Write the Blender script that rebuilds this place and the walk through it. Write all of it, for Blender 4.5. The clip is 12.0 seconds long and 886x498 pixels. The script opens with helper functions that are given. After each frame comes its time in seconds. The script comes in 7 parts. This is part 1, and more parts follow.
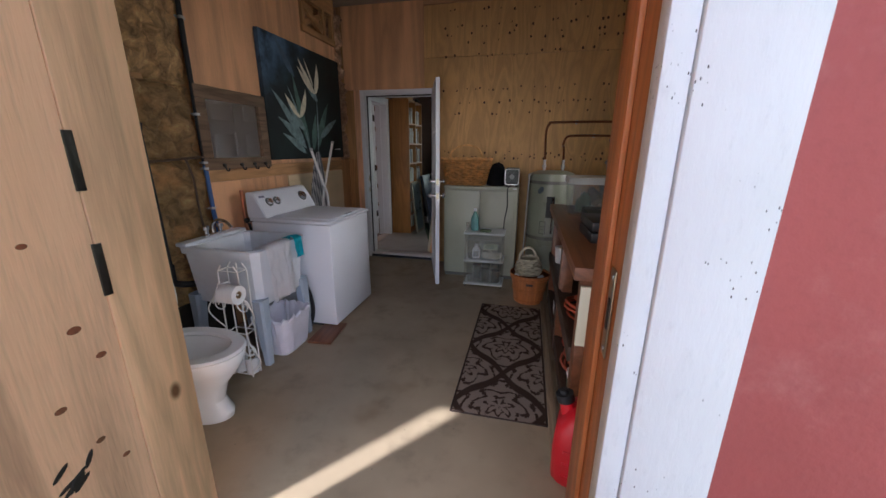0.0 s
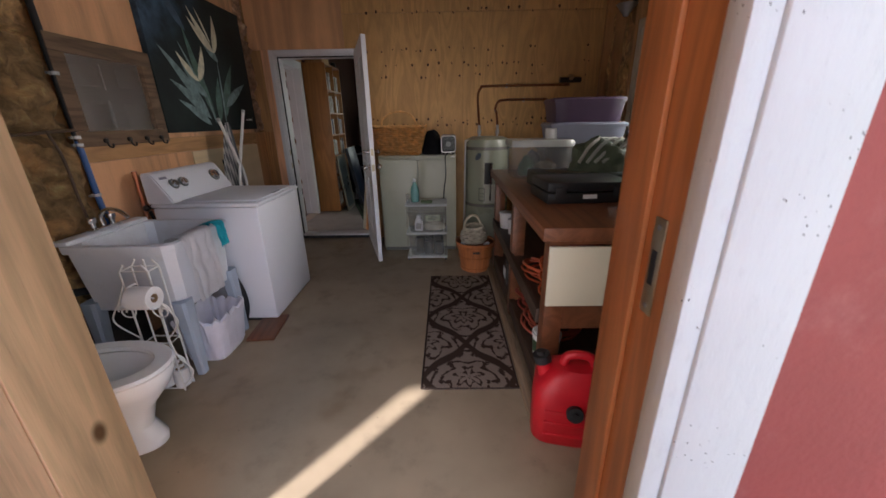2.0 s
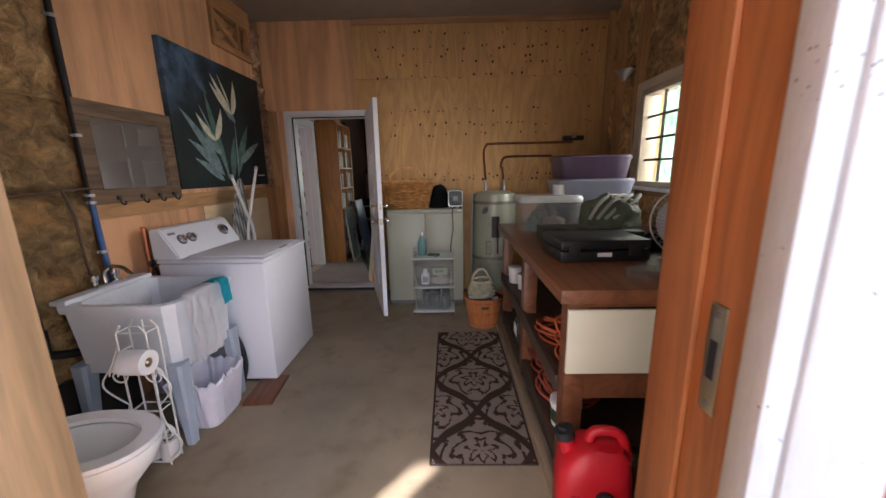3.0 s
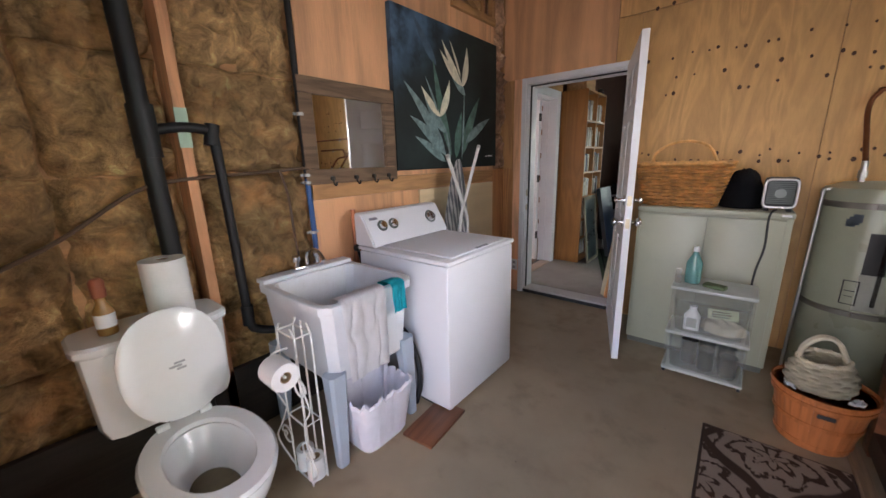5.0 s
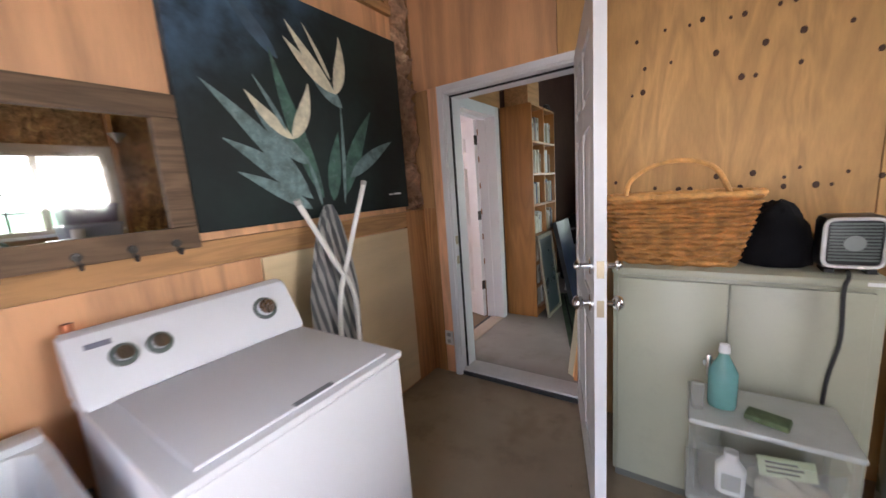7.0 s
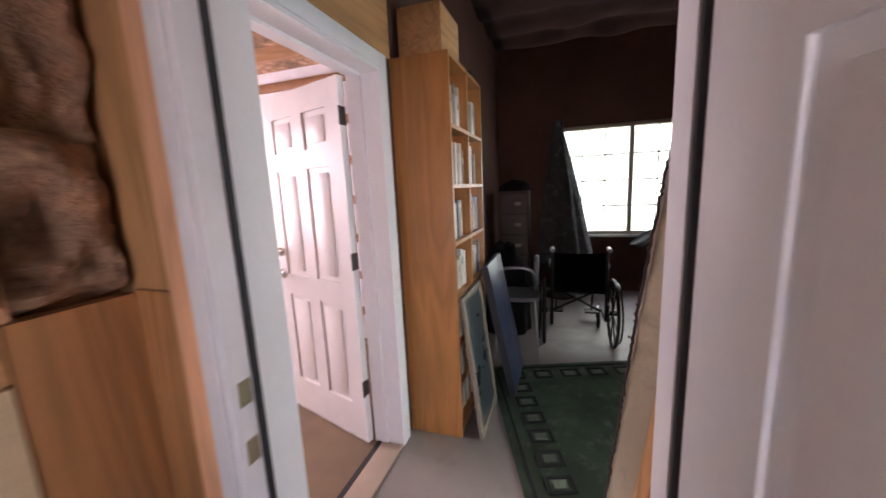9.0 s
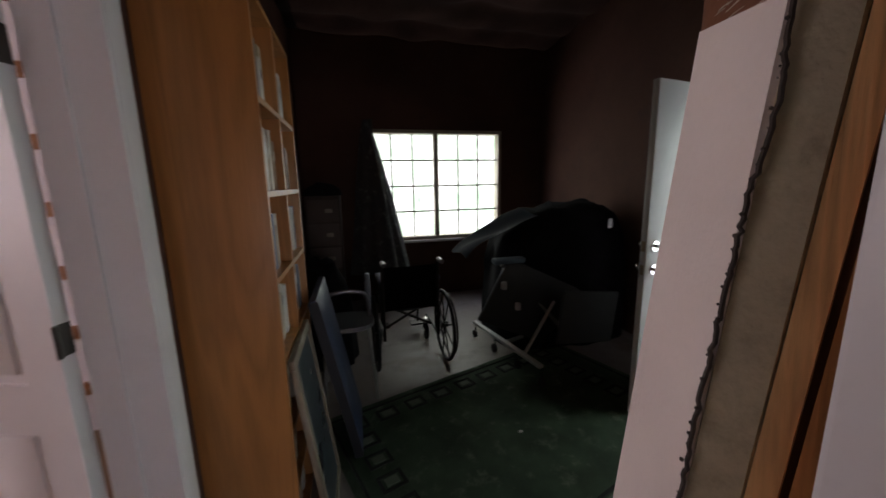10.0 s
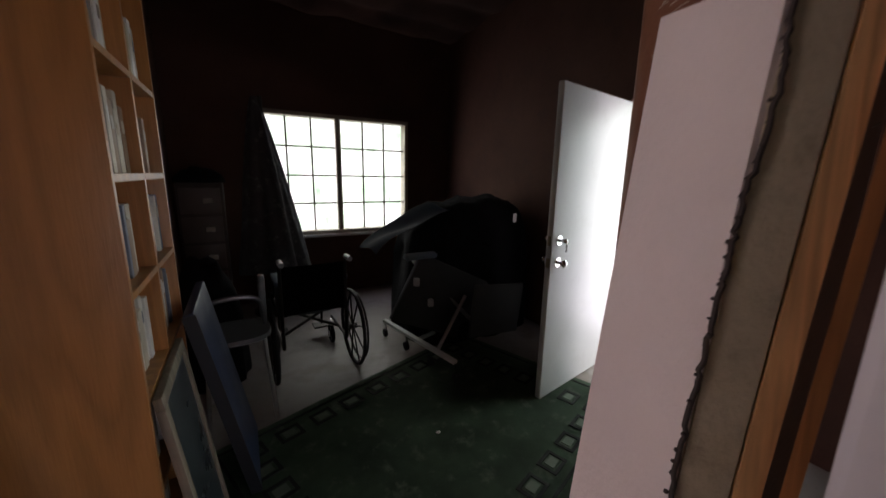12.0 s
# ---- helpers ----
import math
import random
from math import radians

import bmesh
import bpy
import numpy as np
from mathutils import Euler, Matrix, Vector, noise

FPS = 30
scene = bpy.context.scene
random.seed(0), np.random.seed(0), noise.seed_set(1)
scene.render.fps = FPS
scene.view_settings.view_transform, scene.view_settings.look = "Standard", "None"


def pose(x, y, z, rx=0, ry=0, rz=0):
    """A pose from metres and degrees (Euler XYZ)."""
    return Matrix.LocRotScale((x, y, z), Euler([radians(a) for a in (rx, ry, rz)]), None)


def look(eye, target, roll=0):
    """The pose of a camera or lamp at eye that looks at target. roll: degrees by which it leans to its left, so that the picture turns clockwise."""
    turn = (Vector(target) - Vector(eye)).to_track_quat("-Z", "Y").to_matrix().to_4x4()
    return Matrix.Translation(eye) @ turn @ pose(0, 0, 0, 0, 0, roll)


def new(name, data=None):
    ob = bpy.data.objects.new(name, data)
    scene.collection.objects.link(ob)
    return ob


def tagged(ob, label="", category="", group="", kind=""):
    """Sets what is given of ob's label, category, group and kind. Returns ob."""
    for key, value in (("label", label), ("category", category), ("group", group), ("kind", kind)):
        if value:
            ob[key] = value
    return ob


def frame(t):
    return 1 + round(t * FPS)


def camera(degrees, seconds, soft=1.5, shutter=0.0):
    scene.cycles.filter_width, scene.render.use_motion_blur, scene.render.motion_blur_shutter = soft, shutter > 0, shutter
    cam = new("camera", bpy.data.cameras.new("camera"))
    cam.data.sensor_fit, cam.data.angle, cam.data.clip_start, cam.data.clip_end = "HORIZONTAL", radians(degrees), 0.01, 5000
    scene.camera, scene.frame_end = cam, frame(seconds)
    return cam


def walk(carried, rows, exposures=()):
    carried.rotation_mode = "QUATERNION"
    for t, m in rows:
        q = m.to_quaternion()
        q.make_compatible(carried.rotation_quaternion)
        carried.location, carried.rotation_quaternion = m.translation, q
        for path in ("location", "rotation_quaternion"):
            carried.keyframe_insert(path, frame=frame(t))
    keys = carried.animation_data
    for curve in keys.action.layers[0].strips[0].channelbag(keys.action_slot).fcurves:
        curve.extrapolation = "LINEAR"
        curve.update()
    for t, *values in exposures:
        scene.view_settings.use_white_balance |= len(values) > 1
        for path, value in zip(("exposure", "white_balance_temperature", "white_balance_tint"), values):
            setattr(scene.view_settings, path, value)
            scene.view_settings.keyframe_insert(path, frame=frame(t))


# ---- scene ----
cam = camera(101.9, 12.0, shutter=0.4)
PATH = [
    (0, (0.383, 0.193, 1.408), (-0.048, 2.07, 0.869), 0.4),
    (0.5, (0.395, 0.163, 1.391), (-0.055, 2.043, 0.876), -0.9),
    (1, (0.415, 0.174, 1.353), (-0.101, 2.033, 0.829), -0.6),
    (1.5, (0.333, 0.241, 1.331), (0.141, 2.099, 0.616), 1.6),
    (2, (0.2, 0.288, 1.359), (0.176, 2.17, 0.682), -1.0),
    (2.5, (0.141, 0.279, 1.395), (0.101, 2.223, 0.925), -0.3),
    (2.7, (0.162, 0.29, 1.397), (0.147, 2.244, 0.971), -0.4),
    (4.3, (0.16, 0.957, 1.328), (-0.524, 2.788, 0.906), -4.5),
    (4.5, (0.133, 1.027, 1.312), (-0.741, 2.777, 0.895), -2.8),
    (5, (0.033, 1.244, 1.36), (-1.201, 2.745, 0.882), -1.5),
    (5.5, (-0.025, 1.39, 1.393), (-1.233, 2.921, 0.951), -1.9),
    (6, (-0.067, 1.716, 1.431), (-1.273, 3.266, 1.053), -2.7),
    (6.5, (-0.138, 2.004, 1.412), (-1.301, 3.581, 1.009), -3.2),
    (6.7, (-0.184, 2.147, 1.402), (-1.311, 3.766, 1.072), -3.7),
    (8.3, (-0.604, 3.504, 1.464), (-1.679, 5.14, 1.054), -5.8),
    (8.5, (-0.719, 3.657, 1.484), (-1.664, 5.375, 1.091), -4.3),
    (9, (-0.914, 3.999, 1.467), (-1.554, 5.864, 1.134), -2.6),
    (9.5, (-1.056, 4.305, 1.473), (-1.177, 6.267, 1.104), -0.8),
    (10, (-1.184, 4.488, 1.5), (-0.72, 6.4, 1.141), -1.1),
    (10.5, (-1.242, 4.558, 1.523), (-0.528, 6.402, 1.225), -0.1),
    (11, (-1.252, 4.565, 1.521), (-0.396, 6.352, 1.247), -1.0),
    (11.5, (-1.243, 4.57, 1.529), (-0.272, 6.301, 1.277), -0.8),
    (12, (-1.195, 4.64, 1.495), (-0.234, 6.349, 1.096), 1.1),
]
KELVIN, TINT = 6150, 19
EXPOSURES = [(t, s, KELVIN + k, TINT + d) for t, s, k, d in ((0.0, 1.5, 0, 0), (1.5, 1.4, 350, 3), (2.5, 1.8, 400, 3), (4.3, 2.5, 250, 1), (6.7, 2.8, 250, 1), (8.5, 3.55, -50, 1), (9.0, 3.4, 400, 14), (9.5, 1.8, 350, 7), (10.0, 1.75, 550, 9), (12.0, 1.62, 650, 14))]
walk(cam, [(t, look(eye, target, roll)) for t, eye, target, roll in PATH], EXPOSURES)

# ---------------------------------------------------------------- light
SUN_DIR = Vector((0.62 * math.cos(radians(36)), 0.78 * math.cos(radians(36)), -math.sin(radians(36))))
world = bpy.data.worlds.new("daylight")
scene.world = world
world.use_nodes = True
wn = world.node_tree
wn.nodes.clear()
sky = wn.nodes.new("ShaderNodeTexSky")
sky.sky_type = "NISHITA"
sky.sun_disc = False
sky.sun_elevation = radians(36)
sky.sun_rotation = math.atan2(-SUN_DIR.x, -SUN_DIR.y)
bg = wn.nodes.new("ShaderNodeBackground")
bg.inputs["Strength"].default_value = 0.15
wo = wn.nodes.new("ShaderNodeOutputWorld")
wn.links.new(sky.outputs[0], bg.inputs[0])
wn.links.new(bg.outputs[0], wo.inputs[0])


def lamp(name, kind, energy, m, colour=(1, 1, 1), size=(1, 1)):
    data = bpy.data.lights.new(name, kind)
    data.energy, data.color = energy, colour
    if kind == "AREA":
        data.shape, data.size, data.size_y = "RECTANGLE", size[0], size[1]
    ob = new(name, data)
    ob.matrix_world = m
    return ob


sun = lamp("sun", "SUN", 4.0, look((0, 0, 0), SUN_DIR), (0.93, 0.97, 1.0))
sun.data.angle = radians(2.5)
# daylight standing in the door and window openings, except the west room fill
lamp("entry_daylight", "AREA", 3.0, look((-0.01, 1.0, 1.06), (-0.01, 3.2, 1.06)), (0.94, 0.97, 1.0), (0.98, 2.0))
lamp("east_window_daylight", "AREA", 34, look((3.1, 3.22, 2.0), (-1.8, 2.8, 1.0)), (1.0, 0.98, 0.95), (1.5, 1.0))
lamp("north_window_daylight", "AREA", 2.7, look((-0.14, 9.20, 1.47), (-0.14, 6, 0.8)), (0.92, 1.0, 0.98), (1.65, 1.25))
lamp("side_door_daylight", "AREA", 3.2, look((1.50, 5.94, 1.1), (0.3, 6.25, 1.1)), (0.86, 0.94, 1.0), (0.8, 1.9))
# pinkish fill added before a blank wall; no window is built there
lamp("west_room_fill", "AREA", 16, look((-4.9, 5.55, 1.5), (-0.8, 4.9, 1.2)), (1.0, 0.92, 0.93), (1.4, 1.2))


# ---------------------------------------------------------------- materials
class Graph:
    def __init__(self, name):
        self.m = bpy.data.materials.new(name)
        self.m.use_nodes = True
        self.t = self.m.node_tree
        self.b = self.t.nodes["Principled BSDF"]
        self.co = self.t.nodes.new("ShaderNodeTexCoord").outputs["Object"]

    def put(self, socket, v):
        if isinstance(v, (int, float)):
            socket.default_value = v
        elif isinstance(v, tuple):
            socket.default_value = v if len(v) == len(socket.default_value) else (*v, 1.0)
        else:
            self.t.links.new(v, socket)

    def math(self, op, a, b=0.0, c=0.0):
        n = self.t.nodes.new("ShaderNodeMath")
        n.operation = op
        for s, v in zip(n.inputs, (a, b, c)):
            self.put(s, v)
        return n.outputs[0]

    def map(self, scale=(1, 1, 1), rot=(0, 0, 0), loc=(0, 0, 0), co=None):
        n = self.t.nodes.new("ShaderNodeMapping")
        self.put(n.inputs["Vector"], co or self.co)
        n.inputs["Scale"].default_value, n.inputs["Rotation"].default_value, n.inputs["Location"].default_value = scale, rot, loc
        return n.outputs[0]

    def noise(self, scale, detail=4, rough=0.55, co=None, distort=0.0):
        n = self.t.nodes.new("ShaderNodeTexNoise")
        self.put(n.inputs["Vector"], co or self.co)
        n.inputs["Scale"].default_value, n.inputs["Detail"].default_value = scale, detail
        n.inputs["Roughness"].default_value, n.inputs["Distortion"].default_value = rough, distort
        return n.outputs["Fac"]

    def voronoi(self, scale, co=None, feature="F1", rand=1.0, flat=False):
        n = self.t.nodes.new("ShaderNodeTexVoronoi")
        n.feature = feature
        n.voronoi_dimensions = "2D" if flat else "3D"
        self.put(n.inputs["Vector"], co or self.co)
        n.inputs["Scale"].default_value, n.inputs["Randomness"].default_value = scale, rand
        return n.outputs["Distance"]

    def ramp(self, fac, stops):
        n = self.t.nodes.new("ShaderNodeValToRGB")
        self.put(n.inputs[0], fac)
        e = n.color_ramp.elements
        while len(e) < len(stops):
            e.new(0.5)
        for el, (p, c) in zip(e, stops):
            el.position, el.color = p, (*c, 1.0)
        return n.outputs[0]

    def mix(self, fac, a, b, mode="MIX"):
        n = self.t.nodes.new("ShaderNodeMix")
        n.data_type, n.blend_type = "RGBA", mode
        self.put(n.inputs[0], fac)
        self.put(n.inputs[6], a)
        self.put(n.inputs[7], b)
        return n.outputs[2]

    def step(self, v, lo, hi):
        n = self.t.nodes.new("ShaderNodeMapRange")
        n.interpolation_type = "SMOOTHSTEP"
        self.put(n.inputs[0], v)
        n.inputs[1].default_value, n.inputs[2].default_value = lo, hi
        return n.outputs[0]

    def xyz(self, co=None):
        n = self.t.nodes.new("ShaderNodeSeparateXYZ")
        self.put(n.inputs[0], co or self.co)
        return n.outputs[0], n.outputs[1], n.outputs[2]

    def random(self):
        return self.t.nodes.new("ShaderNodeObjectInfo").outputs["Random"]

    def finish(self, colour, rough=0.6, metal=0.0, bump=None, strength=0.3, dist=0.01):
        self.put(self.b.inputs["Base Color"], colour)
        self.put(self.b.inputs["Roughness"], rough)
        self.put(self.b.inputs["Metallic"], metal)
        if bump is not None:
            n = self.t.nodes.new("ShaderNodeBump")
            n.inputs["Strength"].default_value, n.inputs["Distance"].default_value = strength, dist
            self.put(n.inputs["Height"], bump)
            self.put(self.b.inputs["Normal"], n.outputs[0])
        return self.m


def shade(c, k):
    return tuple(min(1.0, v * k) for v in c)


def plain(name, c, rough=0.5, metal=0.0, vary=0.12, scale=5.0, fine=90.0, bump=0.12, dirt=None, dirt_amount=0.35):
    """Paint, plastic, metal, cloth: two scales of tone, fine relief and, if given, a stain colour."""
    g = Graph(name)
    big, small = g.noise(scale), g.noise(fine, 2)
    col = g.ramp(big, [(0.3, shade(c, 1 - vary)), (0.7, shade(c, 1 + vary))])
    col = g.mix(g.math("MULTIPLY", g.step(small, 0.5, 0.75), vary), col, shade(c, 0.6))
    if dirt:
        spots = g.step(g.noise(scale * 2.3, 6, 0.7), 0.52, 0.72)
        col = g.mix(g.math("MULTIPLY", spots, dirt_amount), col, dirt)
    r = g.math("ADD", g.math("MULTIPLY", big, 0.2), rough - 0.1)
    return g.finish(col, r, metal, small, bump, 0.004)


def timber(name, c, axis="z", rough=0.6, contrast=0.35, ring=9.0, knots=0.0, dark=None, bump=0.25):
    """Sawn wood or veneer with the grain along an axis; pieces differ by Object Info's Random."""
    g = Graph(name)
    squeeze = {"x": (0.07, 1, 1), "y": (1, 0.07, 1), "z": (1, 1, 0.07)}[axis]
    shift = g.t.nodes.new("ShaderNodeVectorMath")
    shift.operation = "ADD"
    g.put(shift.inputs[0], g.co)
    off = g.t.nodes.new("ShaderNodeCombineXYZ")
    for i in range(3):
        g.put(off.inputs[i], g.math("MULTIPLY", g.random(), 7.0 + i))
    g.put(shift.inputs[1], off.outputs[0])
    co = g.map(squeeze, co=shift.outputs[0])
    broad = g.noise(ring, 3, 0.5, co, 1.2)
    bands = g.math("FRACT", g.math("MULTIPLY", broad, 5.0))
    lines = g.math("PINGPONG", bands, 0.5)
    fibre = g.noise(140, 2, 0.6, co)
    tone = g.math("ADD", g.math("MULTIPLY", lines, 1.1), g.math("MULTIPLY", fibre, 0.5))
    col = g.ramp(tone, [(0.15, shade(c, 1 - contrast)), (0.75, shade(c, 1 + contrast * 0.35))])
    col = g.mix(g.step(g.noise(1.7, 3, 0.5, shift.outputs[0]), 0.35, 0.75), col, g.mix(0.35, col, shade(c, 0.62)))
    if knots:
        v = g.voronoi(4.5, g.map((1, 1, 0.6), co=shift.outputs[0]))
        col = g.mix(g.math("SUBTRACT", 1.0, g.step(v, knots * 0.35, knots)), col, dark or shade(c, 0.25))
    return g.finish(col, rough, 0.0, g.math("ADD", fibre, lines), bump, 0.003)


def plywood_knotty(name, c):
    """Rotary-cut plywood sheet with a wavy grain."""
    g = Graph(name)
    shift = g.t.nodes.new("ShaderNodeVectorMath")
    shift.operation = "ADD"
    g.put(shift.inputs[0], g.co)
    off = g.t.nodes.new("ShaderNodeCombineXYZ")
    g.put(off.inputs[0], g.math("MULTIPLY", g.random(), 9.0))
    g.put(off.inputs[2], g.math("MULTIPLY", g.random(), 5.0))
    g.put(shift.inputs[1], off.outputs[0])
    co = g.map((1, 1, 0.16), co=shift.outputs[0])
    broad = g.noise(4.0, 3, 0.5, co, 1.6)
    lines = g.math("PINGPONG", g.math("FRACT", g.math("MULTIPLY", broad, 6.0)), 0.5)
    fibre = g.noise(120, 2, 0.6, co)
    tone = g.math("ADD", lines, g.math("MULTIPLY", fibre, 0.5))
    col = g.ramp(tone, [(0.1, shade(c, 0.78)), (0.8, shade(c, 1.12))])
    col = g.mix(g.math("MULTIPLY", g.step(g.noise(1.1, 4), 0.4, 0.7), 0.4), col, shade(c, 0.6))
    return g.finish(col, 0.55, 0.0, fibre, 0.2, 0.003)


def concrete(name, c):
    g = Graph(name)
    big, mid, fine = g.noise(0.9, 5, 0.6), g.noise(4.5, 6, 0.65), g.noise(160, 2)
    col = g.ramp(big, [(0.3, shade(c, 0.7)), (0.7, shade(c, 1.15))])
    col = g.mix(g.math("MULTIPLY", g.step(mid, 0.5, 0.72), 0.55), col, shade(c, 0.55))
    col = g.mix(g.math("MULTIPLY", g.step(g.noise(2.1, 3, 0.6, g.map(loc=(3, 5, 1))), 0.56, 0.7), 0.5), col, (c[0] * 0.5, c[1] * 0.42, c[2] * 0.32))
    specks = g.math("SUBTRACT", 1.0, g.step(g.voronoi(9.0), 0.02, 0.05))
    col = g.mix(g.math("MULTIPLY", specks, 0.6), col, shade(c, 0.3))
    return g.finish(col, g.math("ADD", 0.38, g.math("MULTIPLY", mid, 0.25)), 0, g.math("ADD", mid, g.math("MULTIPLY", fine, 0.4)), 0.15, 0.004)


def fibre_batt(name, c):
    g = Graph(name)
    a, b, d = g.noise(5, 5, 0.6), g.noise(12, 7, 0.68, None, 0.6), g.noise(110, 3, 0.7)
    # dark noise patches put the shade of voids and creases into the tone
    col = g.ramp(b, [(0.30, shade(c, 0.16)), (0.46, shade(c, 0.62)), (0.58, c), (0.72, shade(c, 1.9))])
    col = g.mix(g.math("MULTIPLY", g.step(g.noise(1.7, 3, 0.55, g.map(loc=(1, 4, 2))), 0.45, 0.66), 0.6), col, shade(c, 0.22))
    col = g.mix(g.math("MULTIPLY", g.step(a, 0.5, 0.75), 0.5), col, (c[0] * 1.25, c[1] * 1.0, c[2] * 0.85))
    return g.finish(col, 0.95, 0, g.math("ADD", b, g.math("MULTIPLY", d, 0.5)), 1.0, 0.035)


def clear(name, c, rough=0.05, alpha=0.25):
    """Thin clear or cloudy plastic and window glass."""
    g = Graph(name)
    g.b.inputs["Alpha"].default_value = alpha
    n = g.noise(30, 3)
    return g.finish(g.ramp(n, [(0.3, shade(c, 0.9)), (0.7, c)]), rough, 0, n, 0.05, 0.002)


# foliage tones given off as emission over a near-black base
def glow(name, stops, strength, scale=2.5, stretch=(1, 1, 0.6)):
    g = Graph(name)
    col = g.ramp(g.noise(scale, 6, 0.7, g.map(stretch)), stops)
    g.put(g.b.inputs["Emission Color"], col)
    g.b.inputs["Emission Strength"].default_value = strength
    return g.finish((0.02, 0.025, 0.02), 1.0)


CONCRETE = concrete("concrete_slab", (0.37, 0.285, 0.185))
CONCRETE_B = concrete("concrete_pale", (0.31, 0.275, 0.25))
PLY_GOLD = plywood_knotty("knotty_plywood", (0.62, 0.35, 0.13))
PLY_RED = timber("reddish_plywood", (0.72, 0.385, 0.19), "z", 0.5, 0.3, 2.2, 0.03)
PLY_LIGHT = timber("pale_plywood", (0.62, 0.43, 0.22), "y", 0.6, 0.15, 2.5)
PINE = timber("bright_pine", (0.86, 0.475, 0.265), "z", 0.55, 0.30, 5.0, 0.10, (0.16, 0.06, 0.02))
PINE_PLY = timber("rough_pine_plywood", (0.82, 0.455, 0.275), "z", 0.65, 0.42, 3.2, 0.10, (0.2, 0.09, 0.03))
FIR = timber("orange_fir", (0.56, 0.20, 0.065), "z", 0.45, 0.3, 8.0, 0.035)
STUD = timber("framing_lumber", (0.47, 0.25, 0.10), "z", 0.7, 0.3, 8.0, 0.05)
STUD_Y = timber("framing_lumber_level", (0.50, 0.27, 0.11), "y", 0.7, 0.3, 8.0, 0.05)
STUD_X = timber("joist_lumber", (0.45, 0.25, 0.12), "x", 0.7, 0.3, 8.0, 0.05)
BENCH_WOOD = timber("oiled_bench_wood", (0.19, 0.07, 0.03), "y", 0.4, 0.35, 6.0, 0.04)
RUSTIC = timber("weathered_barn_wood", (0.17, 0.105, 0.06), "y", 0.75, 0.45, 8.0, 0.05, None, 0.5)
OAK = timber("oak_veneer", (0.44, 0.19, 0.055), "z", 0.4, 0.25, 5.0)
BATT = fibre_batt("brown_fibre_batt", (0.74, 0.46, 0.20))
BATT_PINK = fibre_batt("pinkish_fibre_batt", (0.72, 0.44, 0.27))
WHITE_PAINT = plain("white_door_paint", (0.78, 0.78, 0.79), 0.35, 0, 0.04, 2.0, 60, 0.06, (0.45, 0.42, 0.38), 0.12)


def chipped(name, c):
    """Thick white paint over rough wood, with small dark nicks."""
    g = Graph(name)
    co = g.map((1, 1, 0.45))
    nick = g.math("MULTIPLY", g.math("SUBTRACT", 1.0, g.step(g.voronoi(130, co), 0.10, 0.17)), g.step(g.noise(9, 3), 0.56, 0.60))
    rough = g.noise(60, 5, 0.7, g.map((1, 1, 0.3)))
    col = g.ramp(g.noise(3, 4), [(0.3, shade(c, 0.9)), (0.7, c)])
    col = g.mix(g.math("MULTIPLY", g.step(rough, 0.55, 0.72), 0.25), col, shade(c, 0.72))
    col = g.mix(nick, col, (0.12, 0.10, 0.09))
    return g.finish(col, 0.55, 0, g.math("SUBTRACT", rough, nick), 0.5, 0.004)


TRIM_WHITE = chipped("weathered_white_trim", (0.82, 0.82, 0.82))
RED_SIDING = plain("barn_red_paint", (0.42, 0.085, 0.075), 0.6, 0, 0.14, 2.2, 70, 0.3, (0.52, 0.19, 0.17), 0.4)
ENAMEL = plain("white_appliance_enamel", (0.78, 0.79, 0.82), 0.45, 0, 0.012, 1.2, 70, 0.0)
PORCELAIN = plain("white_porcelain", (0.78, 0.79, 0.80), 0.12, 0, 0.03, 3.0, 40, 0.02, (0.5, 0.45, 0.36), 0.08)
TUB = plain("white_moulded_plastic", (0.74, 0.76, 0.78), 0.4, 0, 0.05, 4.0, 80, 0.06, (0.45, 0.42, 0.38), 0.22)
GREY_LEG = plain("blue_grey_plastic", (0.40, 0.46, 0.53), 0.45, 0, 0.06)
TOWEL = plain("white_towel", (0.82, 0.81, 0.82), 0.95, 0, 0.05, 8.0, 220, 0.4)
TEAL = plain("turquoise_cloth", (0.01, 0.50, 0.60), 0.9, 0, 0.15, 14.0, 160, 0.5)
LINER = plain("white_bin_liner", (0.74, 0.73, 0.80), 0.4, 0, 0.06, 12.0, 60, 0.3)
CHROME = plain("chrome", (0.75, 0.75, 0.76), 0.12, 1.0, 0.03)
BRASS = plain("worn_satin_metal", (0.55, 0.47, 0.33), 0.3, 1.0, 0.12)
STEEL = plain("galvanised_steel", (0.45, 0.45, 0.44), 0.4, 1.0, 0.12)
DARK_METAL = plain("dark_oiled_metal", (0.06, 0.055, 0.05), 0.4, 0.8, 0.2)
WIRE_WHITE = plain("white_wire_enamel", (0.75, 0.74, 0.70), 0.4)
BLACK_PIPE = plain("black_abs_pipe", (0.006, 0.006, 0.007), 0.55, 0, 0.2)
BLUE_PIPE = plain("blue_pex_pipe", (0.03, 0.10, 0.28), 0.4)
COPPER = plain("tarnished_copper", (0.24, 0.10, 0.05), 0.4, 0.8, 0.25)
COPPER_NEW = plain("bare_copper", (0.55, 0.22, 0.12), 0.35, 0.7, 0.2)
CABLE_BROWN = plain("brown_cable", (0.10, 0.06, 0.035), 0.6)
RUBBER = plain("black_rubber", (0.015, 0.015, 0.016), 0.6, 0, 0.15)
BLACK_CLOTH = plain("black_cloth", (0.01, 0.01, 0.012), 0.95, 0, 0.3, 8, 150, 0.5)
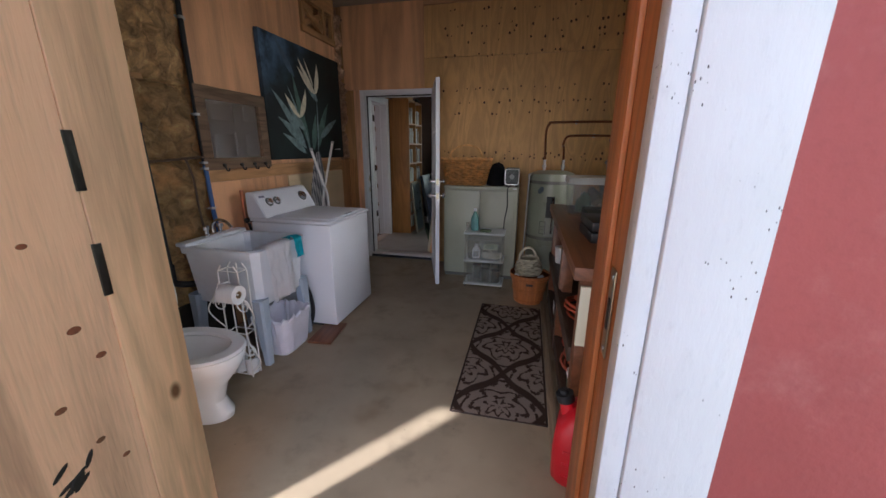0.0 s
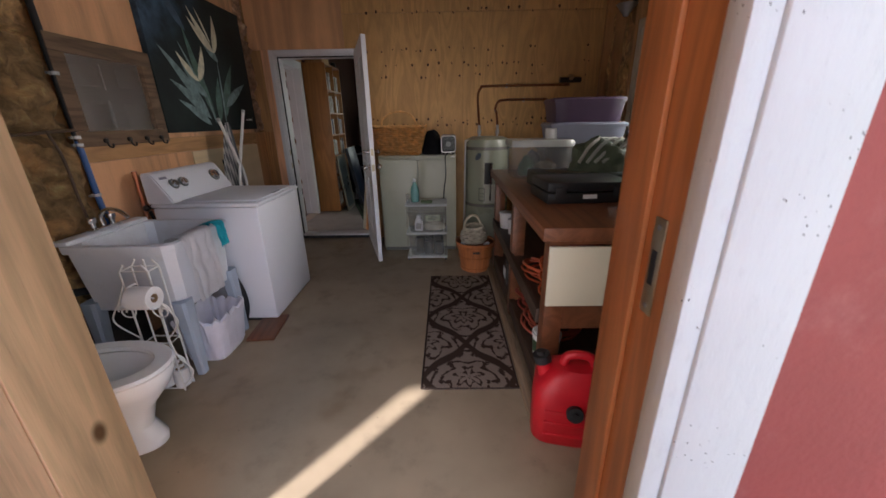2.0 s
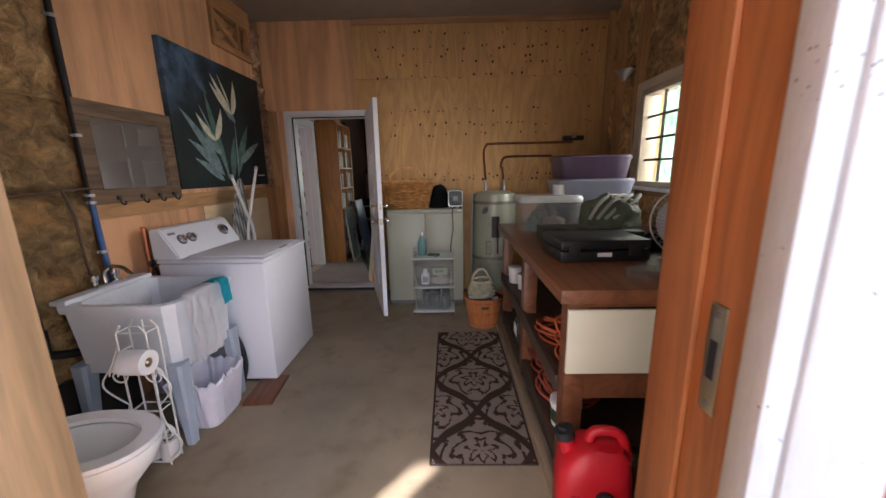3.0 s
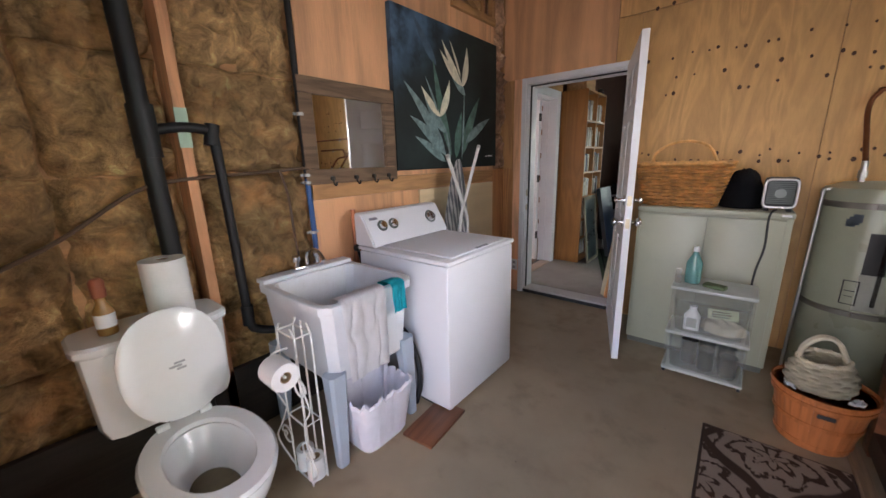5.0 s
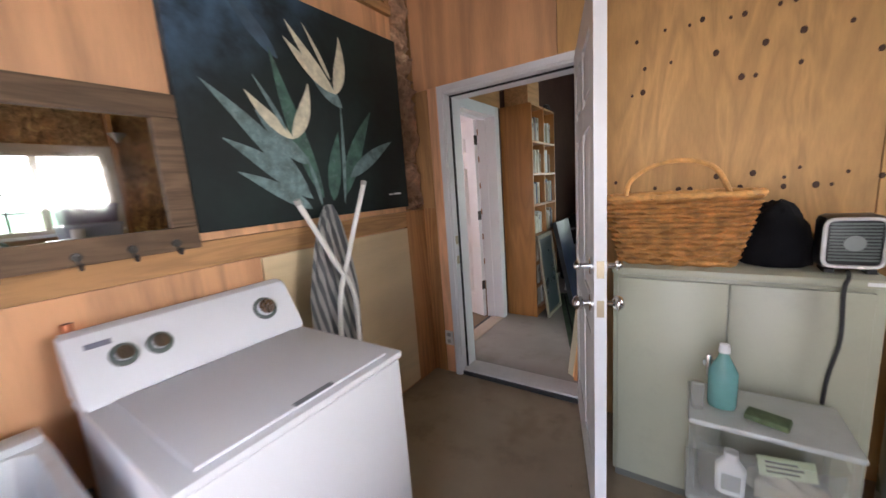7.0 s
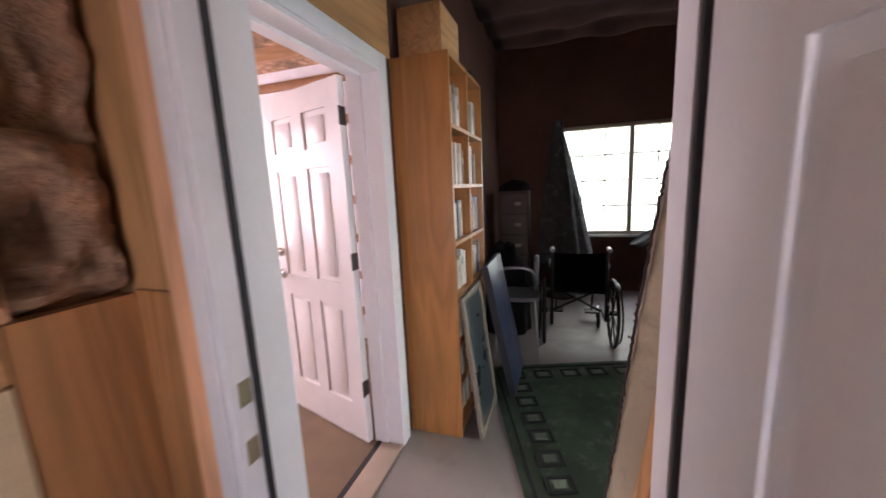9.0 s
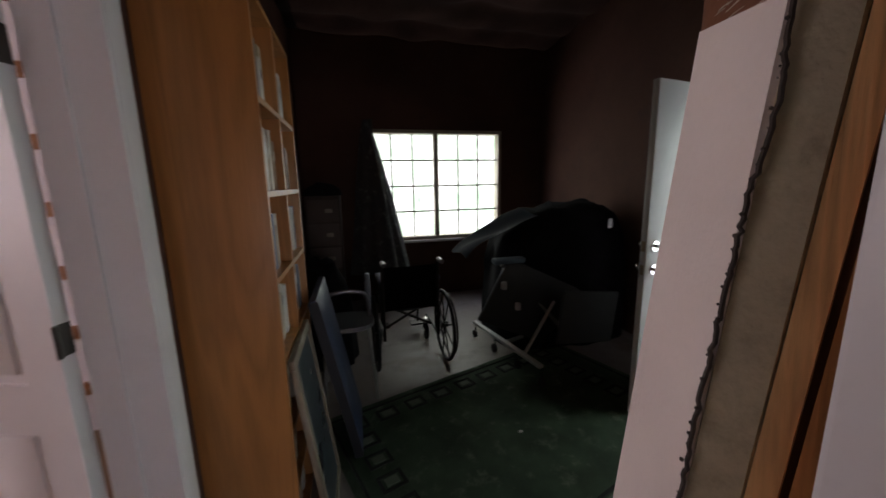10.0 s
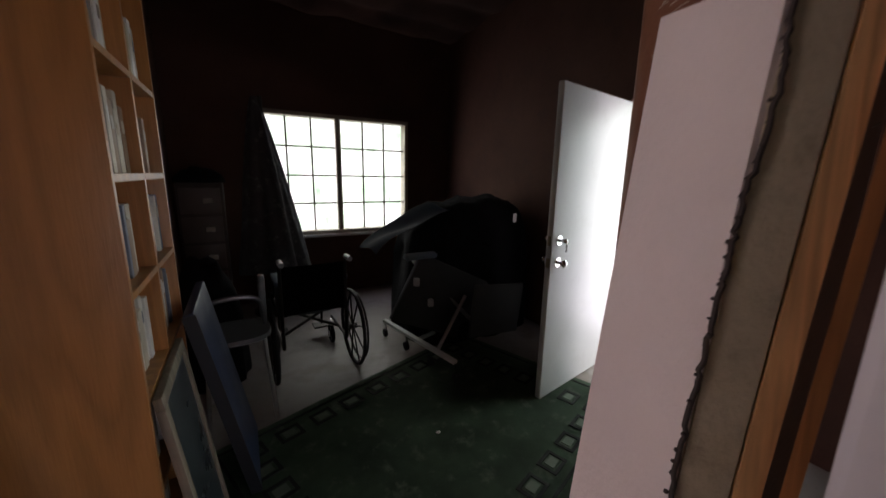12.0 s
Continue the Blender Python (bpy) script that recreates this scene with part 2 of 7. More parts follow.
GREY_GREEN = plain("grey_green_steel_enamel", (0.37, 0.37, 0.28), 0.38, 0, 0.05, 2.5, 80, 0.05, (0.2, 0.2, 0.17), 0.15)
HEATER = plain("sage_heater_enamel", (0.29, 0.31, 0.23), 0.3, 0, 0.06, 3, 70, 0.04, (0.2, 0.2, 0.17), 0.15)
WICKER = plain("honey_wicker", (0.70, 0.37, 0.12), 0.55, 0, 0.35, 20, 120, 0.4)
WICKER_WHITE = plain("cream_wicker", (0.60, 0.54, 0.40), 0.65, 0, 0.18, 20, 120, 0.4)
WICKER_RED = timber("reddish_basket_slats", (0.46, 0.15, 0.045), "z", 0.5, 0.3)
CREAM = plain("cream_melamine", (0.66, 0.62, 0.46), 0.45, 0, 0.05, 2, 60, 0.05)
RED_PLASTIC = plain("red_polyethylene", (0.52, 0.010, 0.018), 0.4, 0, 0.12, 6, 60, 0.15)
ORANGE_CORD = plain("orange_cord", (0.62, 0.13, 0.04), 0.5, 0, 0.15)
# plum and lilac lowered: the boxes' shaded side is put into the colour
PURPLE = plain("plum_plastic", (0.085, 0.05, 0.095), 0.45, 0, 0.1)
LILAC = plain("pale_lilac_plastic", (0.26, 0.28, 0.36), 0.45, 0, 0.08)
GREEN_BAG = plain("green_mesh_fabric", (0.10, 0.13, 0.08), 0.8, 0, 0.35, 9, 120, 0.5)
PAPER = plain("white_paper", (0.76, 0.76, 0.75), 0.9, 0, 0.05, 10, 120, 0.25)
CLEAR_PLASTIC = clear("cloudy_clear_plastic", (0.55, 0.57, 0.54), 0.15, 0.14)
PLASTIC_LID = plain("translucent_white_lid", (0.44, 0.46, 0.43), 0.35)
BOTTLE_TEAL = clear("teal_soap_plastic", (0.16, 0.38, 0.36), 0.12, 0.75)
GLASS = clear("window_glass", (0.9, 0.95, 0.93), 0.02, 0.06)
FAN_GREY = clear("grey_fan_grille", (0.55, 0.52, 0.50), 0.4, 0.6)
PANEL_TAN = plain("tan_gypsum_paper", (0.46, 0.40, 0.28), 0.85, 0, 0.14, 4, 90, 0.4, (0.12, 0.09, 0.06), 0.4)
PANEL_PINK = plain("pale_gypsum_face", (0.74, 0.66, 0.62), 0.85, 0, 0.05, 4, 90, 0.25)
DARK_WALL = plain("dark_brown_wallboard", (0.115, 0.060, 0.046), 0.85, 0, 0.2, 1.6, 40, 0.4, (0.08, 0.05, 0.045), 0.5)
DARK_CEIL = plain("near_black_ceiling", (0.042, 0.028, 0.022), 0.9, 0, 0.35, 2.0, 30, 0.5)
CEIL_WHITE = plain("dull_ceiling_board", (0.30, 0.24, 0.18), 0.85, 0, 0.06)
MAT_BLUE = plain("dark_blue_vinyl", (0.012, 0.018, 0.032), 0.75, 0, 0.15)
MAT_DARK = plain("near_black_vinyl", (0.012, 0.013, 0.017), 0.45, 0, 0.2)
BED_PLASTIC = plain("pale_grey_blue_plastic", (0.16, 0.22, 0.29), 0.35)
ROBE = plain("patterned_grey_cloth", (0.10, 0.105, 0.12), 0.9, 0, 0.2, 6, 120, 0.4, (0.30, 0.31, 0.33), 0.8)
VINYL = plain("almond_window_vinyl", (0.50, 0.44, 0.33), 0.45)
SILL_WHITE = plain("white_window_sill", (0.72, 0.72, 0.70), 0.5)
LOG_BROWN = timber("stained_log", (0.30, 0.14, 0.06), "y", 0.6, 0.35)
CHINK = plain("white_chinking", (0.74, 0.72, 0.74), 0.8)
DARK_FLOOR = plain("brown_carpet", (0.20, 0.135, 0.085), 0.95, 0, 0.15, 3, 160, 0.6)
# ground tone raised so that it bounces more daylight onto the entry trim
GRASS = plain("gravel_and_grass", (0.34, 0.30, 0.26), 0.95, 0, 0.3, 1.2, 60, 0.6)
OUTSIDE = glow("glowing_foliage_distance", [(0.3, (0.20, 0.50, 0.25)), (0.5, (0.62, 0.85, 0.66)), (0.62, (0.95, 1.0, 0.97))], 0.75)
OUTSIDE_E = glow("east_glowing_foliage", [(0.3, (0.05, 0.20, 0.10)), (0.5, (0.28, 0.55, 0.33)), (0.68, (0.70, 1.0, 0.90))], 0.75, 3.5)
SOIL_RED = plain("terracotta", (0.33, 0.10, 0.05), 0.7)
MIRROR = plain("silvered_mirror", (0.86, 0.88, 0.87), 0.015, 1.0, 0.0, 2, 2, 0.0)
INK = plain("dark_ink", (0.03, 0.03, 0.035), 0.6)
FROST = plain("grey_grille", (0.10, 0.12, 0.11), 0.5)
for m_ in (MAT_BLUE, BLACK_CLOTH, GREY_LEG, DARK_WALL, DARK_CEIL):
    m_.node_tree.nodes["Principled BSDF"].inputs["Specular IOR Level"].default_value = 0.12


# ---------------------------------------------------------------- mesh helpers
def box(bm, x0, x1, y0, y1, z0, z1, bevel=0.0, m=None):
    r = bmesh.ops.create_cube(bm, size=1.0)
    vs = r["verts"]
    t = Matrix.LocRotScale(((x0 + x1) / 2, (y0 + y1) / 2, (z0 + z1) / 2), None, (abs(x1 - x0), abs(y1 - y0), abs(z1 - z0)))
    bmesh.ops.transform(bm, matrix=(m @ t) if m else t, verts=vs)
    if bevel:
        edges = list({e for v in vs for e in v.link_edges})
        bmesh.ops.bevel(bm, geom=edges, offset=bevel, segments=2, affect="EDGES", profile=0.5)
    return vs


def cyl(bm, p, q, r, r2=None, seg=16):
    p, q = Vector(p), Vector(q)
    d = q - p
    m = Matrix.Translation((p + q) / 2) @ d.to_track_quat("Z", "Y").to_matrix().to_4x4()
    bmesh.ops.create_cone(bm, cap_ends=True, segments=seg, radius1=r, radius2=r if r2 is None else r2, depth=d.length, matrix=m)


def ball(bm, c, r, scale=(1, 1, 1), u=14, v=10):
    bmesh.ops.create_uvsphere(bm, u_segments=u, v_segments=v, radius=r, matrix=Matrix.LocRotScale(c, None, scale))


def smooth_line(pts, n=6):
    """Points eased into a flowing line."""
    pts = [Vector(p) for p in pts]
    out = []
    for i in range(len(pts) - 1):
        a, b, c, d = pts[max(i - 1, 0)], pts[i], pts[i + 1], pts[min(i + 2, len(pts) - 1)]
        for k in range(n):
            t = k / n
            out.append(0.5 * (2 * b + (c - a) * t + (2 * a - 5 * b + 4 * c - d) * t * t + (3 * b - a - 3 * c + d) * t ** 3))
    return out + [pts[-1]]


def tube(bm, pts, r, seg=8, taper=None):
    pts = [Vector(p) for p in pts]
    rings, up = [], None
    for i, p in enumerate(pts):
        d = (pts[min(i + 1, len(pts) - 1)] - pts[max(i - 1, 0)]).normalized()
        if up is None:
            up = d.orthogonal().normalized()
        up = (up - d * up.dot(d)).normalized()
        side = d.cross(up)
        k = r if taper is None else r + (taper - r) * i / (len(pts) - 1)
        rings.append([bm.verts.new(p + (up * math.cos(a) + side * math.sin(a)) * k) for a in (2 * math.pi * j / seg for j in range(seg))])
    for a, b in zip(rings, rings[1:]):
        for j in range(seg):
            bm.faces.new((a[j], a[(j + 1) % seg], b[(j + 1) % seg], b[j]))
    bm.faces.new(rings[0][::-1])
    bm.faces.new(rings[-1])


def lathe(bm, prof, c=(0, 0, 0), seg=28, sx=1.0, sy=1.0, power=2.0):
    """A turned shape; power over 2 squares its outline off."""
    rings = []
    for r, z in prof:
        ring = []
        for j in range(seg):
            a = 2 * math.pi * j / seg
            ca, sa = math.cos(a), math.sin(a)
            k = (abs(ca) ** power + abs(sa) ** power) ** (-1 / power)
            ring.append(bm.verts.new((c[0] + r * ca * k * sx, c[1] + r * sa * k * sy, c[2] + z)))
        rings.append(ring)
    for a, b in zip(rings, rings[1:]):
        for j in range(seg):
            bm.faces.new((a[j], a[(j + 1) % seg], b[(j + 1) % seg], b[j]))
    if prof[0][0] > 1e-4:
        bm.faces.new(rings[0][::-1])
    if prof[-1][0] > 1e-4:
        bm.faces.new(rings[-1])


def loft(bm, rings, seg=28, power=2.0, close=(True, True)):
    """A skin through level rings (cx, cy, rx, ry, z)."""
    out = []
    for cx, cy, rx, ry, z in rings:
        ring = []
        for j in range(seg):
            a = 2 * math.pi * (j + 0.5) / seg
            ca, sa = math.cos(a), math.sin(a)
            k = (abs(ca) ** power + abs(sa) ** power) ** (-1 / power)
            ring.append(bm.verts.new((cx + rx * ca * k, cy + ry * sa * k, z)))
        out.append(ring)
    for a, b in zip(out, out[1:]):
        for j in range(seg):
            bm.faces.new((a[j], a[(j + 1) % seg], b[(j + 1) % seg], b[j]))
    if close[0]:
        bm.faces.new(out[0][::-1])
    if close[1]:
        bm.faces.new(out[-1])


def sheet(bm, nu, nv, f, thick=0.0):
    """A curved skin from f(u, v) with u and v in 0..1, with thickness."""
    g = [[bm.verts.new(f(i / nu, j / nv)) for j in range(nv + 1)] for i in range(nu + 1)]
    faces = [bm.faces.new((g[i][j], g[i + 1][j], g[i + 1][j + 1], g[i][j + 1])) for i in range(nu) for j in range(nv)]
    if thick:
        bmesh.ops.solidify(bm, geom=faces, thickness=thick)


def part(name, bm, material, parent=None, label="", flat=False):
    me = bpy.data.meshes.new(name)
    bmesh.ops.recalc_face_normals(bm, faces=bm.faces)
    bm.to_mesh(me)
    bm.free()
    me.materials.append(material)
    if not flat:
        me.polygons.foreach_set("use_smooth", [True] * len(me.polygons))
        me.set_sharp_from_angle(angle=radians(38))
    ob = new(name, me)
    if parent is not None:
        ob.parent = parent
    return tagged(ob, label)


def made(name, build, material, parent=None, label="", flat=False):
    bm = bmesh.new()
    build(bm)
    return part(name, bm, material, parent, label, flat)


def boxes(name, rows, material, parent=None, label="", bevel=0.0):
    bm = bmesh.new()
    for r in rows:
        box(bm, *r, bevel=bevel)
    return part(name, bm, material, parent, label)


def thing(name, m, label, category, group="", kind=""):
    if not isinstance(m, Matrix):
        m = pose(*m)
    ob = new(name)
    ob.empty_display_size = 0.1
    ob.matrix_world = m
    return tagged(ob, label, category, group, kind)


def structure(name, rows, material, label, bevel=0.0):
    ob = boxes(name, rows, material, None, label, bevel)
    return tagged(ob, label, name.split("_")[0], "", "structure")


def hole_wall(a0, a1, z0, z1, holes):
    """Rectangles (a0, a1, z0, z1) of a wall left round its holes, given in order along it."""
    out, at = [], a0
    for h0, h1, b, t in holes:
        if h0 > at:
            out.append((at, h0, z0, z1))
        if b > z0:
            out.append((h0, h1, z0, b))
        if t < z1:
            out.append((h0, h1, t, z1))
        at = h1
    if at < a1:
        out.append((at, a1, z0, z1))
    return out


# ---------------------------------------------------------------- the large structure
H = 2.97
F2 = 0.035
H2 = 3.22
XW, XE, YN = -1.85, 1.90, 4.53
tagged(boxes("ground", [(-300, 300, -300, 300, -0.3, -0.12)], GRASS), "rough gravel and grass yard round the barn", "ground", "", "structure")
structure("floor_1", [(-2.0, 2.04, 0.70, 4.545, -0.15, 0.0)], CONCRETE, "stained bare concrete slab floor of the laundry room")
structure("floor_2", [(-1.93, 1.46, 4.68, 9.21, -0.15, F2)], CONCRETE_B, "pale concrete floor of the storage room")
structure("floor_3", [(-5.0, -1.93, 2.9, 7.05, -0.15, F2 - 0.004)], DARK_FLOOR, "brown carpeted floor of the side room")
structure("ceiling_1", [(-2.0, 2.04, 0.6, 4.67, H, H + 0.12)], CEIL_WHITE, "dull brownish board ceiling of the laundry room")
structure("ceiling_3", [(-5.0, -1.93, 2.9, 7.05, 2.62, 2.74)], BATT_PINK, "pink insulated ceiling of the side room")


def lumpy(x, y, z, s, a):
    return noise.noise(Vector((x, y, z)) * s) * a


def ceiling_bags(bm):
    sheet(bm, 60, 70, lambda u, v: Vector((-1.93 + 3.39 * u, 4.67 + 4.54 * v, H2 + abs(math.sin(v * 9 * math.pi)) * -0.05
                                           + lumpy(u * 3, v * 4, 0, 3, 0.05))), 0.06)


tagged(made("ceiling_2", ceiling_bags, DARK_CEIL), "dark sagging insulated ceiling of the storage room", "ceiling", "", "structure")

BROWN_BOARD = timber("brown_board", (0.50, 0.235, 0.085), "z")
# west wall of the laundry room: boards, studs and open insulation
wall_west = structure("wall_west", [(-2.02, -1.93, 0.6, 4.67, -0.1, H + 0.1)], STUD_Y, "half-finished wall with open brown insulation and plywood")


def batt(name, y0, y1, z0, z1, seed, material=BATT, depth=0.05):
    nu, nv = max(8, int((y1 - y0) / 0.018)), max(8, int((z1 - z0) / 0.018))

    def f(u, v):
        y, z = y0 + (y1 - y0) * u, z0 + (z1 - z0) * v
        edge = min(u, 1 - u, v, 1 - v)
        puff = depth * min(1.0, (edge * 9)) ** 0.5
        x = -1.925 + puff + lumpy(seed, y, z, 4, 0.03) + lumpy(seed + 9, y, z, 9, 0.050) + 0.014 - abs(lumpy(seed + 5, y, z, 14, 0.075))
        return Vector((x, y + lumpy(seed + 2, y, z, 8, 0.012), z))

    return made(name, lambda bm: sheet(bm, nu, nv, f), material, wall_west)


k = 0
for y0, y1 in ((0.95, 1.36), (1.36, 1.765), (1.81, 2.37)):
    for z0, z1 in ((0.0, 0.62), (0.62, 1.33), (1.33, 1.80), (1.80, 2.97)):
        batt("insulation_batt", y0, y1, z0, z1, k * 3.1, BATT, 0.07)
        k += 1
batt("insulation_batt", 4.325, 4.527, 1.265, 1.62, 77.0, BATT_PINK, 0.085)
batt("insulation_batt", 4.325, 4.527, 1.60, 2.97, 83.0, BATT_PINK, 0.085)
boxes("stud", [(-1.93, -1.80, 1.768, 1.808, 0.0, H)], timber("orange_stud", (0.62, 0.30, 0.14), "z"), wall_west)
boxes("tape", [(-1.803, -1.798, 1.765, 1.811, 1.44, 1.60)], plain("pale_green_tape", (0.38, 0.52, 0.40), 0.6), wall_west)
boxes("plywood_sheet", [(-1.875, -1.852, 2.375, 3.70, 1.265, H), (-1.875, -1.852, 3.703, 4.33, 1.265, 2.50)], PLY_RED, wall_west)
boxes("plywood_sheet", [(-1.875, -1.852, 2.375, 4.30, 0.0, 1.155)], PLY_RED, wall_west)
boxes("ledger_board", [(-1.885, -1.842, 2.375, 4.31, 1.158, 1.262)], STUD_Y, wall_west)
boxes("lower_board", [(-1.885, -1.846, 4.315, 4.527, 0.0, 1.262)], BROWN_BOARD, wall_west)
# near-black board behind the toilet and under the tub
boxes("sill_board", [(-1.835, -1.80, 0.955, 2.37, 0.0, 0.37)], timber("near_black_board", (0.022, 0.016, 0.012), "y", 0.8), wall_west, "near-black board along the floor", 0.003)
boxes("truss_chord", [(-1.88, -1.83, 3.705, 4.33, 2.505, 2.56)], STUD_Y, wall_west)
boxes("truss_chord", [(-1.88, -1.83, 3.705, 4.33, 2.80, H)], STUD_Y, wall_west)
for y in (3.72, 4.10, 4.28):
    boxes("truss_web", [(-1.88, -1.835, y, y + 0.045, 2.56, 2.80)], STUD, wall_west)
made("truss_web", lambda bm: box(bm, -0.02, 0.02, -0.2, 0.2, -0.03, 0.03, m=pose(-1.86, 3.92, 2.68, -28)), STUD_Y, wall_west)
made("truss_web", lambda bm: box(bm, -0.02, 0.02, -0.2, 0.2, -0.025, 0.025, m=pose(-1.875, 3.93, 2.66, 24)), STUD_Y, wall_west)
boxes("pale_board", [(-1.851, -1.838, 3.26, 4.308, 0.02, 1.150)], timber("pale_birch_board", (0.74, 0.57, 0.34), "y", 0.6, 0.1, 2.0), wall_west)

# north wall between the rooms, sheeted in plywood
DX0, DX1, DZ = -1.598, -0.738, 2.018
wall_north = structure("wall_north", [(a, b, YN + 0.016, 4.655, c, d) for a, b, c, d in hole_wall(-2.0, 2.04, -0.1, H, [(DX0 - 0.03, DX1 + 0.03, -0.1, DZ + 0.03)])],
                       STUD, "plywood-sheeted partition wall with a doorway")
for x0, x1, z0, z1, m_ in ((-1.85, -0.852, 2.077, H, PLY_RED), (-0.848, 0.388, 0.0, 2.385, PLY_GOLD), (0.392, 1.89, 0.0, 2.385, PLY_GOLD),
                           (-0.848, 1.0, 2.39, H - 0.06, PLY_GOLD), (1.004, 1.89, 2.39, H - 0.06, PLY_GOLD), (-1.738, -1.655, 0.0, 2.075, PINE), (-1.85, -1.740, 1.272, 2.075, STUD), (-1.85, -1.740, 0.0, 1.268, BROWN_BOARD)):
    x0_ = max(x0, -0.680) if (z0 == 0.0 and x0 > -1) else x0
    boxes("plywood_sheet", [(x0_, x1, YN, YN + 0.016, z0, z1)] + ([(-0.848, -0.682, YN, YN + 0.016, 2.077, z1)] if x0 == -0.848 and z0 == 0.0 else []), m_, wall_north)
KNOT = plain("knot_wood_dark", (0.075, 0.03, 0.012), 0.6, 0, 0.4, 60)
rnd = random.Random(5)
knot_me = []
for z, step, off in ((2.83, 0.19, 0.5), (2.68, 0.17, 0.1), (2.60, 0.21, 0.3), (2.53, 0.16, 0.7), (2.40, 0.13, 0.2), (2.055, 0.145, 0.0), (1.91, 0.135, 0.4), (1.80, 0.18, 0.9), (1.36, 0.14, 0.3), (1.31, 0.16, 0.8)):
    x = -0.62 + off * step
    while x < 1.80:
        if rnd.random() < 0.78:
            for dx in ((0.0,) if rnd.random() < 0.6 else (-0.022, 0.025)):
                if len(knot_me) < 4:
                    q = 0.0065 + 0.0018 * len(knot_me)
                    o = made("knot", lambda bm: loft(bm, [(0, 0, q, q * 1.25, 0.0), (0, 0, q * 0.8, q, 0.0016)], 10), KNOT, wall_north)
                    knot_me.append(o.data)
                else:
                    o = new("knot", rnd.choice(knot_me))
                    o.parent = wall_north
                o.matrix_local = pose(x + dx, YN - 0.0002, z + rnd.uniform(-0.02, 0.02), 90, 0, 0)
        x += step * rnd.uniform(0.75, 1.3)
boxes("top_plate", [(-0.848, 1.89, YN - 0.02, YN + 0.016, H - 0.058, H - 0.002)], STUD_X, wall_north)
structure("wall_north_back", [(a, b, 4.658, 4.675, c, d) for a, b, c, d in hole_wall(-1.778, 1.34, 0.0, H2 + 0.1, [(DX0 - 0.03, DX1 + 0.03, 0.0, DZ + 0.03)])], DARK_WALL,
          "dark wallboard on the storage side of the partition")

# east wall with its window
WY0, WY1, WZ0, WZ1 = 2.66, 3.72, 1.24, 2.05
wall_east = structure("wall_east", [(1.92, 2.04, a, b, c, d) for a, b, c, d in hole_wall(0.6, 4.67, -0.1, H, [(WY0, WY1, WZ0, WZ1)])], STUD_Y,
                      "dim unfinished wall with studs and insulation round a window")


def east_batt(y0, y1, z0, z1, seed):
    def f(u, v):
        y, z = y0 + (y1 - y0) * u, z0 + (z1 - z0) * v
        return Vector((1.90 - lumpy(seed, y, z, 4, 0.03) - lumpy(seed + 3, y, z, 12, 0.02), y, z))
    made("insulation_batt", lambda bm: sheet(bm, int((y1 - y0) / 0.03), int((z1 - z0) / 0.03), f), BATT, wall_east)


for y0, y1, z0, z1, s in ((0.95, 1.5, 0, H, 1), (1.54, 2.06, 0, H, 12), (2.10, 2.56, 0, H, 19), (2.60, 3.78, 0, 1.16, 23), (2.60, 3.78, 2.13, H, 31), (3.82, 4.2, 0, H, 42), (4.24, 4.5, 0, H, 55)):
    east_batt(y0, y1, z0, z1, s)
for y in (1.5, 2.06, 2.56, 3.80, 4.20, 4.47):
    boxes("stud", [(1.83, 1.915, y, y + 0.04, 0, H)], STUD, wall_east)


def window(name, label, m, w, h, cols, rows, material, deep=0.12, sill=0.05):
    """A two-sash window in an opening w by h; local x along the wall, y outwards, z up from the sill."""
    ob = thing(name, m, label, "window", "", "structure")
    t = 0.045
    for nm, r in (("window_frame", (0, w, -0.02, deep, 0, t)), ("window_frame", (0, w, -0.02, deep, h - t, h)),
                  ("window_frame", (0, t, -0.02, deep, t, h - t)), ("window_frame", (w - t, w, -0.02, deep, t, h - t)), ("meeting_rail", (w / 2 - 0.03, w / 2 + 0.03, 0.0, 0.06, t, h - t))):
        boxes(nm, [r], material, ob, "", 0.004)
    boxes("window_sill", [(-0.05, w + 0.05, -0.06, 0.0, -0.03, 0.0)], SILL_WHITE, ob, "white window sill", 0.004)
    for a, b in ((t, w / 2 - 0.03), (w / 2 + 0.03, w - t)):
        p = boxes("pane", [(a, b, 0.030, 0.034, t, h - t)], GLASS, ob, "clear glass pane")
        p.visible_shadow = False
        for i in range(1, cols):
            x = a + (b - a) * i / cols
            boxes("muntin", [(x - 0.009, x + 0.009, 0.024, 0.040, t, h - t)], DARK_METAL, ob)
        for j in range(1, rows):
            z = t + (h - 2 * t) * j / rows
            boxes("muntin", [(a, b, 0.022, 0.042, z - 0.009, z + 0.009)], DARK_METAL, ob)
    return ob


window("window_1", "vinyl slider window with a dark grid, trees beyond", pose(1.87, WY1, WZ0, 0, 0, -90), WY1 - WY0, WZ1 - WZ0, 2, 4, VINYL)
boxes("trim", [(1.84, 1.865, WY1, WY1 + 0.07, WZ0 - 0.07, WZ1 + 0.07), (1.84, 1.865, WY0 - 0.07, WY0, WZ0 - 0.07, WZ1 + 0.07), (1.84, 1.865, WY0, WY1, WZ1, WZ1 + 0.07)], VINYL)
tagged(bpy.data.objects["trim"], "cream casing round the east window", "trim", "", "structure")

# south wall: red siding, white trim and the fir jamb of the entry
# low slit west of the entry is added, unseen, to cast the sun streak
structure("wall_south", [(a, b, 0.80, 0.95, c, d) for a, b, c, d in hole_wall(-2.0, 3.6, -0.12, 3.2, [(-0.86, -0.61, 0.02, 0.98), (-0.59, 0.575, -0.12, 2.14)])], STUD, "thick outer barn wall with an open entry and an added sun slit")
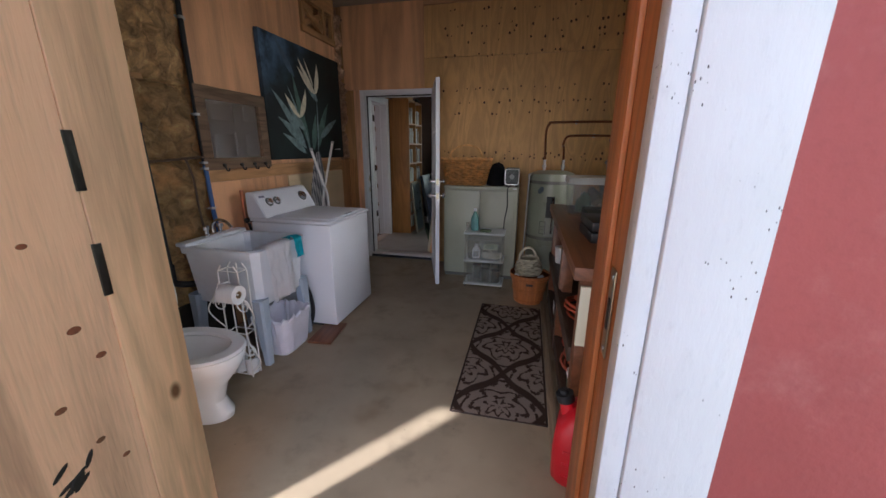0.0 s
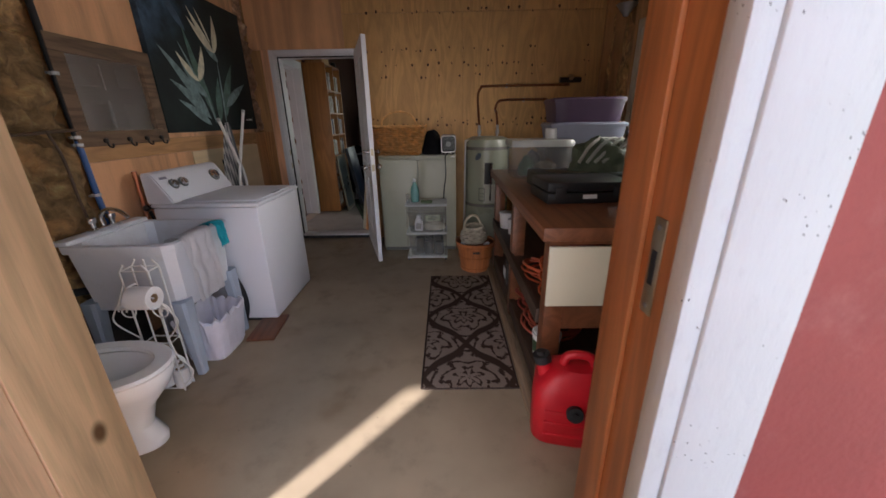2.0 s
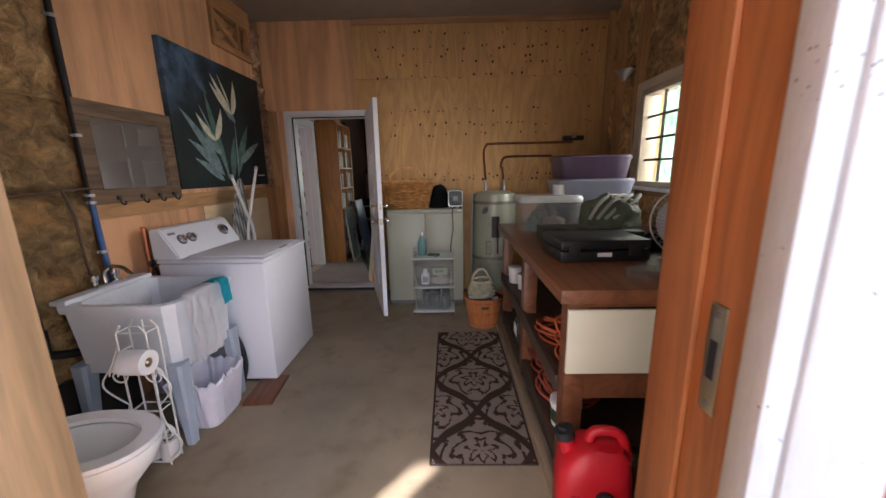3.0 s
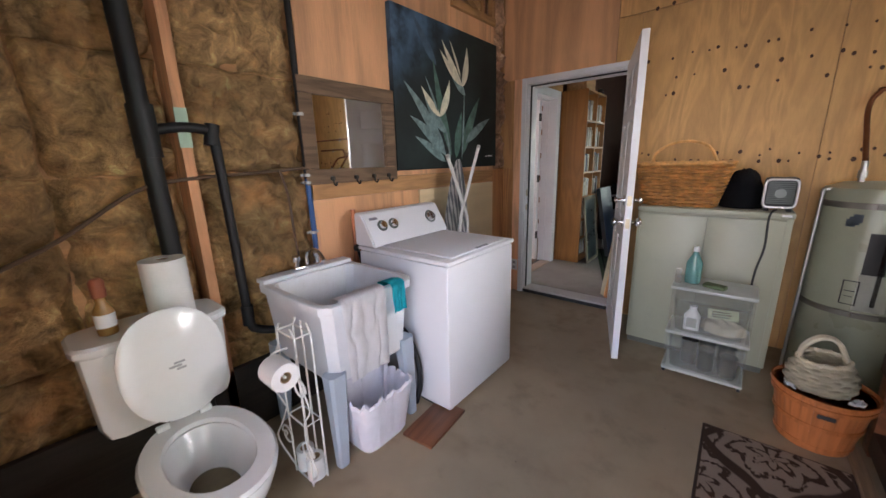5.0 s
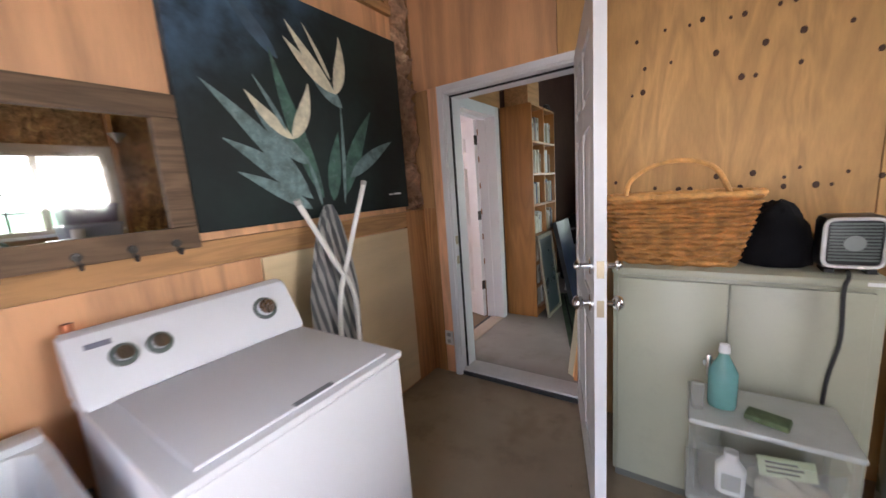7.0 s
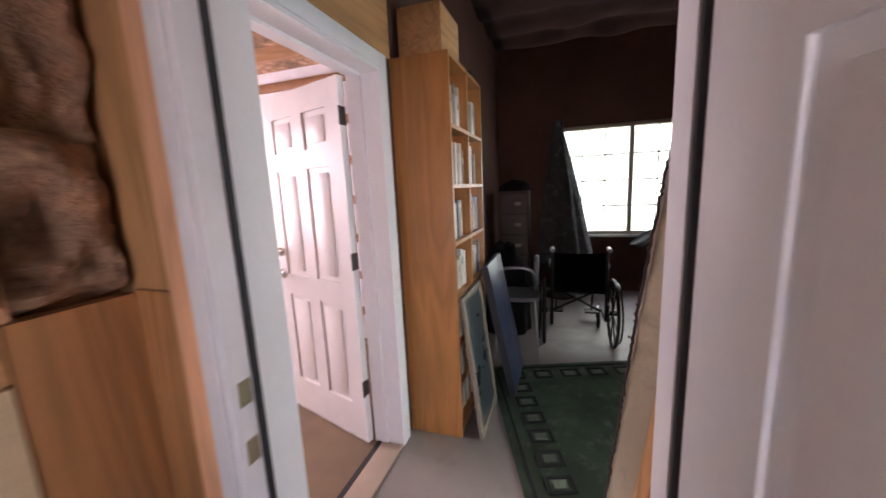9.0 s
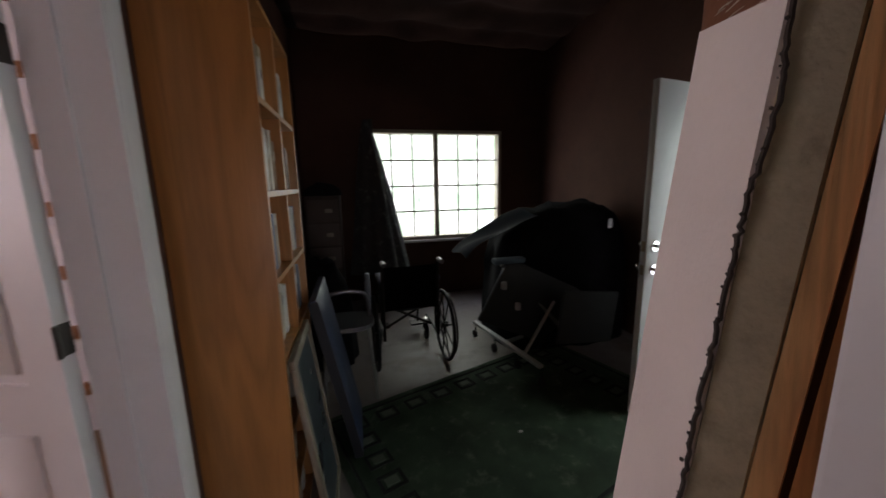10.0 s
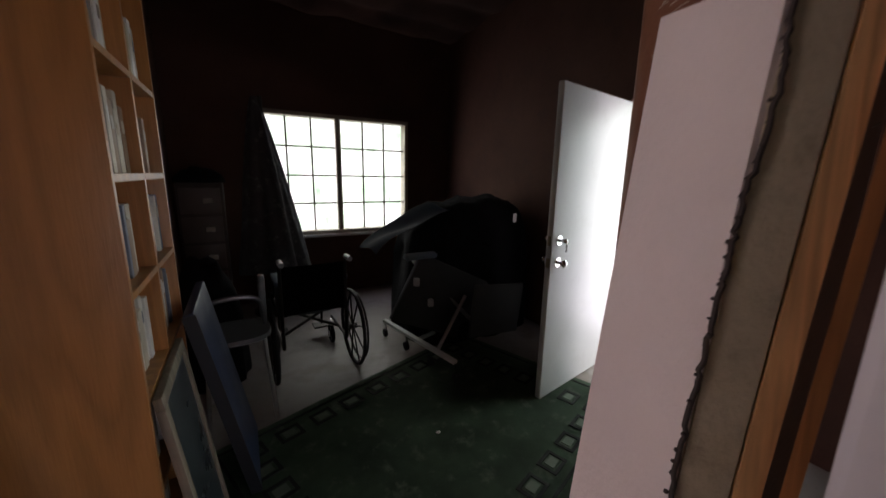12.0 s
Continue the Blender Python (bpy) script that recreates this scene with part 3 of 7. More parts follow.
structure("siding", [(0.715, 3.6, 0.775, 0.797, -0.12, 3.2)], RED_SIDING, "barn-red painted siding, slightly faded")
structure("trim_entry", [(0.582, 0.715, 0.752, 0.80, -0.1, 2.3)], TRIM_WHITE, "chipped white painted trim board beside the entry", 0.003)
structure("trim_stop", [(0.543, 0.580, 0.757, 0.80, -0.1, 2.3)], TRIM_WHITE, "narrow white painted stop strip of the entry", 0.003)
structure("door_jamb_east", [(0.547, 0.575, 0.801, 0.985, 0.0, 2.14), (0.536, 0.546, 0.885, 0.985, 0.0, 2.14)], FIR, "orange fir door jamb with a steel plate", 0.002)
plate = thing("strike_plate", (0.5455, 0.846, 1.12), "tall steel strike plate let into the fir jamb", "strike plate")
boxes("plate", [(-0.003, 0.0, -0.016, 0.016, -0.085, 0.085)], BRASS, plate, "", 0.001)
boxes("slot", [(-0.0042, -0.0032, -0.007, 0.007, -0.03, 0.03)], INK, plate)
for z in (-0.07, 0.07):
    made("screw", lambda bm: cyl(bm, (-0.0045, 0, z), (-0.003, 0, z), 0.005), STEEL, plate)
structure("door_jamb_west", [(-0.585, -0.553, 0.777, 0.935, 0.0, 2.14)], PINE, "bright knotty pine post of the entry", 0.003)
structure("door_head", [(-0.553, 0.547, 0.79, 0.985, 2.10, 2.135)], FIR, "fir head of the entry opening")
# real beside the post; height and outward length added to block the sun
wall_wing = structure("wall_wing", [(-0.593, -0.557, -3.2, 0.775, -0.12, 3.5)], PINE_PLY, "rough knotty plywood wing wall, extended out of view to shade the entry")
for z0, z1 in ((1.314, 1.44), (1.072, 1.196)):
    slot = thing("hinge_slot", (-0.5575, 0.7795, z0), "dark narrow metal hinge let into the pine post", "hinge", "hinges of the entry post")
    boxes("leaf", [(-0.006, 0.006, -0.009, 0.009, 0.0, z1 - z0)], DARK_METAL, slot, "", 0.001)
rnd = random.Random(21)
for y, z, r in ((0.60, 1.58, 0.014), (0.66, 1.22, 0.008), (0.70, 1.02, 0.012), (0.64, 0.86, 0.010), (0.69, 0.74, 0.009), (0.735, 0.94, 0.010), (0.56, 1.05, 0.012), (0.58, 1.38, 0.008), (0.73, 0.66, 0.008)):
    made("knot", lambda bm: loft(bm, [(0, 0, r * 0.8, r * 1.2, -0.0012), (0, 0, r * 0.7, r * 1.1, 0.0008)], 14), plain("knot_wood", (0.17 + rnd.random() * 0.1, 0.07, 0.03), 0.6, 0, 0.4, 60), wall_wing).matrix_local = pose(-0.557, y, z, 0, 90, 0)
for i in range(9):
    made("scorch", lambda bm: loft(bm, [(0, 0, 0.006, 0.022, -0.001), (0, 0, 0.005, 0.02, 0.0006)], 10), plain("scorched_wood", (0.02, 0.012, 0.008), 0.8), wall_wing).matrix_local = pose(-0.557, 0.63 + rnd.uniform(-0.03, 0.03), 0.70 + rnd.uniform(-0.03, 0.03), 0, 90, 0) @ pose(0, 0, 0.0004 * i, 0, 0, rnd.uniform(20, 70))
# unseen overhang, added to shade the upper entry wall
structure("eave", [(-2.0, 3.6, 0.2, 0.6, 3.2, 3.3)], STUD_X, "added eave board out of view, shading the entry wall")

# storage room walls
BX0, BX1, BY1 = -1.778, 1.34, 9.07
CY0, CY1, CZ = 4.87, 5.655, 2.048
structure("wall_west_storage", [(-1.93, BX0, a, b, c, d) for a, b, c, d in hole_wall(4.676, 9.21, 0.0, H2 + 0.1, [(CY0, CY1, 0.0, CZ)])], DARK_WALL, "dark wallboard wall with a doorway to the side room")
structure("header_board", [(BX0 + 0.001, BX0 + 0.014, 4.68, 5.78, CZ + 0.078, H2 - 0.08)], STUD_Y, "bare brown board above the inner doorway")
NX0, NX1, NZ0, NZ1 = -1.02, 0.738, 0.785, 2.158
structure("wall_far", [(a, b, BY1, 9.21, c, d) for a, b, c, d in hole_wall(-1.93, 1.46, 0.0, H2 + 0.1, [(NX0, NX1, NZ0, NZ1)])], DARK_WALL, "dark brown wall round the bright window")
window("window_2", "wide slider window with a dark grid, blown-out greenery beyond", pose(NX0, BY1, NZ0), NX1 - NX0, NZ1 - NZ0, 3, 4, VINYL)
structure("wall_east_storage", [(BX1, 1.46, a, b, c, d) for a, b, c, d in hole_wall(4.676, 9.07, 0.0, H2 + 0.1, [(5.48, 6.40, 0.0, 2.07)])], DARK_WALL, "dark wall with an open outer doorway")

# side room
structure("wall_side_west", [(-5.1, -5.0, 2.9, 7.15, 0, 2.7)], CHINK, "pale wall of the side room")
structure("wall_side_south", [(-5.0, -2.02, 2.8, 2.9, 0, 2.7)], CHINK, "plain closing wall of the side room")
wall_log = structure("wall_log", [(-5.0, -1.93, 6.95, 7.05, 0, 2.7)], CHINK, "white wall with horizontal brown log strips")
for i in range(7):
    boxes("log_strip", [(-4.98, -1.94, 6.925, 6.951, 0.28 + i * 0.36, 0.36 + i * 0.36)], LOG_BROWN, wall_log, "", 0.008)
for i in range(9):
    y = 3.1 + i * 0.42
    tagged(boxes("ceiling_joist", [(-4.99, -1.935, y, y + 0.04, 2.52, 2.62)], STUD_X), "bare wooden joist under pink insulation", "joist", "side room joists", "structure")

# distance seen through the windows: flat sheets that glow in place of lit trees
tagged(boxes("backdrop_north", [(-10, 10, 14.0, 14.05, -1, 8)], OUTSIDE), "glowing backdrop of blurred trees and yard beyond the window", "backdrop", "", "structure")
tagged(boxes("backdrop_east", [(6.0, 6.05, -3, 22, -1, 9)], OUTSIDE_E), "glowing backdrop of green trees and sky beyond the window", "backdrop", "", "structure")


# ---------------------------------------------------------------- doors
def door_slab(ob, w, h=2.0, panels=True, material=WHITE_PAINT, knob_z=0.93, deadbolt=True, hinges=True, hinge_z=None):
    """Local x from the hinge to the free edge, y through the thickness."""
    t = 0.04
    if panels:
        st, mid = 0.115, 0.10
        boxes("slab", [(0, w, 0.010, t - 0.010, 0, h)], material, ob, "", 0.0)
        rails = [(0, 0.22), (0.80, 0.93), (1.56, 1.66), (h - 0.13, h)]
        rows = []
        for y0, y1 in ((0, 0.0105), (t - 0.0105, t)):
            rows += [(0, st, y0, y1, 0, h), (w - st, w, y0, y1, 0, h), (w / 2 - mid / 2, w / 2 + mid / 2, y0, y1, 0.2, h - 0.1)]
            rows += [(st, w - st, y0 + 0.0002, y1 - 0.0002, a, b) for a, b in rails]
        boxes("stile_and_rail", rows, material, ob)
        for a, b in ((st, w / 2 - mid / 2), (w / 2 + mid / 2, w - st)):
            for (_, z0), (z1, _) in zip(rails, rails[1:]):
                for y0, y1 in ((0.003, 0.0108), (t - 0.0108, t - 0.003)):
                    boxes("raised_panel", [(a + 0.03, b - 0.03, y0, y1, z0 + 0.03, z1 - 0.03)], material, ob, "", 0.003)
    else:
        boxes("slab", [(0, w, 0, t, 0, h)], material, ob, "", 0.003)
    x = w - 0.07
    for z, r in ((knob_z, 0.027),) + (((knob_z + 0.14, 0.018),) if deadbolt else ()):
        def knob(bm, z=z, r=r):
            cyl(bm, (x, -0.008, z), (x, t + 0.008, z), 0.032, seg=20)
            cyl(bm, (x, -0.04, z), (x, t + 0.04, z), 0.011)
            for y in (-0.048, t + 0.048):
                ball(bm, (x, y, z), r, (1, 0.8, 1))
        made("door_knob", knob, CHROME, ob, "shiny metal knob")
        boxes("latch_plate", [(w - 0.0005, w + 0.002, 0.008, t - 0.008, z - 0.03, z + 0.03)], BRASS, ob, "worn metal latch plate")
    if hinges:
        for z in hinge_z or (0.27, h / 2, h - 0.22):
            def hinge(bm, z=z):
                cyl(bm, (-0.008, t + 0.004, z - 0.045), (-0.008, t + 0.004, z + 0.045), 0.007)
                box(bm, -0.003, 0.0, 0.003, t, z - 0.045, z + 0.045)
            made("hinge", hinge, DARK_METAL, ob, "dark metal hinge")
    return ob


# white frame of the doorway between the rooms
door_frame = thing("door_frame_1", (0, 0, 0), "white door frame with black weatherstrip and metal strikes", "door frame", "", "structure")
for r in ((DX0 - 0.03, DX0, YN - 0.005, 4.712, 0.0, DZ + 0.03), (DX1, DX1 + 0.03, YN - 0.005, 4.712, 0.0, DZ + 0.03), (DX0, DX1, YN - 0.005, 4.712, DZ, DZ + 0.03)):
    boxes("jamb", [r], WHITE_PAINT, door_frame, "", 0.002)
for r in ((DX0 - 0.055, DX0 - 0.012, YN - 0.018, YN - 0.0055, 0.0, DZ + 0.055), (DX1 + 0.012, DX1 + 0.055, YN - 0.018, YN - 0.0055, 0.0, DZ + 0.055), (DX0 - 0.012, DX1 + 0.012, YN - 0.018, YN - 0.0055, DZ + 0.012, DZ + 0.055)):
    boxes("casing", [r], WHITE_PAINT, door_frame, "", 0.002)
for r in ((DX0, DX0 + 0.012, 4.60, 4.70, 0.045, DZ), (DX1 - 0.012, DX1, 4.60, 4.70, 0.045, DZ), (DX0 + 0.012, DX1 - 0.012, 4.60, 4.70, DZ - 0.012, DZ)):
    boxes("stop", [r], WHITE_PAINT, door_frame)
for r in ((DX0, DX0 + 0.010, 4.585, 4.599, 0.045, DZ), (DX1 - 0.010, DX1, 4.585, 4.599, 0.045, DZ), (DX0 + 0.01, DX1 - 0.01, 4.585, 4.599, DZ - 0.010, DZ)):
    boxes("weatherstrip", [r], RUBBER, door_frame, "black rubber weatherstrip")
boxes("threshold", [(DX0, DX1, 4.54, 4.70, 0.0, 0.045)], plain("pale_threshold", (0.55, 0.52, 0.50), 0.5), door_frame, "pale worn threshold", 0.004)
boxes("kick_strip", [(DX0, DX1, 4.528, 4.539, 0.0, 0.03)], RUBBER, door_frame, "dark strip under the threshold")
for z in (0.885, 1.03):
    boxes("strike", [(DX0 - 0.0005, DX0 + 0.002, 4.545, 4.578, z - 0.03, z + 0.03)], BRASS, door_frame, "dull metal strike plate")

ang = math.degrees(math.atan2(-0.855, 0.265))
door_1 = thing("door_1", pose(-0.758, 4.515, 0.02, 0, 0, ang), "open white six-panel door with two metal knobs", "door", "", "structure")
door_slab(door_1, 0.895, 2.015)

# inner doorway to the side room
inner_frame = thing("door_frame_2", (0, 0, 0), "white painted casing of the inner doorway", "door frame", "", "structure")
for r in ((BX0, -1.760, CY0 - 0.075, CY0 - 0.005, F2, CZ + 0.075), (BX0, -1.760, CY1 + 0.003, CY1 + 0.073, F2, CZ + 0.075), (BX0, -1.760, CY0 - 0.005, CY1 + 0.003, CZ + 0.005, CZ + 0.075)):
    boxes("casing", [r], WHITE_PAINT, inner_frame, "", 0.004)
for r in ((-1.945, -1.762, CY0 - 0.004, CY0 + 0.015, F2, CZ), (-1.945, -1.762, CY1 - 0.015, CY1 + 0.002, F2, CZ), (-1.945, -1.762, CY0 + 0.015, CY1 - 0.015, CZ - 0.015, CZ + 0.004)):
    boxes("jamb", [r], WHITE_PAINT, inner_frame)
for r in ((-1.90, -1.86, CY0 + 0.0152, CY0 + 0.027, F2, CZ - 0.016), (-1.90, -1.86, CY1 - 0.027, CY1 - 0.0152, F2, CZ - 0.016), (-1.90, -1.86, CY0 + 0.0272, CY1 - 0.0272, CZ - 0.028, CZ - 0.0152)):
    boxes("stop", [r], WHITE_PAINT, inner_frame)
boxes("threshold", [(-1.895, -1.765, CY0 + 0.016, CY1 - 0.016, 0.0, F2 + 0.010)], plain("wood_threshold", (0.40, 0.30, 0.23), 0.5), inner_frame, "low worn wooden threshold", 0.004)
# black strip stands in for the shade in the floor gap
boxes("floor_gap_strip", [(-1.928, -1.896, CY0 + 0.016, CY1 - 0.016, 0.0, F2 + 0.004)], RUBBER, inner_frame, "black strip drawn for the shaded gap behind the threshold")
ang2 = math.degrees(math.atan2(0.30, -0.93))
door_2 = thing("door_2", pose(-1.955, CY1 - 0.022, F2 + 0.012, 0, 0, ang2), "open white six-panel door into the side room", "door", "", "structure")
door_slab(door_2, 0.75, 1.985, hinge_z=(0.335, 1.06, 1.795))
ang3 = math.degrees(math.atan2(-0.165, -0.885))
door_3 = thing("door_3", pose(1.315, 6.395, F2 + 0.012, 0, 0, ang3), "open plain white outer door with lock and knob", "door", "", "structure")
door_slab(door_3, 0.90, 1.985, False)


keys = thing("key_ring", door_3.matrix_world @ Matrix.Translation((0.83, 0.098, 1.065)), "small bunch of keys hanging from the door lock", "keys")
made("ring", lambda bm: tube(bm, [(0.016 * math.cos(k * math.pi / 12), 0.0, 0.016 * math.sin(k * math.pi / 12)) for k in range(25)], 0.0014, 6), DARK_METAL, keys)
for y, a in ((-0.002, 8), (0.002, -10)):
    made("key", lambda bm: (box(bm, -0.010, 0.010, y - 0.001, y + 0.001, -0.036, -0.014, 0.0006), box(bm, -0.003, 0.003, y - 0.001, y + 0.001, -0.062, -0.036)), DARK_METAL, keys).matrix_local = pose(0, 0, 0, 0, a, 0)


# ---------------------------------------------------------------- laundry room: things
def bars(parent, x0, y, z0, rows, material=INK, height=0.006):
    """Unreadable print as short bars on an upright face that looks along -y; rows of (left, length, height)."""
    bm = bmesh.new()
    for left, length, z in rows:
        box(bm, x0 + left, x0 + left + length, y - 0.0012, y, z0 + z, z0 + z + height)
    return part("print", bm, material, parent, "small dark print")


# pipes and cables on the west wall
drain = thing("drain_pipe", (-1.80, 1.675, 0.0), "black plastic drain and vent pipes on the insulation", "pipe")
made("soil_pipe", lambda bm: (cyl(bm, (0, 0, 0.0), (0, -0.04, H - 0.004), 0.036, seg=20), cyl(bm, (0, -0.006, 0.42), (0, -0.008, 0.54), 0.045, seg=20), cyl(bm, (0, -0.018, 1.40), (0, -0.02, 1.60), 0.044, seg=20)), BLACK_PIPE, drain)
made("branch", lambda bm: tube(bm, smooth_line([(0, -0.02, 1.50), (0.0, 0.08, 1.52), (0.0, 0.17, 1.52), (0, 0.215, 1.50), (0, 0.225, 1.42), (0, 0.235, 1.0), (0, 0.245, 0.62), (0, 0.28, 0.54), (0.05, 0.42, 0.50)], 5), 0.021, 12), BLACK_PIPE, drain)
made("elbow", lambda bm: cyl(bm, (0, 0.205, 1.45), (0, 0.224, 1.54), 0.028), BLACK_PIPE, drain)
made("coupling", lambda bm: cyl(bm, (0, 0.24, 0.58), (0, 0.242, 0.68), 0.028), BLACK_PIPE, drain)
supply = thing("water_pipe", (-1.835, 2.345, 0.0), "blue and black water pipe strapped beside the plywood", "pipe")
made("upper_pipe", lambda bm: tube(bm, [(0, 0, 1.28), (0.0, -0.002, 2.0), (0, 0, H - 0.004)], 0.016, 10), BLACK_PIPE, supply)
made("lower_pipe", lambda bm: tube(bm, smooth_line([(0, 0, 1.28), (0, 0.005, 1.05), (0.01, 0.0, 0.92), (0.07, -0.04, 0.80)], 6), 0.015, 10), BLUE_PIPE, supply, "blue pipe")
for z in (0.98, 1.26, 1.30, 1.62, 2.2):
    made("clamp", lambda bm: (cyl(bm, (0, 0, z - 0.008), (0, 0, z + 0.008), 0.021), box(bm, -0.012, 0.0, -0.035, 0.035, z - 0.006, z + 0.006)), STEEL, supply, "galvanised clamp")
cable = thing("cable", (-1.845, 0.96, 0), "brown electric cable sagging across the insulation", "cable")
made("sheath", lambda bm: tube(bm, smooth_line([(0.03, 0.0, 0.95), (0.045, 0.35, 1.10), (0.05, 0.62, 1.27), (0.045, 0.80, 1.31), (0.03, 1.10, 1.325), (0.02, 1.38, 1.34)], 8), 0.008, 8), CABLE_BROWN, cable)
made("loop", lambda bm: tube(bm, smooth_line([(0.03, 1.22, 1.34), (0.035, 1.25, 1.20), (0.03, 1.26, 1.0), (0.03, 1.27, 0.85)], 6), 0.007, 8), CABLE_BROWN, cable)
for i, y in enumerate((2.605, 2.667)):
    stub = thing("copper_stub", (-1.80, y, 0.58), "bare copper pipe stub with a hose behind the washer", "pipe", "washer supply stubs")
    made("pipe", lambda bm: cyl(bm, (0, 0, 0.0), (0, 0, 0.50 - i * 0.03), 0.012), COPPER_NEW, stub)
    made("cap", lambda bm: cyl(bm, (0, 0, 0.455 - i * 0.03), (0, 0, 0.50 - i * 0.03), 0.015), COPPER_NEW, stub)
    made("valve", lambda bm: (ball(bm, (0.012, 0, 0.26), 0.022), cyl(bm, (0.0, 0, 0.26), (0.05, 0, 0.26), 0.008), tube(bm, smooth_line([(0.03, 0, 0.24), (0.045, 0.012, 0.12), (0.03, 0.02, 0.0)]), 0.011)), DARK_METAL, stub)

# framed mirror
mirror = thing("mirror", (-1.851, 2.335, 1.245), "mirror in a wide weathered barn-wood frame with hooks", "mirror")
MW, MH, MF = 0.685, 0.57, 0.085
for nm, r in (("frame_rail", (0.0, 0.034, 0, MW, 0, MF)), ("frame_rail", (0.0, 0.034, 0, MW, MH - MF, MH)), ("frame_stile", (0.0, 0.033, 0, MF, MF + 0.001, MH - MF - 0.001)), ("frame_stile", (0.0, 0.033, MW - MF, MW, MF + 0.001, MH - MF - 0.001))):
    boxes(nm, [r], RUSTIC, mirror, "", 0.004)
boxes("glass", [(0.008, 0.014, MF - 0.005, MW - MF + 0.005, MF - 0.005, MH - MF + 0.005)], MIRROR, mirror, "clear silvered glass")
for y in (0.16, 0.33, 0.47, 0.60):
    made("hook", lambda bm: (cyl(bm, (0.034, y, 0.03), (0.046, y, 0.03), 0.014), tube(bm, smooth_line([(0.044, y, 0.035), (0.05, y, 0.0), (0.07, y, -0.008), (0.078, y, 0.012)]), 0.005)), DARK_METAL, mirror, "dark iron hook")

# large flower painting
LAYER = [0]
painting = thing("painting", (-1.85, 3.02, 1.30), "large dark canvas painting of pale bird-of-paradise flowers", "painting")


def canvas_paint():
    g = Graph("night_green_paint")
    x, y, z = g.xyz()
    fade = g.step(g.math("SUBTRACT", g.math("ADD", z, g.math("MULTIPLY", g.noise(3, 3), 0.25)), g.math("MULTIPLY", y, 0.75)), 0.45, 1.05)
    cloud = g.noise(5, 5, 0.6)
    col = g.mix(g.step(cloud, 0.3, 0.8), (0.004, 0.008, 0.008), (0.007, 0.020, 0.017))
    col = g.mix(g.math("MULTIPLY", fade, g.step(cloud, 0.25, 0.7)), col, (0.09, 0.17, 0.27))
    weave = g.noise(260, 2)
    return g.finish(col, 0.75, 0, weave, 0.2, 0.002)


boxes("canvas", [(0.0, 0.042, 0, 1.29, 0, 1.04)], canvas_paint(), painting, "dark green-black canvas", 0.003)
PETAL = plain("cream_petal_paint", (0.62, 0.57, 0.42), 0.5, 0, 0.25, 25)
LEAF = plain("grey_green_leaf_paint", (0.045, 0.11, 0.085), 0.5, 0, 0.5, 16, 120, 0.2, (0.16, 0.24, 0.24), 0.6)
LEAF_PALE = plain("pale_leaf_paint", (0.13, 0.20, 0.20), 0.5, 0, 0.5, 18, 120, 0.2, (0.30, 0.38, 0.38), 0.6)


def blade(y, z, angle, length, width, bend, material, nm):
    """A painted leaf or petal: base, lean from upright in degrees, size and bend."""
    bm = bmesh.new()
    LAYER[0] += 1
    front = 0.0435 + LAYER[0] * 0.0008
    a = radians(angle)
    left, right = [], []
    n = 12
    for i in range(n + 1):
        t = i / n
        d = a + bend * t
        cy, cz = y + math.sin((a + d) / 2) * length * t, z + math.cos((a + d) / 2) * length * t
        w = width * math.sin(math.pi * t ** 0.75) * 0.5 + 0.0015
        left.append(bm.verts.new((front, cy - math.cos(d) * w, cz + math.sin(d) * w)))
        right.append(bm.verts.new((front, cy + math.cos(d) * w, cz - math.sin(d) * w)))
    for i in range(n):
        bm.faces.new((left[i], right[i], right[i + 1], left[i + 1]))
    part(nm, bm, material, painting, "", True)


def stroke(y0, z0, y1, z1, width, bend, material, nm):
    """A blade laid from its base to its tip."""
    blade(y0, z0, math.degrees(math.atan2(y1 - y0, z1 - z0) - bend / 2), math.hypot(y1 - y0, z1 - z0), width, bend, material, nm)


BLUE_HAZE = plain("faint_blue_stroke", (0.05, 0.09, 0.13), 0.7, 0, 0.4, 9)
stroke(0.44, 0.74, 0.20, 1.02, 0.07, 0.1, BLUE_HAZE, "brushstroke")
for y0, z0, y1, z1, w, b, m_ in ((0.60, 0.10, 0.40, 0.78, 0.085, 0.15, LEAF), (0.52, 0.12, 0.088, 0.591, 0.085, -0.25, LEAF_PALE), (0.53, 0.10, 0.138, 0.370, 0.085, -0.30, LEAF_PALE), (0.52, 0.05, 0.179, 0.234, 0.065, -0.20, LEAF_PALE),
                                 (0.66, 0.08, 0.74, 0.44, 0.085, 0.15, LEAF), (0.74, 0.10, 0.999, 0.574, 0.095, 0.25, LEAF), (0.79, 0.20, 1.163, 0.417, 0.075, 0.15, LEAF_PALE)):
    stroke(y0, z0, y1, z1, w, b, m_, "leaf")
for y0, z0, y1, z1, b in ((0.58, 0.06, 0.52, 0.31, -0.2), (0.73, 0.06, 0.775, 0.60, -0.1)):
    stroke(y0, z0, y1, z1, 0.022, b, LEAF_PALE, "stem")
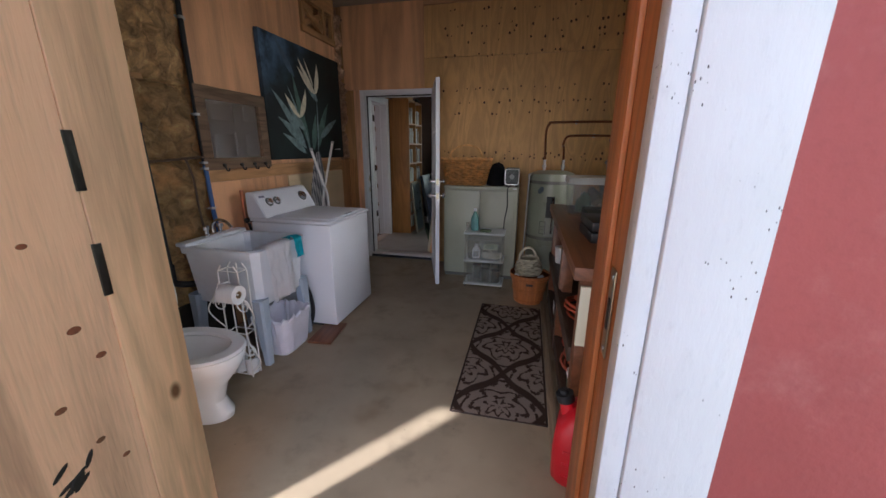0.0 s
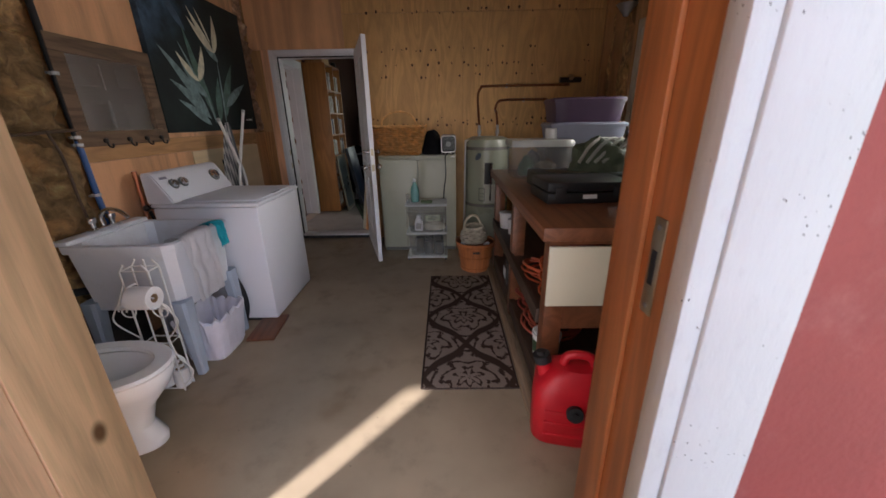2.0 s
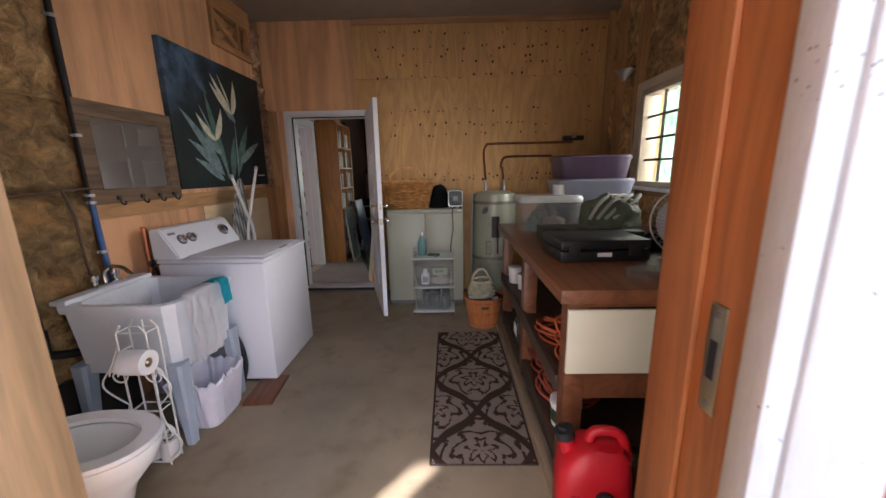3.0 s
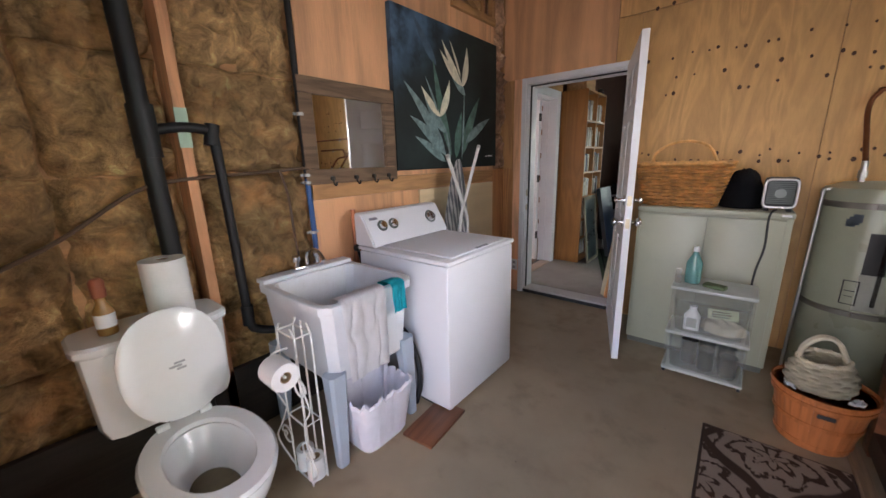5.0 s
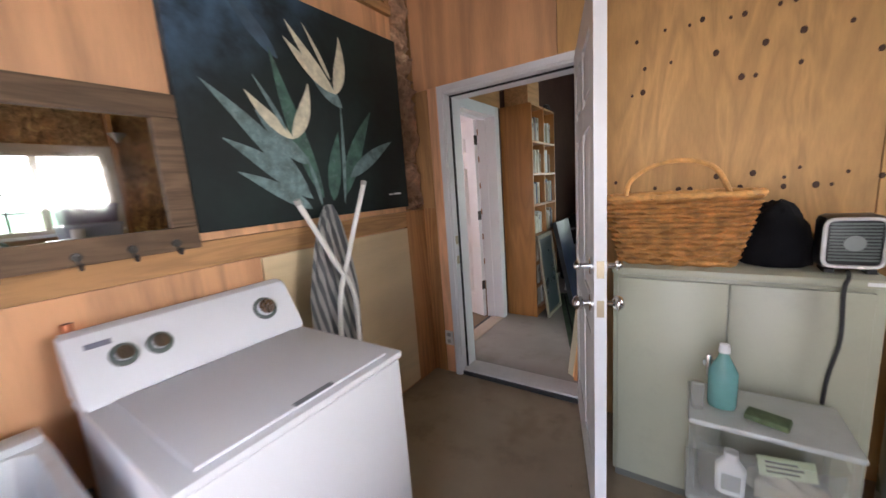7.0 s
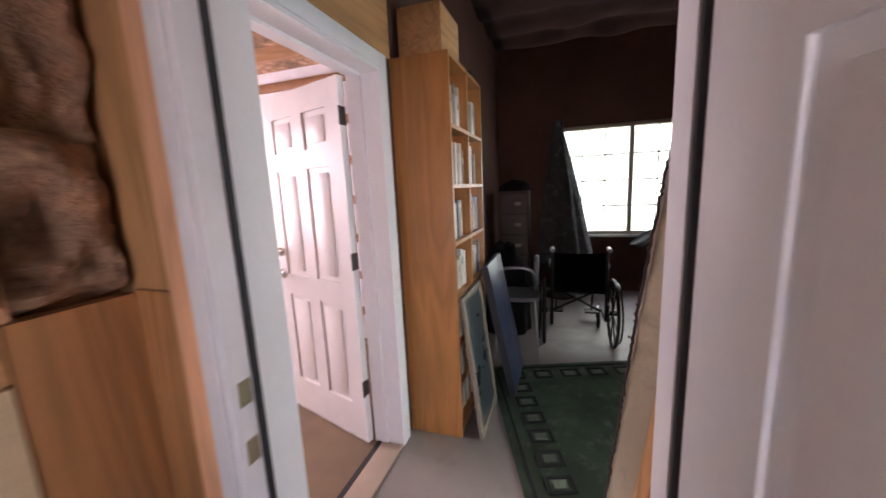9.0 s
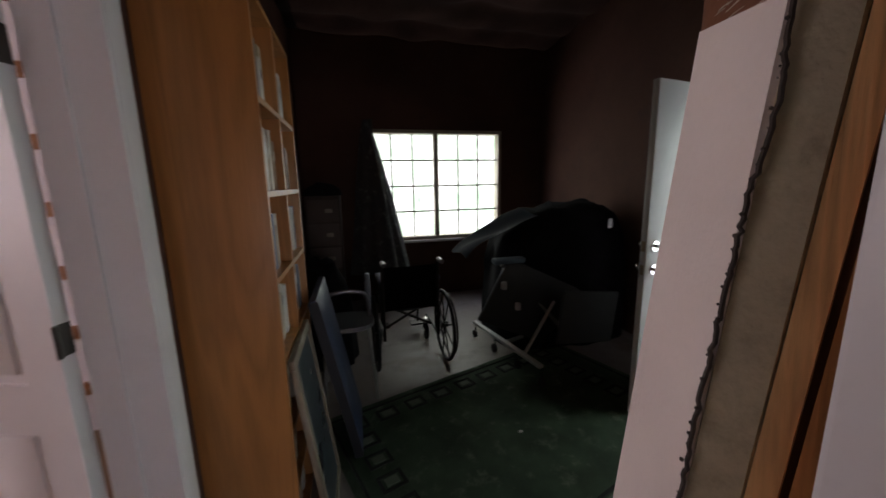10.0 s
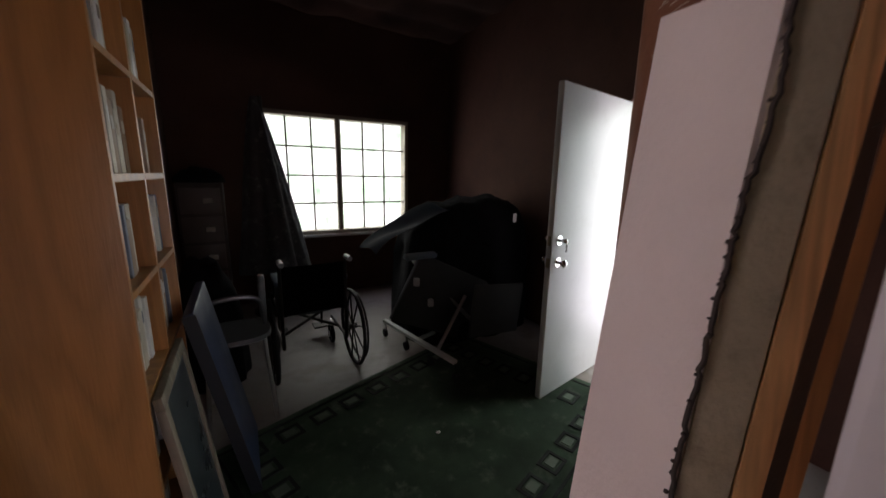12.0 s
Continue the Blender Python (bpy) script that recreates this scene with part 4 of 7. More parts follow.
for y0, z0, y1, z1, w, b, m_, nm in ((0.535, 0.27, 0.29, 0.50, 0.075, 0.35, LEAF_PALE, "bract"), (0.46, 0.385, 0.256, 0.575, 0.055, 0.30, PETAL, "petal"), (0.43, 0.42, 0.302, 0.642, 0.020, -0.10, LEAF_PALE, "petal"), (0.455, 0.385, 0.579, 0.656, 0.070, -0.55, PETAL, "petal"),
                                     (0.785, 0.57, 0.56, 0.80, 0.080, 0.30, LEAF_PALE, "bract"), (0.745, 0.635, 0.476, 0.843, 0.060, 0.30, PETAL, "petal"), (0.73, 0.65, 0.494, 0.918, 0.050, 0.20, PETAL, "petal"), (0.72, 0.70, 0.588, 0.930, 0.022, -0.10, PETAL, "petal"), (0.74, 0.63, 0.805, 0.926, 0.072, -0.55, PETAL, "petal")):
    stroke(y0, z0, y1, z1, w, b, m_, nm)
made("signature", lambda bm: (box(bm, 0.042, 0.0435, 1.10, 1.14, 0.085, 0.094), box(bm, 0.042, 0.0435, 1.15, 1.22, 0.086, 0.098)), PAPER, painting)

# toilet with its lid up
toilet = thing("toilet", (-1.84, 1.525, 0.0), "white porcelain toilet with its lid raised", "toilet")
made("bowl", lambda bm: loft(bm, [(0.50, 0, 0.25, 0.105, 0.0), (0.50, 0, 0.255, 0.11, 0.03), (0.50, 0, 0.21, 0.095, 0.10), (0.52, 0, 0.22, 0.11, 0.20), (0.56, 0, 0.27, 0.165, 0.31), (0.575, 0, 0.28, 0.185, 0.375),
                                  (0.575, 0, 0.278, 0.183, 0.392), (0.585, 0, 0.215, 0.135, 0.392), (0.585, 0, 0.19, 0.115, 0.34), (0.57, 0, 0.11, 0.07, 0.22), (0.56, 0, 0.05, 0.04, 0.20)], 36, 2.15), PORCELAIN, toilet)
made("water", lambda bm: loft(bm, [(0.57, 0, 0.125, 0.08, 0.24), (0.57, 0, 0.120, 0.076, 0.243)], 30), plain("brown_toilet_water", (0.16, 0.12, 0.06), 0.15, 0, 0.3), toilet, "murky brown water")
made("seat", lambda bm: loft(bm, [(0.585, 0, 0.20, 0.125, 0.394), (0.575, 0, 0.28, 0.185, 0.394), (0.575, 0, 0.287, 0.191, 0.404), (0.575, 0, 0.278, 0.183, 0.416), (0.583, 0, 0.205, 0.128, 0.416), (0.585, 0, 0.198, 0.122, 0.402)], 36, 2.15, (False, False)), PORCELAIN, toilet, "white seat ring")
lid_m = pose(0.345, 0.015, 0.43, 0, -98, 0)


def toilet_lid(bm):
    loft(bm, [(0.215, 0, 0.20, 0.155, -0.004), (0.215, 0, 0.213, 0.168, 0.002), (0.215, 0, 0.213, 0.168, 0.012), (0.215, 0, 0.195, 0.150, 0.020)], 36, 2.3)
    bmesh.ops.transform(bm, matrix=lid_m, verts=bm.verts)


lid = made("lid", toilet_lid, PORCELAIN, toilet)


def sticker(bm):
    for i, (w, y) in enumerate(((0.035, 0.01), (0.04, -0.005), (0.03, 0.012))):
        box(bm, 0.215 - i * 0.012, 0.223 - i * 0.012, y - w / 2, y + w / 2, -0.0056, -0.0042)
    bmesh.ops.transform(bm, matrix=lid_m, verts=bm.verts)


made("sticker", sticker, plain("faded_grey_print", (0.35, 0.36, 0.38), 0.6), lid, "faded grey print")
for y in (-0.07, 0.07):
    made("lid_hinge", lambda bm: cyl(bm, (0.335, y - 0.02, 0.425), (0.335, y + 0.02, 0.425), 0.013), PORCELAIN, toilet)
made("tank", lambda bm: loft(bm, [(0.125, 0, 0.10, 0.205, 0.39), (0.125, 0, 0.112, 0.222, 0.44), (0.125, 0, 0.118, 0.232, 0.73)], 32, 6), PORCELAIN, toilet)
made("tank_lid", lambda bm: loft(bm, [(0.125, 0, 0.122, 0.238, 0.731), (0.125, 0, 0.13, 0.246, 0.742), (0.125, 0, 0.13, 0.246, 0.762), (0.125, 0, 0.12, 0.236, 0.772)], 32, 6), PORCELAIN, toilet)
made("flush_lever", lambda bm: (cyl(bm, (0.24, 0.16, 0.66), (0.262, 0.16, 0.66), 0.014), tube(bm, [(0.262, 0.16, 0.66), (0.268, 0.12, 0.655), (0.27, 0.07, 0.65)], 0.007)), CHROME, toilet, "chrome flush lever")


def paper_roll(name, m, r, h, label):
    ob = thing(name, m, label, "paper roll")

    def f(bm):
        lathe(bm, [(0.022, 0), (r * 0.985, 0.0), (r, 0.008), (r, h - 0.008), (r * 0.985, h), (0.022, h), (0.022, 0.002)], seg=32)
    made("paper", f, PAPER, ob)
    made("core", lambda bm: lathe(bm, [(0.0215, 0.003), (0.0215, h - 0.002), (0.018, h - 0.002), (0.018, 0.003)], seg=24), plain("brown_card", (0.30, 0.20, 0.11), 0.8), ob, "brown card core")
    return ob


paper_roll("paper_towel_roll", (-1.72, 1.605, 0.773), 0.078, 0.235, "thick white paper towel roll standing on the tank")
bottle = thing("spray_bottle", (-1.70, 1.40, 0.773), "cleaner bottle with a reddish cap standing on the tank", "bottle")
made("body", lambda bm: lathe(bm, [(0.028, 0), (0.03, 0.01), (0.03, 0.09), (0.016, 0.12), (0.016, 0.14)], seg=20), plain("amber_liquid", (0.35, 0.19, 0.06), 0.25), bottle)
made("label", lambda bm: lathe(bm, [(0.0306, 0.03), (0.0306, 0.08)], seg=20), PAPER, bottle, "white paper label")
made("cap", lambda bm: lathe(bm, [(0.018, 0.14), (0.022, 0.145), (0.022, 0.20), (0.015, 0.21)], seg=18), SOIL_RED, bottle, "reddish cap")

# laundry tub
sink = thing("utility_sink", (-1.49, 2.235, 0.0), "white plastic laundry tub on blue-grey legs", "sink")
made("tub", lambda bm: loft(bm, [(0.0, 0, 0.25, 0.21, 0.40), (0.0, 0, 0.262, 0.225, 0.41), (0.0, 0, 0.285, 0.252, 0.745), (0.0, 0, 0.30, 0.268, 0.748), (0.0, 0, 0.303, 0.27, 0.785), (0.0, 0, 0.296, 0.263, 0.79), (0.035, 0, 0.238, 0.238, 0.788), (0.035, 0, 0.228, 0.230, 0.76), (0.03, 0, 0.20, 0.19, 0.45), (0.03, 0, 0.19, 0.18, 0.44)], 40, 12), TUB, sink)
boxes("faucet_ledge", [(-0.298, -0.215, -0.262, 0.262, 0.786, 0.812)], TUB, sink, "", 0.008)
made("drain", lambda bm: lathe(bm, [(0.03, 0.441), (0.034, 0.446), (0.02, 0.444), (0.0, 0.443)], (0.03, 0, 0)), CHROME, sink, "chrome drain")
for sx in (-1, 1):
    for sy in (-1, 1):
        def leg(bm, sx=sx, sy=sy):
            for lo, hi in ((0.0, 0.46),):
                loft(bm, [(sx * 0.262, sy * 0.228, 0.022, 0.026, lo), (sx * 0.245, sy * 0.215, 0.040, 0.045, hi)], 16, 8)
        made("leg", leg, GREY_LEG, sink, "blue-grey tapered leg")
faucet = thing("faucet", (-1.745, 2.235, 0.812), "chrome two-handle faucet on the tub ledge", "faucet")
made("base", lambda bm: box(bm, -0.025, 0.025, -0.085, 0.085, 0, 0.018, 0.006), CHROME, faucet)
made("spout", lambda bm: tube(bm, smooth_line([(0, 0, 0.015), (0.0, 0, 0.07), (0.04, 0.01, 0.105), (0.10, 0.015, 0.095), (0.14, 0.018, 0.055)], 6), 0.011, 12), CHROME, faucet)
for y in (-0.06, 0.06):
    made("handle", lambda bm: (cyl(bm, (0, y, 0.015), (0, y, 0.045), 0.014), lathe(bm, [(0.02, 0.045), (0.024, 0.052), (0.022, 0.072), (0.008, 0.078)], (0, y, 0), 10)), CHROME, faucet)


def drape(name, m, y0, y1, back, front, material, label, seed, puff=0.006):
    """Cloth hung over the tub's front rim: a length inside, a length outside."""
    ob = thing(name, m, label, "cloth")

    def f(u, v):
        s = v * (back + front) - back
        y = y0 + (y1 - y0) * u
        wave = math.sin(u * 11 + seed) * 0.010 * min(1.0, abs(s) * 6) + lumpy(u * 3, v * 3, seed, 2, 0.010)
        if s < 0:
            return Vector((-0.055 + wave * 0.3, y, 0.8 + max(s, -0.14) * 0.75))
        top = min(1.0, s / 0.06)
        return Vector((-0.05 + 0.072 * top + puff + abs(wave) + 0.012 * v, y + wave * 0.5 + (u - 0.5) * -0.02 * v, 0.803 - max(0.0, s - 0.05) + 0.006 * math.sin(top * math.pi)))
    made("cloth", lambda bm: sheet(bm, 36, 44, f, 0.005), material, ob)
    return ob


drape("hand_towel", (-1.205, 0, 0.0), 2.035, 2.285, 0.10, 0.42, TOWEL, "white terry towel hung over the tub rim", 1.0)
drape("cleaning_cloth", (-1.205, 0, 0.0), 2.312, 2.405, 0.10, 0.19, TEAL, "turquoise cloth hung over the tub rim", 4.0, 0.008)

stand = thing("paper_stand", (-1.30, 1.885, 0.0), "white wrought wire toilet paper stand with scrolls", "stand")
for x, y in ((-0.07, -0.03), (0.07, -0.03), (-0.07, 0.04), (0.07, 0.04), (0.0, 0.04)):
    made("rod", lambda bm: tube(bm, [(x, y, 0.0), (x, y, 0.70), (x * 0.6, y, 0.735)], 0.0045, 8), WIRE_WHITE, stand)
for z in (0.015, 0.30, 0.70):
    made("ring", lambda bm: tube(bm, [(-0.07, -0.03, z), (0.07, -0.03, z), (0.07, 0.04, z), (-0.07, 0.04, z), (-0.07, -0.03, z)], 0.004, 6), WIRE_WHITE, stand)
for s in (-1, 1):
    for z in (0.12, 0.42):
        made("scroll", lambda bm: tube(bm, [(s * (0.075 + 0.001 * k + 0.055 * (1 - k / 26) * math.cos(k * 0.42)), -0.04, z + 0.07 + 0.055 * (1 - k / 26) * math.sin(k * 0.42)) for k in range(24)], 0.004, 6), WIRE_WHITE, stand)
        made("brace", lambda bm: tube(bm, smooth_line([(s * 0.07, -0.03, z - 0.09), (s * 0.16, -0.05, z + 0.02), (s * 0.10, -0.05, z + 0.13), (s * 0.07, -0.03, z + 0.22)]), 0.004, 6), WIRE_WHITE, stand)
made("arm", lambda bm: tube(bm, smooth_line([(0.0, -0.03, 0.64), (0.0, -0.09, 0.64), (0.0, -0.11, 0.60), (0.04, -0.11, 0.60), (0.13, -0.11, 0.60)]), 0.005, 8), WIRE_WHITE, stand)
paper_roll("toilet_paper", pose(-1.27, 1.775, 0.60, 0, 90, 0), 0.055, 0.105, "white toilet roll on the wire stand")
for i, (x, y) in enumerate(((-1.335, 1.885), (-1.255, 1.885))):
    paper_roll("toilet_paper", (x, y + 0.005, 0.019), 0.039, 0.10, "spare white toilet roll stored in the stand")

bin_ = thing("waste_bin", (-1.27, 2.24, 0.0), "small bin lined with a crumpled white bag", "waste bin")
made("body", lambda bm: loft(bm, [(0, 0, 0.105, 0.13, 0.0), (0, 0, 0.135, 0.165, 0.255), (0, 0, 0.131, 0.161, 0.255), (0, 0, 0.10, 0.126, 0.01)], 28, 6), TUB, bin_)


def liner(bm):
    seg, rows = 56, [(1.03, 0.02), (1.035, 0.10), (1.04, 0.20), (1.06, 0.27), (0.99, 0.282), (0.94, 0.25), (0.80, 0.06)]
    rings = []
    for q, (s, z) in enumerate(rows):
        ring = []
        for j in range(seg):
            a = 2 * math.pi * j / seg
            ca, sa = math.cos(a), math.sin(a)
            kk = (abs(ca) ** 6 + abs(sa) ** 6) ** (-1 / 6)
            w = 1 + 0.025 * math.sin(j * 2.3 + q) + 0.02 * math.sin(j * 5.1)
            grow = 0.105 + 0.03 * z / 0.255
            ring.append(bm.verts.new((grow * ca * kk * s * w, (grow + 0.028) * sa * kk * s * w, z + 0.012 * math.sin(j * 1.7) * (q > 2) + 0.01 * math.sin(j * 3.1))))
        rings.append(ring)
    for a, b in zip(rings, rings[1:]):
        for j in range(seg):
            bm.faces.new((a[j], a[(j + 1) % seg], b[(j + 1) % seg], b[j]))
    bm.faces.new(rings[-1])


made("liner", liner, LINER, bin_, "crumpled white plastic liner")
plank = thing("floor_plank", pose(-1.06, 2.47, 0.0, 0, 0, 5), "short brown board lying on the floor by the washer", "board")
boxes("board", [(-0.09, 0.09, -0.16, 0.16, 0.0, 0.016)], BENCH_WOOD, plank, "", 0.003)

# washing machine
washer = thing("washing_machine", (-1.72, 2.905, 0.0), "white top-loading washing machine with three dials", "washing machine")
made("cabinet", lambda bm: box(bm, 0.0, 0.685, -0.335, 0.335, 0.02, 0.842, 0.012), ENAMEL, washer)
made("toe_base", lambda bm: box(bm, 0.02, 0.66, -0.32, 0.32, 0.0, 0.021), RUBBER, washer)
made("top_panel", lambda bm: box(bm, -0.005, 0.695, -0.342, 0.342, 0.846, 0.872, 0.010), ENAMEL, washer)
made("lid", lambda bm: box(bm, 0.16, 0.672, -0.285, 0.285, 0.873, 0.884, 0.006), ENAMEL, washer)
boxes("lid_grip", [(0.655, 0.674, -0.05, 0.07, 0.8835, 0.8855)], plain("grey_recess", (0.25, 0.26, 0.28), 0.6), washer, "grey recessed grip")


def console(bm):
    prof = [(-0.02, 0.873), (0.155, 0.873), (0.145, 0.905), (0.055, 1.055), (0.035, 1.068), (-0.02, 1.068)]
    a = [bm.verts.new((x, -0.342, z)) for x, z in prof]
    b = [bm.verts.new((x, 0.342, z)) for x, z in prof]
    for i in range(len(prof)):
        j = (i + 1) % len(prof)
        bm.faces.new((a[i], a[j], b[j], b[i]))
    bm.faces.new(a[::-1])
    bm.faces.new(b)
    bmesh.ops.bevel(bm, geom=list(bm.edges), offset=0.008, segments=2, affect="EDGES")


made("console", console, ENAMEL, washer)
nrm = Vector((0.857, 0, 0.515))
for y, r in ((-0.225, 0.026), (-0.135, 0.026), (0.215, 0.036)):
    c = Vector((0.100, y, 0.985))
    made("dial_ring", lambda bm: cyl(bm, c, c + nrm * 0.006, r + 0.009, seg=28), FROST, washer, "dark dial ring")
    made("dial", lambda bm: (cyl(bm, c + nrm * 0.006, c + nrm * 0.024, r, r * 0.82, 24), box(bm, -0.004, 0.004, -0.004, 0.004, -r * 0.8, r * 0.8, m=Matrix.Translation(c + nrm * 0.026) @ pose(0, 0, 0, 0, -31, 0))), CHROME, washer, "silver dial")
made("badge", lambda bm: box(bm, -0.001, 0.0015, -0.03, 0.03, -0.008, 0.008, m=Matrix.Translation((0.071, -0.27, 1.03)) @ pose(0, 0, 0, 0, -31, 0)), plain("grey_badge", (0.2, 0.2, 0.25), 0.4), washer, "small grey badge")
hose = thing("drain_hose", (-1.34, 2.535, 0.0), "black hose hanging between tub and washer", "hose")
made("hose", lambda bm: tube(bm, smooth_line([(0.08, 0, 0.0), (0.12, 0.0, 0.15), (0.10, -0.005, 0.32), (0.02, -0.01, 0.44), (-0.2, 0, 0.52), (-0.42, 0.02, 0.55)], 6), 0.016, 10), RUBBER, hose)

# ironing board and poles behind the washer
board = thing("ironing_board", pose(-1.765, 3.535, 0.0, 0, 3, 0), "folded ironing board with a striped cover and white legs", "ironing board")


def iron_top(bm):
    def f(u, v):
        z = 0.05 + 1.32 * v
        w = 0.155 * min(1.0, math.sqrt(max(0.0, (1.38 - z) / 0.45)))
        return Vector((0.02 + 0.006 * math.sin(u * 30), (u - 0.5) * 2 * w, z))
    sheet(bm, 18, 30, f, 0.02)


def stripes():
    g = Graph("striped_cover")
    x, y, z = g.xyz()
    s = g.step(g.math("SINE", g.math("MULTIPLY", g.math("ADD", y, g.math("MULTIPLY", z, 0.25)), 150.0)), -0.2, 0.2)
    return g.finish(g.mix(s, (0.18, 0.19, 0.20), (0.55, 0.54, 0.52)), 0.8, 0, g.noise(120), 0.3)


made("cover", iron_top, stripes(), board, "grey striped cloth cover")
for y0, z0, y1, z1 in ((-0.20, 1.385, 0.075, 0.86), (0.185, 1.455, -0.03, 0.86)):
    made("leg", lambda bm: tube(bm, smooth_line([(0.075, y0, z0), (0.075, y0 * 0.4 + y1 * 0.6, z0 * 0.45 + z1 * 0.55), (0.075, y1, z1), (0.06, y1 * 0.9, 0.3)], 6), 0.0125, 10), WIRE_WHITE, board, "white tubular leg")
    made("foot_cap", lambda bm: cyl(bm, (0.075, y0, z0), (0.075, y0 - (y1 - y0) * 0.03, z0 + 0.02), 0.015), plain("grey_cap", (0.4, 0.4, 0.38), 0.6), board)
for y, z, m_, lab in ((3.79, 0.97, BLUE_PIPE, "blue-handled pole with a black tip leaning on the wall"), (3.70, 1.02, RUBBER, "black rod leaning on the pale board")):
    pole = thing("pole", pose(-1.80, y, 0.0, 6, 0, 0), lab, "pole")
    made("shaft", lambda bm: cyl(bm, (0, 0, 0.0), (0, 0, z), 0.012), m_, pole)
    made("tip", lambda bm: cyl(bm, (0, 0, z), (0, 0, z + 0.04), 0.015, 0.012), RUBBER, pole)
outlet = thing("wall_outlet", (-1.70, 4.528, 0.28), "white outlet plate beside the door", "outlet")
made("plate", lambda bm: box(bm, -0.035, 0.035, -0.008, 0.0, -0.057, 0.057, 0.003), WHITE_PAINT, outlet)
for z in (-0.026, 0.026):
    made("socket", lambda bm: box(bm, -0.015, 0.015, -0.0095, -0.0078, z - 0.014, z + 0.014), plain("grey_socket", (0.4, 0.4, 0.4)), outlet)


# ---------------------------------------------------------------- along the north wall
cab = thing("steel_cabinet", (-0.095, 4.27, 0.0), "grey-green two-door steel cabinet", "cabinet")
CWX, CD, CH = 0.395, 0.245, 1.02
boxes("body", [(-CWX, CWX, -CD + 0.02, CD, 0.04, CH - 0.03)], GREY_GREEN, cab, "", 0.004)
boxes("top", [(-CWX - 0.003, CWX + 0.003, -CD, CD, CH - 0.029, CH)], GREY_GREEN, cab, "", 0.005)
boxes("plinth", [(-CWX + 0.01, CWX - 0.01, -CD + 0.03, CD - 0.01, 0.0, 0.04)], plain("dark_plinth", (0.12, 0.12, 0.10), 0.6), cab)
for x0, x1 in ((-CWX + 0.02, -0.002), (0.002, CWX - 0.03)):
    boxes("door", [(x0, x1, -CD + 0.003, -CD + 0.019, 0.06, CH - 0.045)], GREY_GREEN, cab, "", 0.004)
made("handle", lambda bm: (cyl(bm, (-0.05, -CD + 0.003, 0.66), (-0.05, -CD - 0.012, 0.66), 0.02), box(bm, -0.06, -0.04, -CD - 0.03, -CD - 0.010, 0.61, 0.70, 0.005)), CHROME, cab, "small chrome handle")
boxes("label_plate", [(CWX - 0.055, CWX - 0.012, -CD - 0.0012, -CD + 0.0005, CH - 0.02, CH - 0.008)], PAPER, cab, "small white label")


def woven(name, m, label, rows, material, rings, power, handle, rim=0.012):
    """A woven basket: a skin with an over-and-under weave, a rim and a bowed handle. rings as in loft()."""
    ob = thing(name, m, label, "basket")
    seg, deep = (96, 1.0) if rings[-1][2] > 0.2 else (60, 0.45)

    def at(v):
        k = v * (len(rings) - 1)
        i = min(int(k), len(rings) - 2)
        return [a + (b - a) * (k - i) for a, b in zip(rings[i], rings[i + 1])]

    def f(u, v):
        cx, cy, rx, ry, z = at(v)
        a = 2 * math.pi * u
        ca, sa = math.cos(a), math.sin(a)
        k = (abs(ca) ** power + abs(sa) ** power) ** (-1 / power)
        row = v * rows
        w = deep * (0.009 * math.sin(u * seg * math.pi / 3 + math.pi * int(row)) + 0.010 * abs(math.sin(row * math.pi)))
        return Vector((cx + (rx + w) * ca * k, cy + (ry + w) * sa * k, z))
    made("weave", lambda bm: sheet(bm, seg * 2, rows * 4, f, 0.006), material, ob)
    c = rings[-1]
    made("rim", lambda bm: tube(bm, [f(i / 64, 1.0) + Vector((0, 0, 0.004 * (i % 2))) for i in range(65)], rim, 8), material, ob)
    c = rings[0]
    made("bottom", lambda bm: loft(bm, [(c[0], c[1], c[2] * 0.97, c[3] * 0.97, c[4] + 0.002), (c[0], c[1], c[2] * 0.97, c[3] * 0.97, c[4] + 0.012)], 32, power), material, ob)
    if handle:
        for s in (-0.004, 0.004):
            made("handle", lambda bm: tube(bm, smooth_line([(p[0], p[1] + s * 2, p[2]) for p in handle], 6), 0.010, 8), material, ob)
    return ob


woven("wicker_basket", (-0.275, 4.20, 1.021), "honey-coloured wicker basket with a bowed handle", 13, WICKER, [(0, 0, 0.195, 0.10, 0.0), (0, 0, 0.235, 0.125, 0.15), (0, 0, 0.265, 0.145, 0.28)], 5,
      [(-0.19, 0, 0.27), (-0.17, 0, 0.35), (-0.08, 0, 0.41), (0.03, 0, 0.42), (0.13, 0, 0.38), (0.185, 0, 0.27)])
bag = thing("black_bag", (0.055, 4.27, 1.021), "soft black cloth bag slumped on the cabinet", "bag")


def lump(bm, rx, ry, h, seed, a=0.12, seg=32, rows=14):
    def f(u, v):
        th, ph = 2 * math.pi * u, v * math.pi / 2
        d = Vector((math.cos(th) * math.cos(ph), math.sin(th) * math.cos(ph), math.sin(ph)))
        k = 1 + noise.noise(d * 2.2 + Vector((seed, 0, 0))) * a + noise.noise(d * 6 + Vector((0, seed, 0))) * a * 0.4
        return Vector((d.x * rx * k, d.y * ry * k, max(0.0, d.z) ** 0.8 * h * k))
    sheet(bm, seg, rows, f)
    bmesh.ops.remove_doubles(bm, verts=bm.verts, dist=0.0005)


made("cloth", lambda bm: lump(bm, 0.11, 0.13, 0.235, 3.0), BLACK_CLOTH, bag)
radio = thing("fan_heater", (0.225, 4.14, 1.021), "small square black fan heater with a silver rim", "heater")
made("case", lambda bm: box(bm, -0.076, 0.076, -0.04, 0.07, 0.012, 0.195, 0.022), plain("black_case", (0.015, 0.015, 0.016), 0.35), radio)


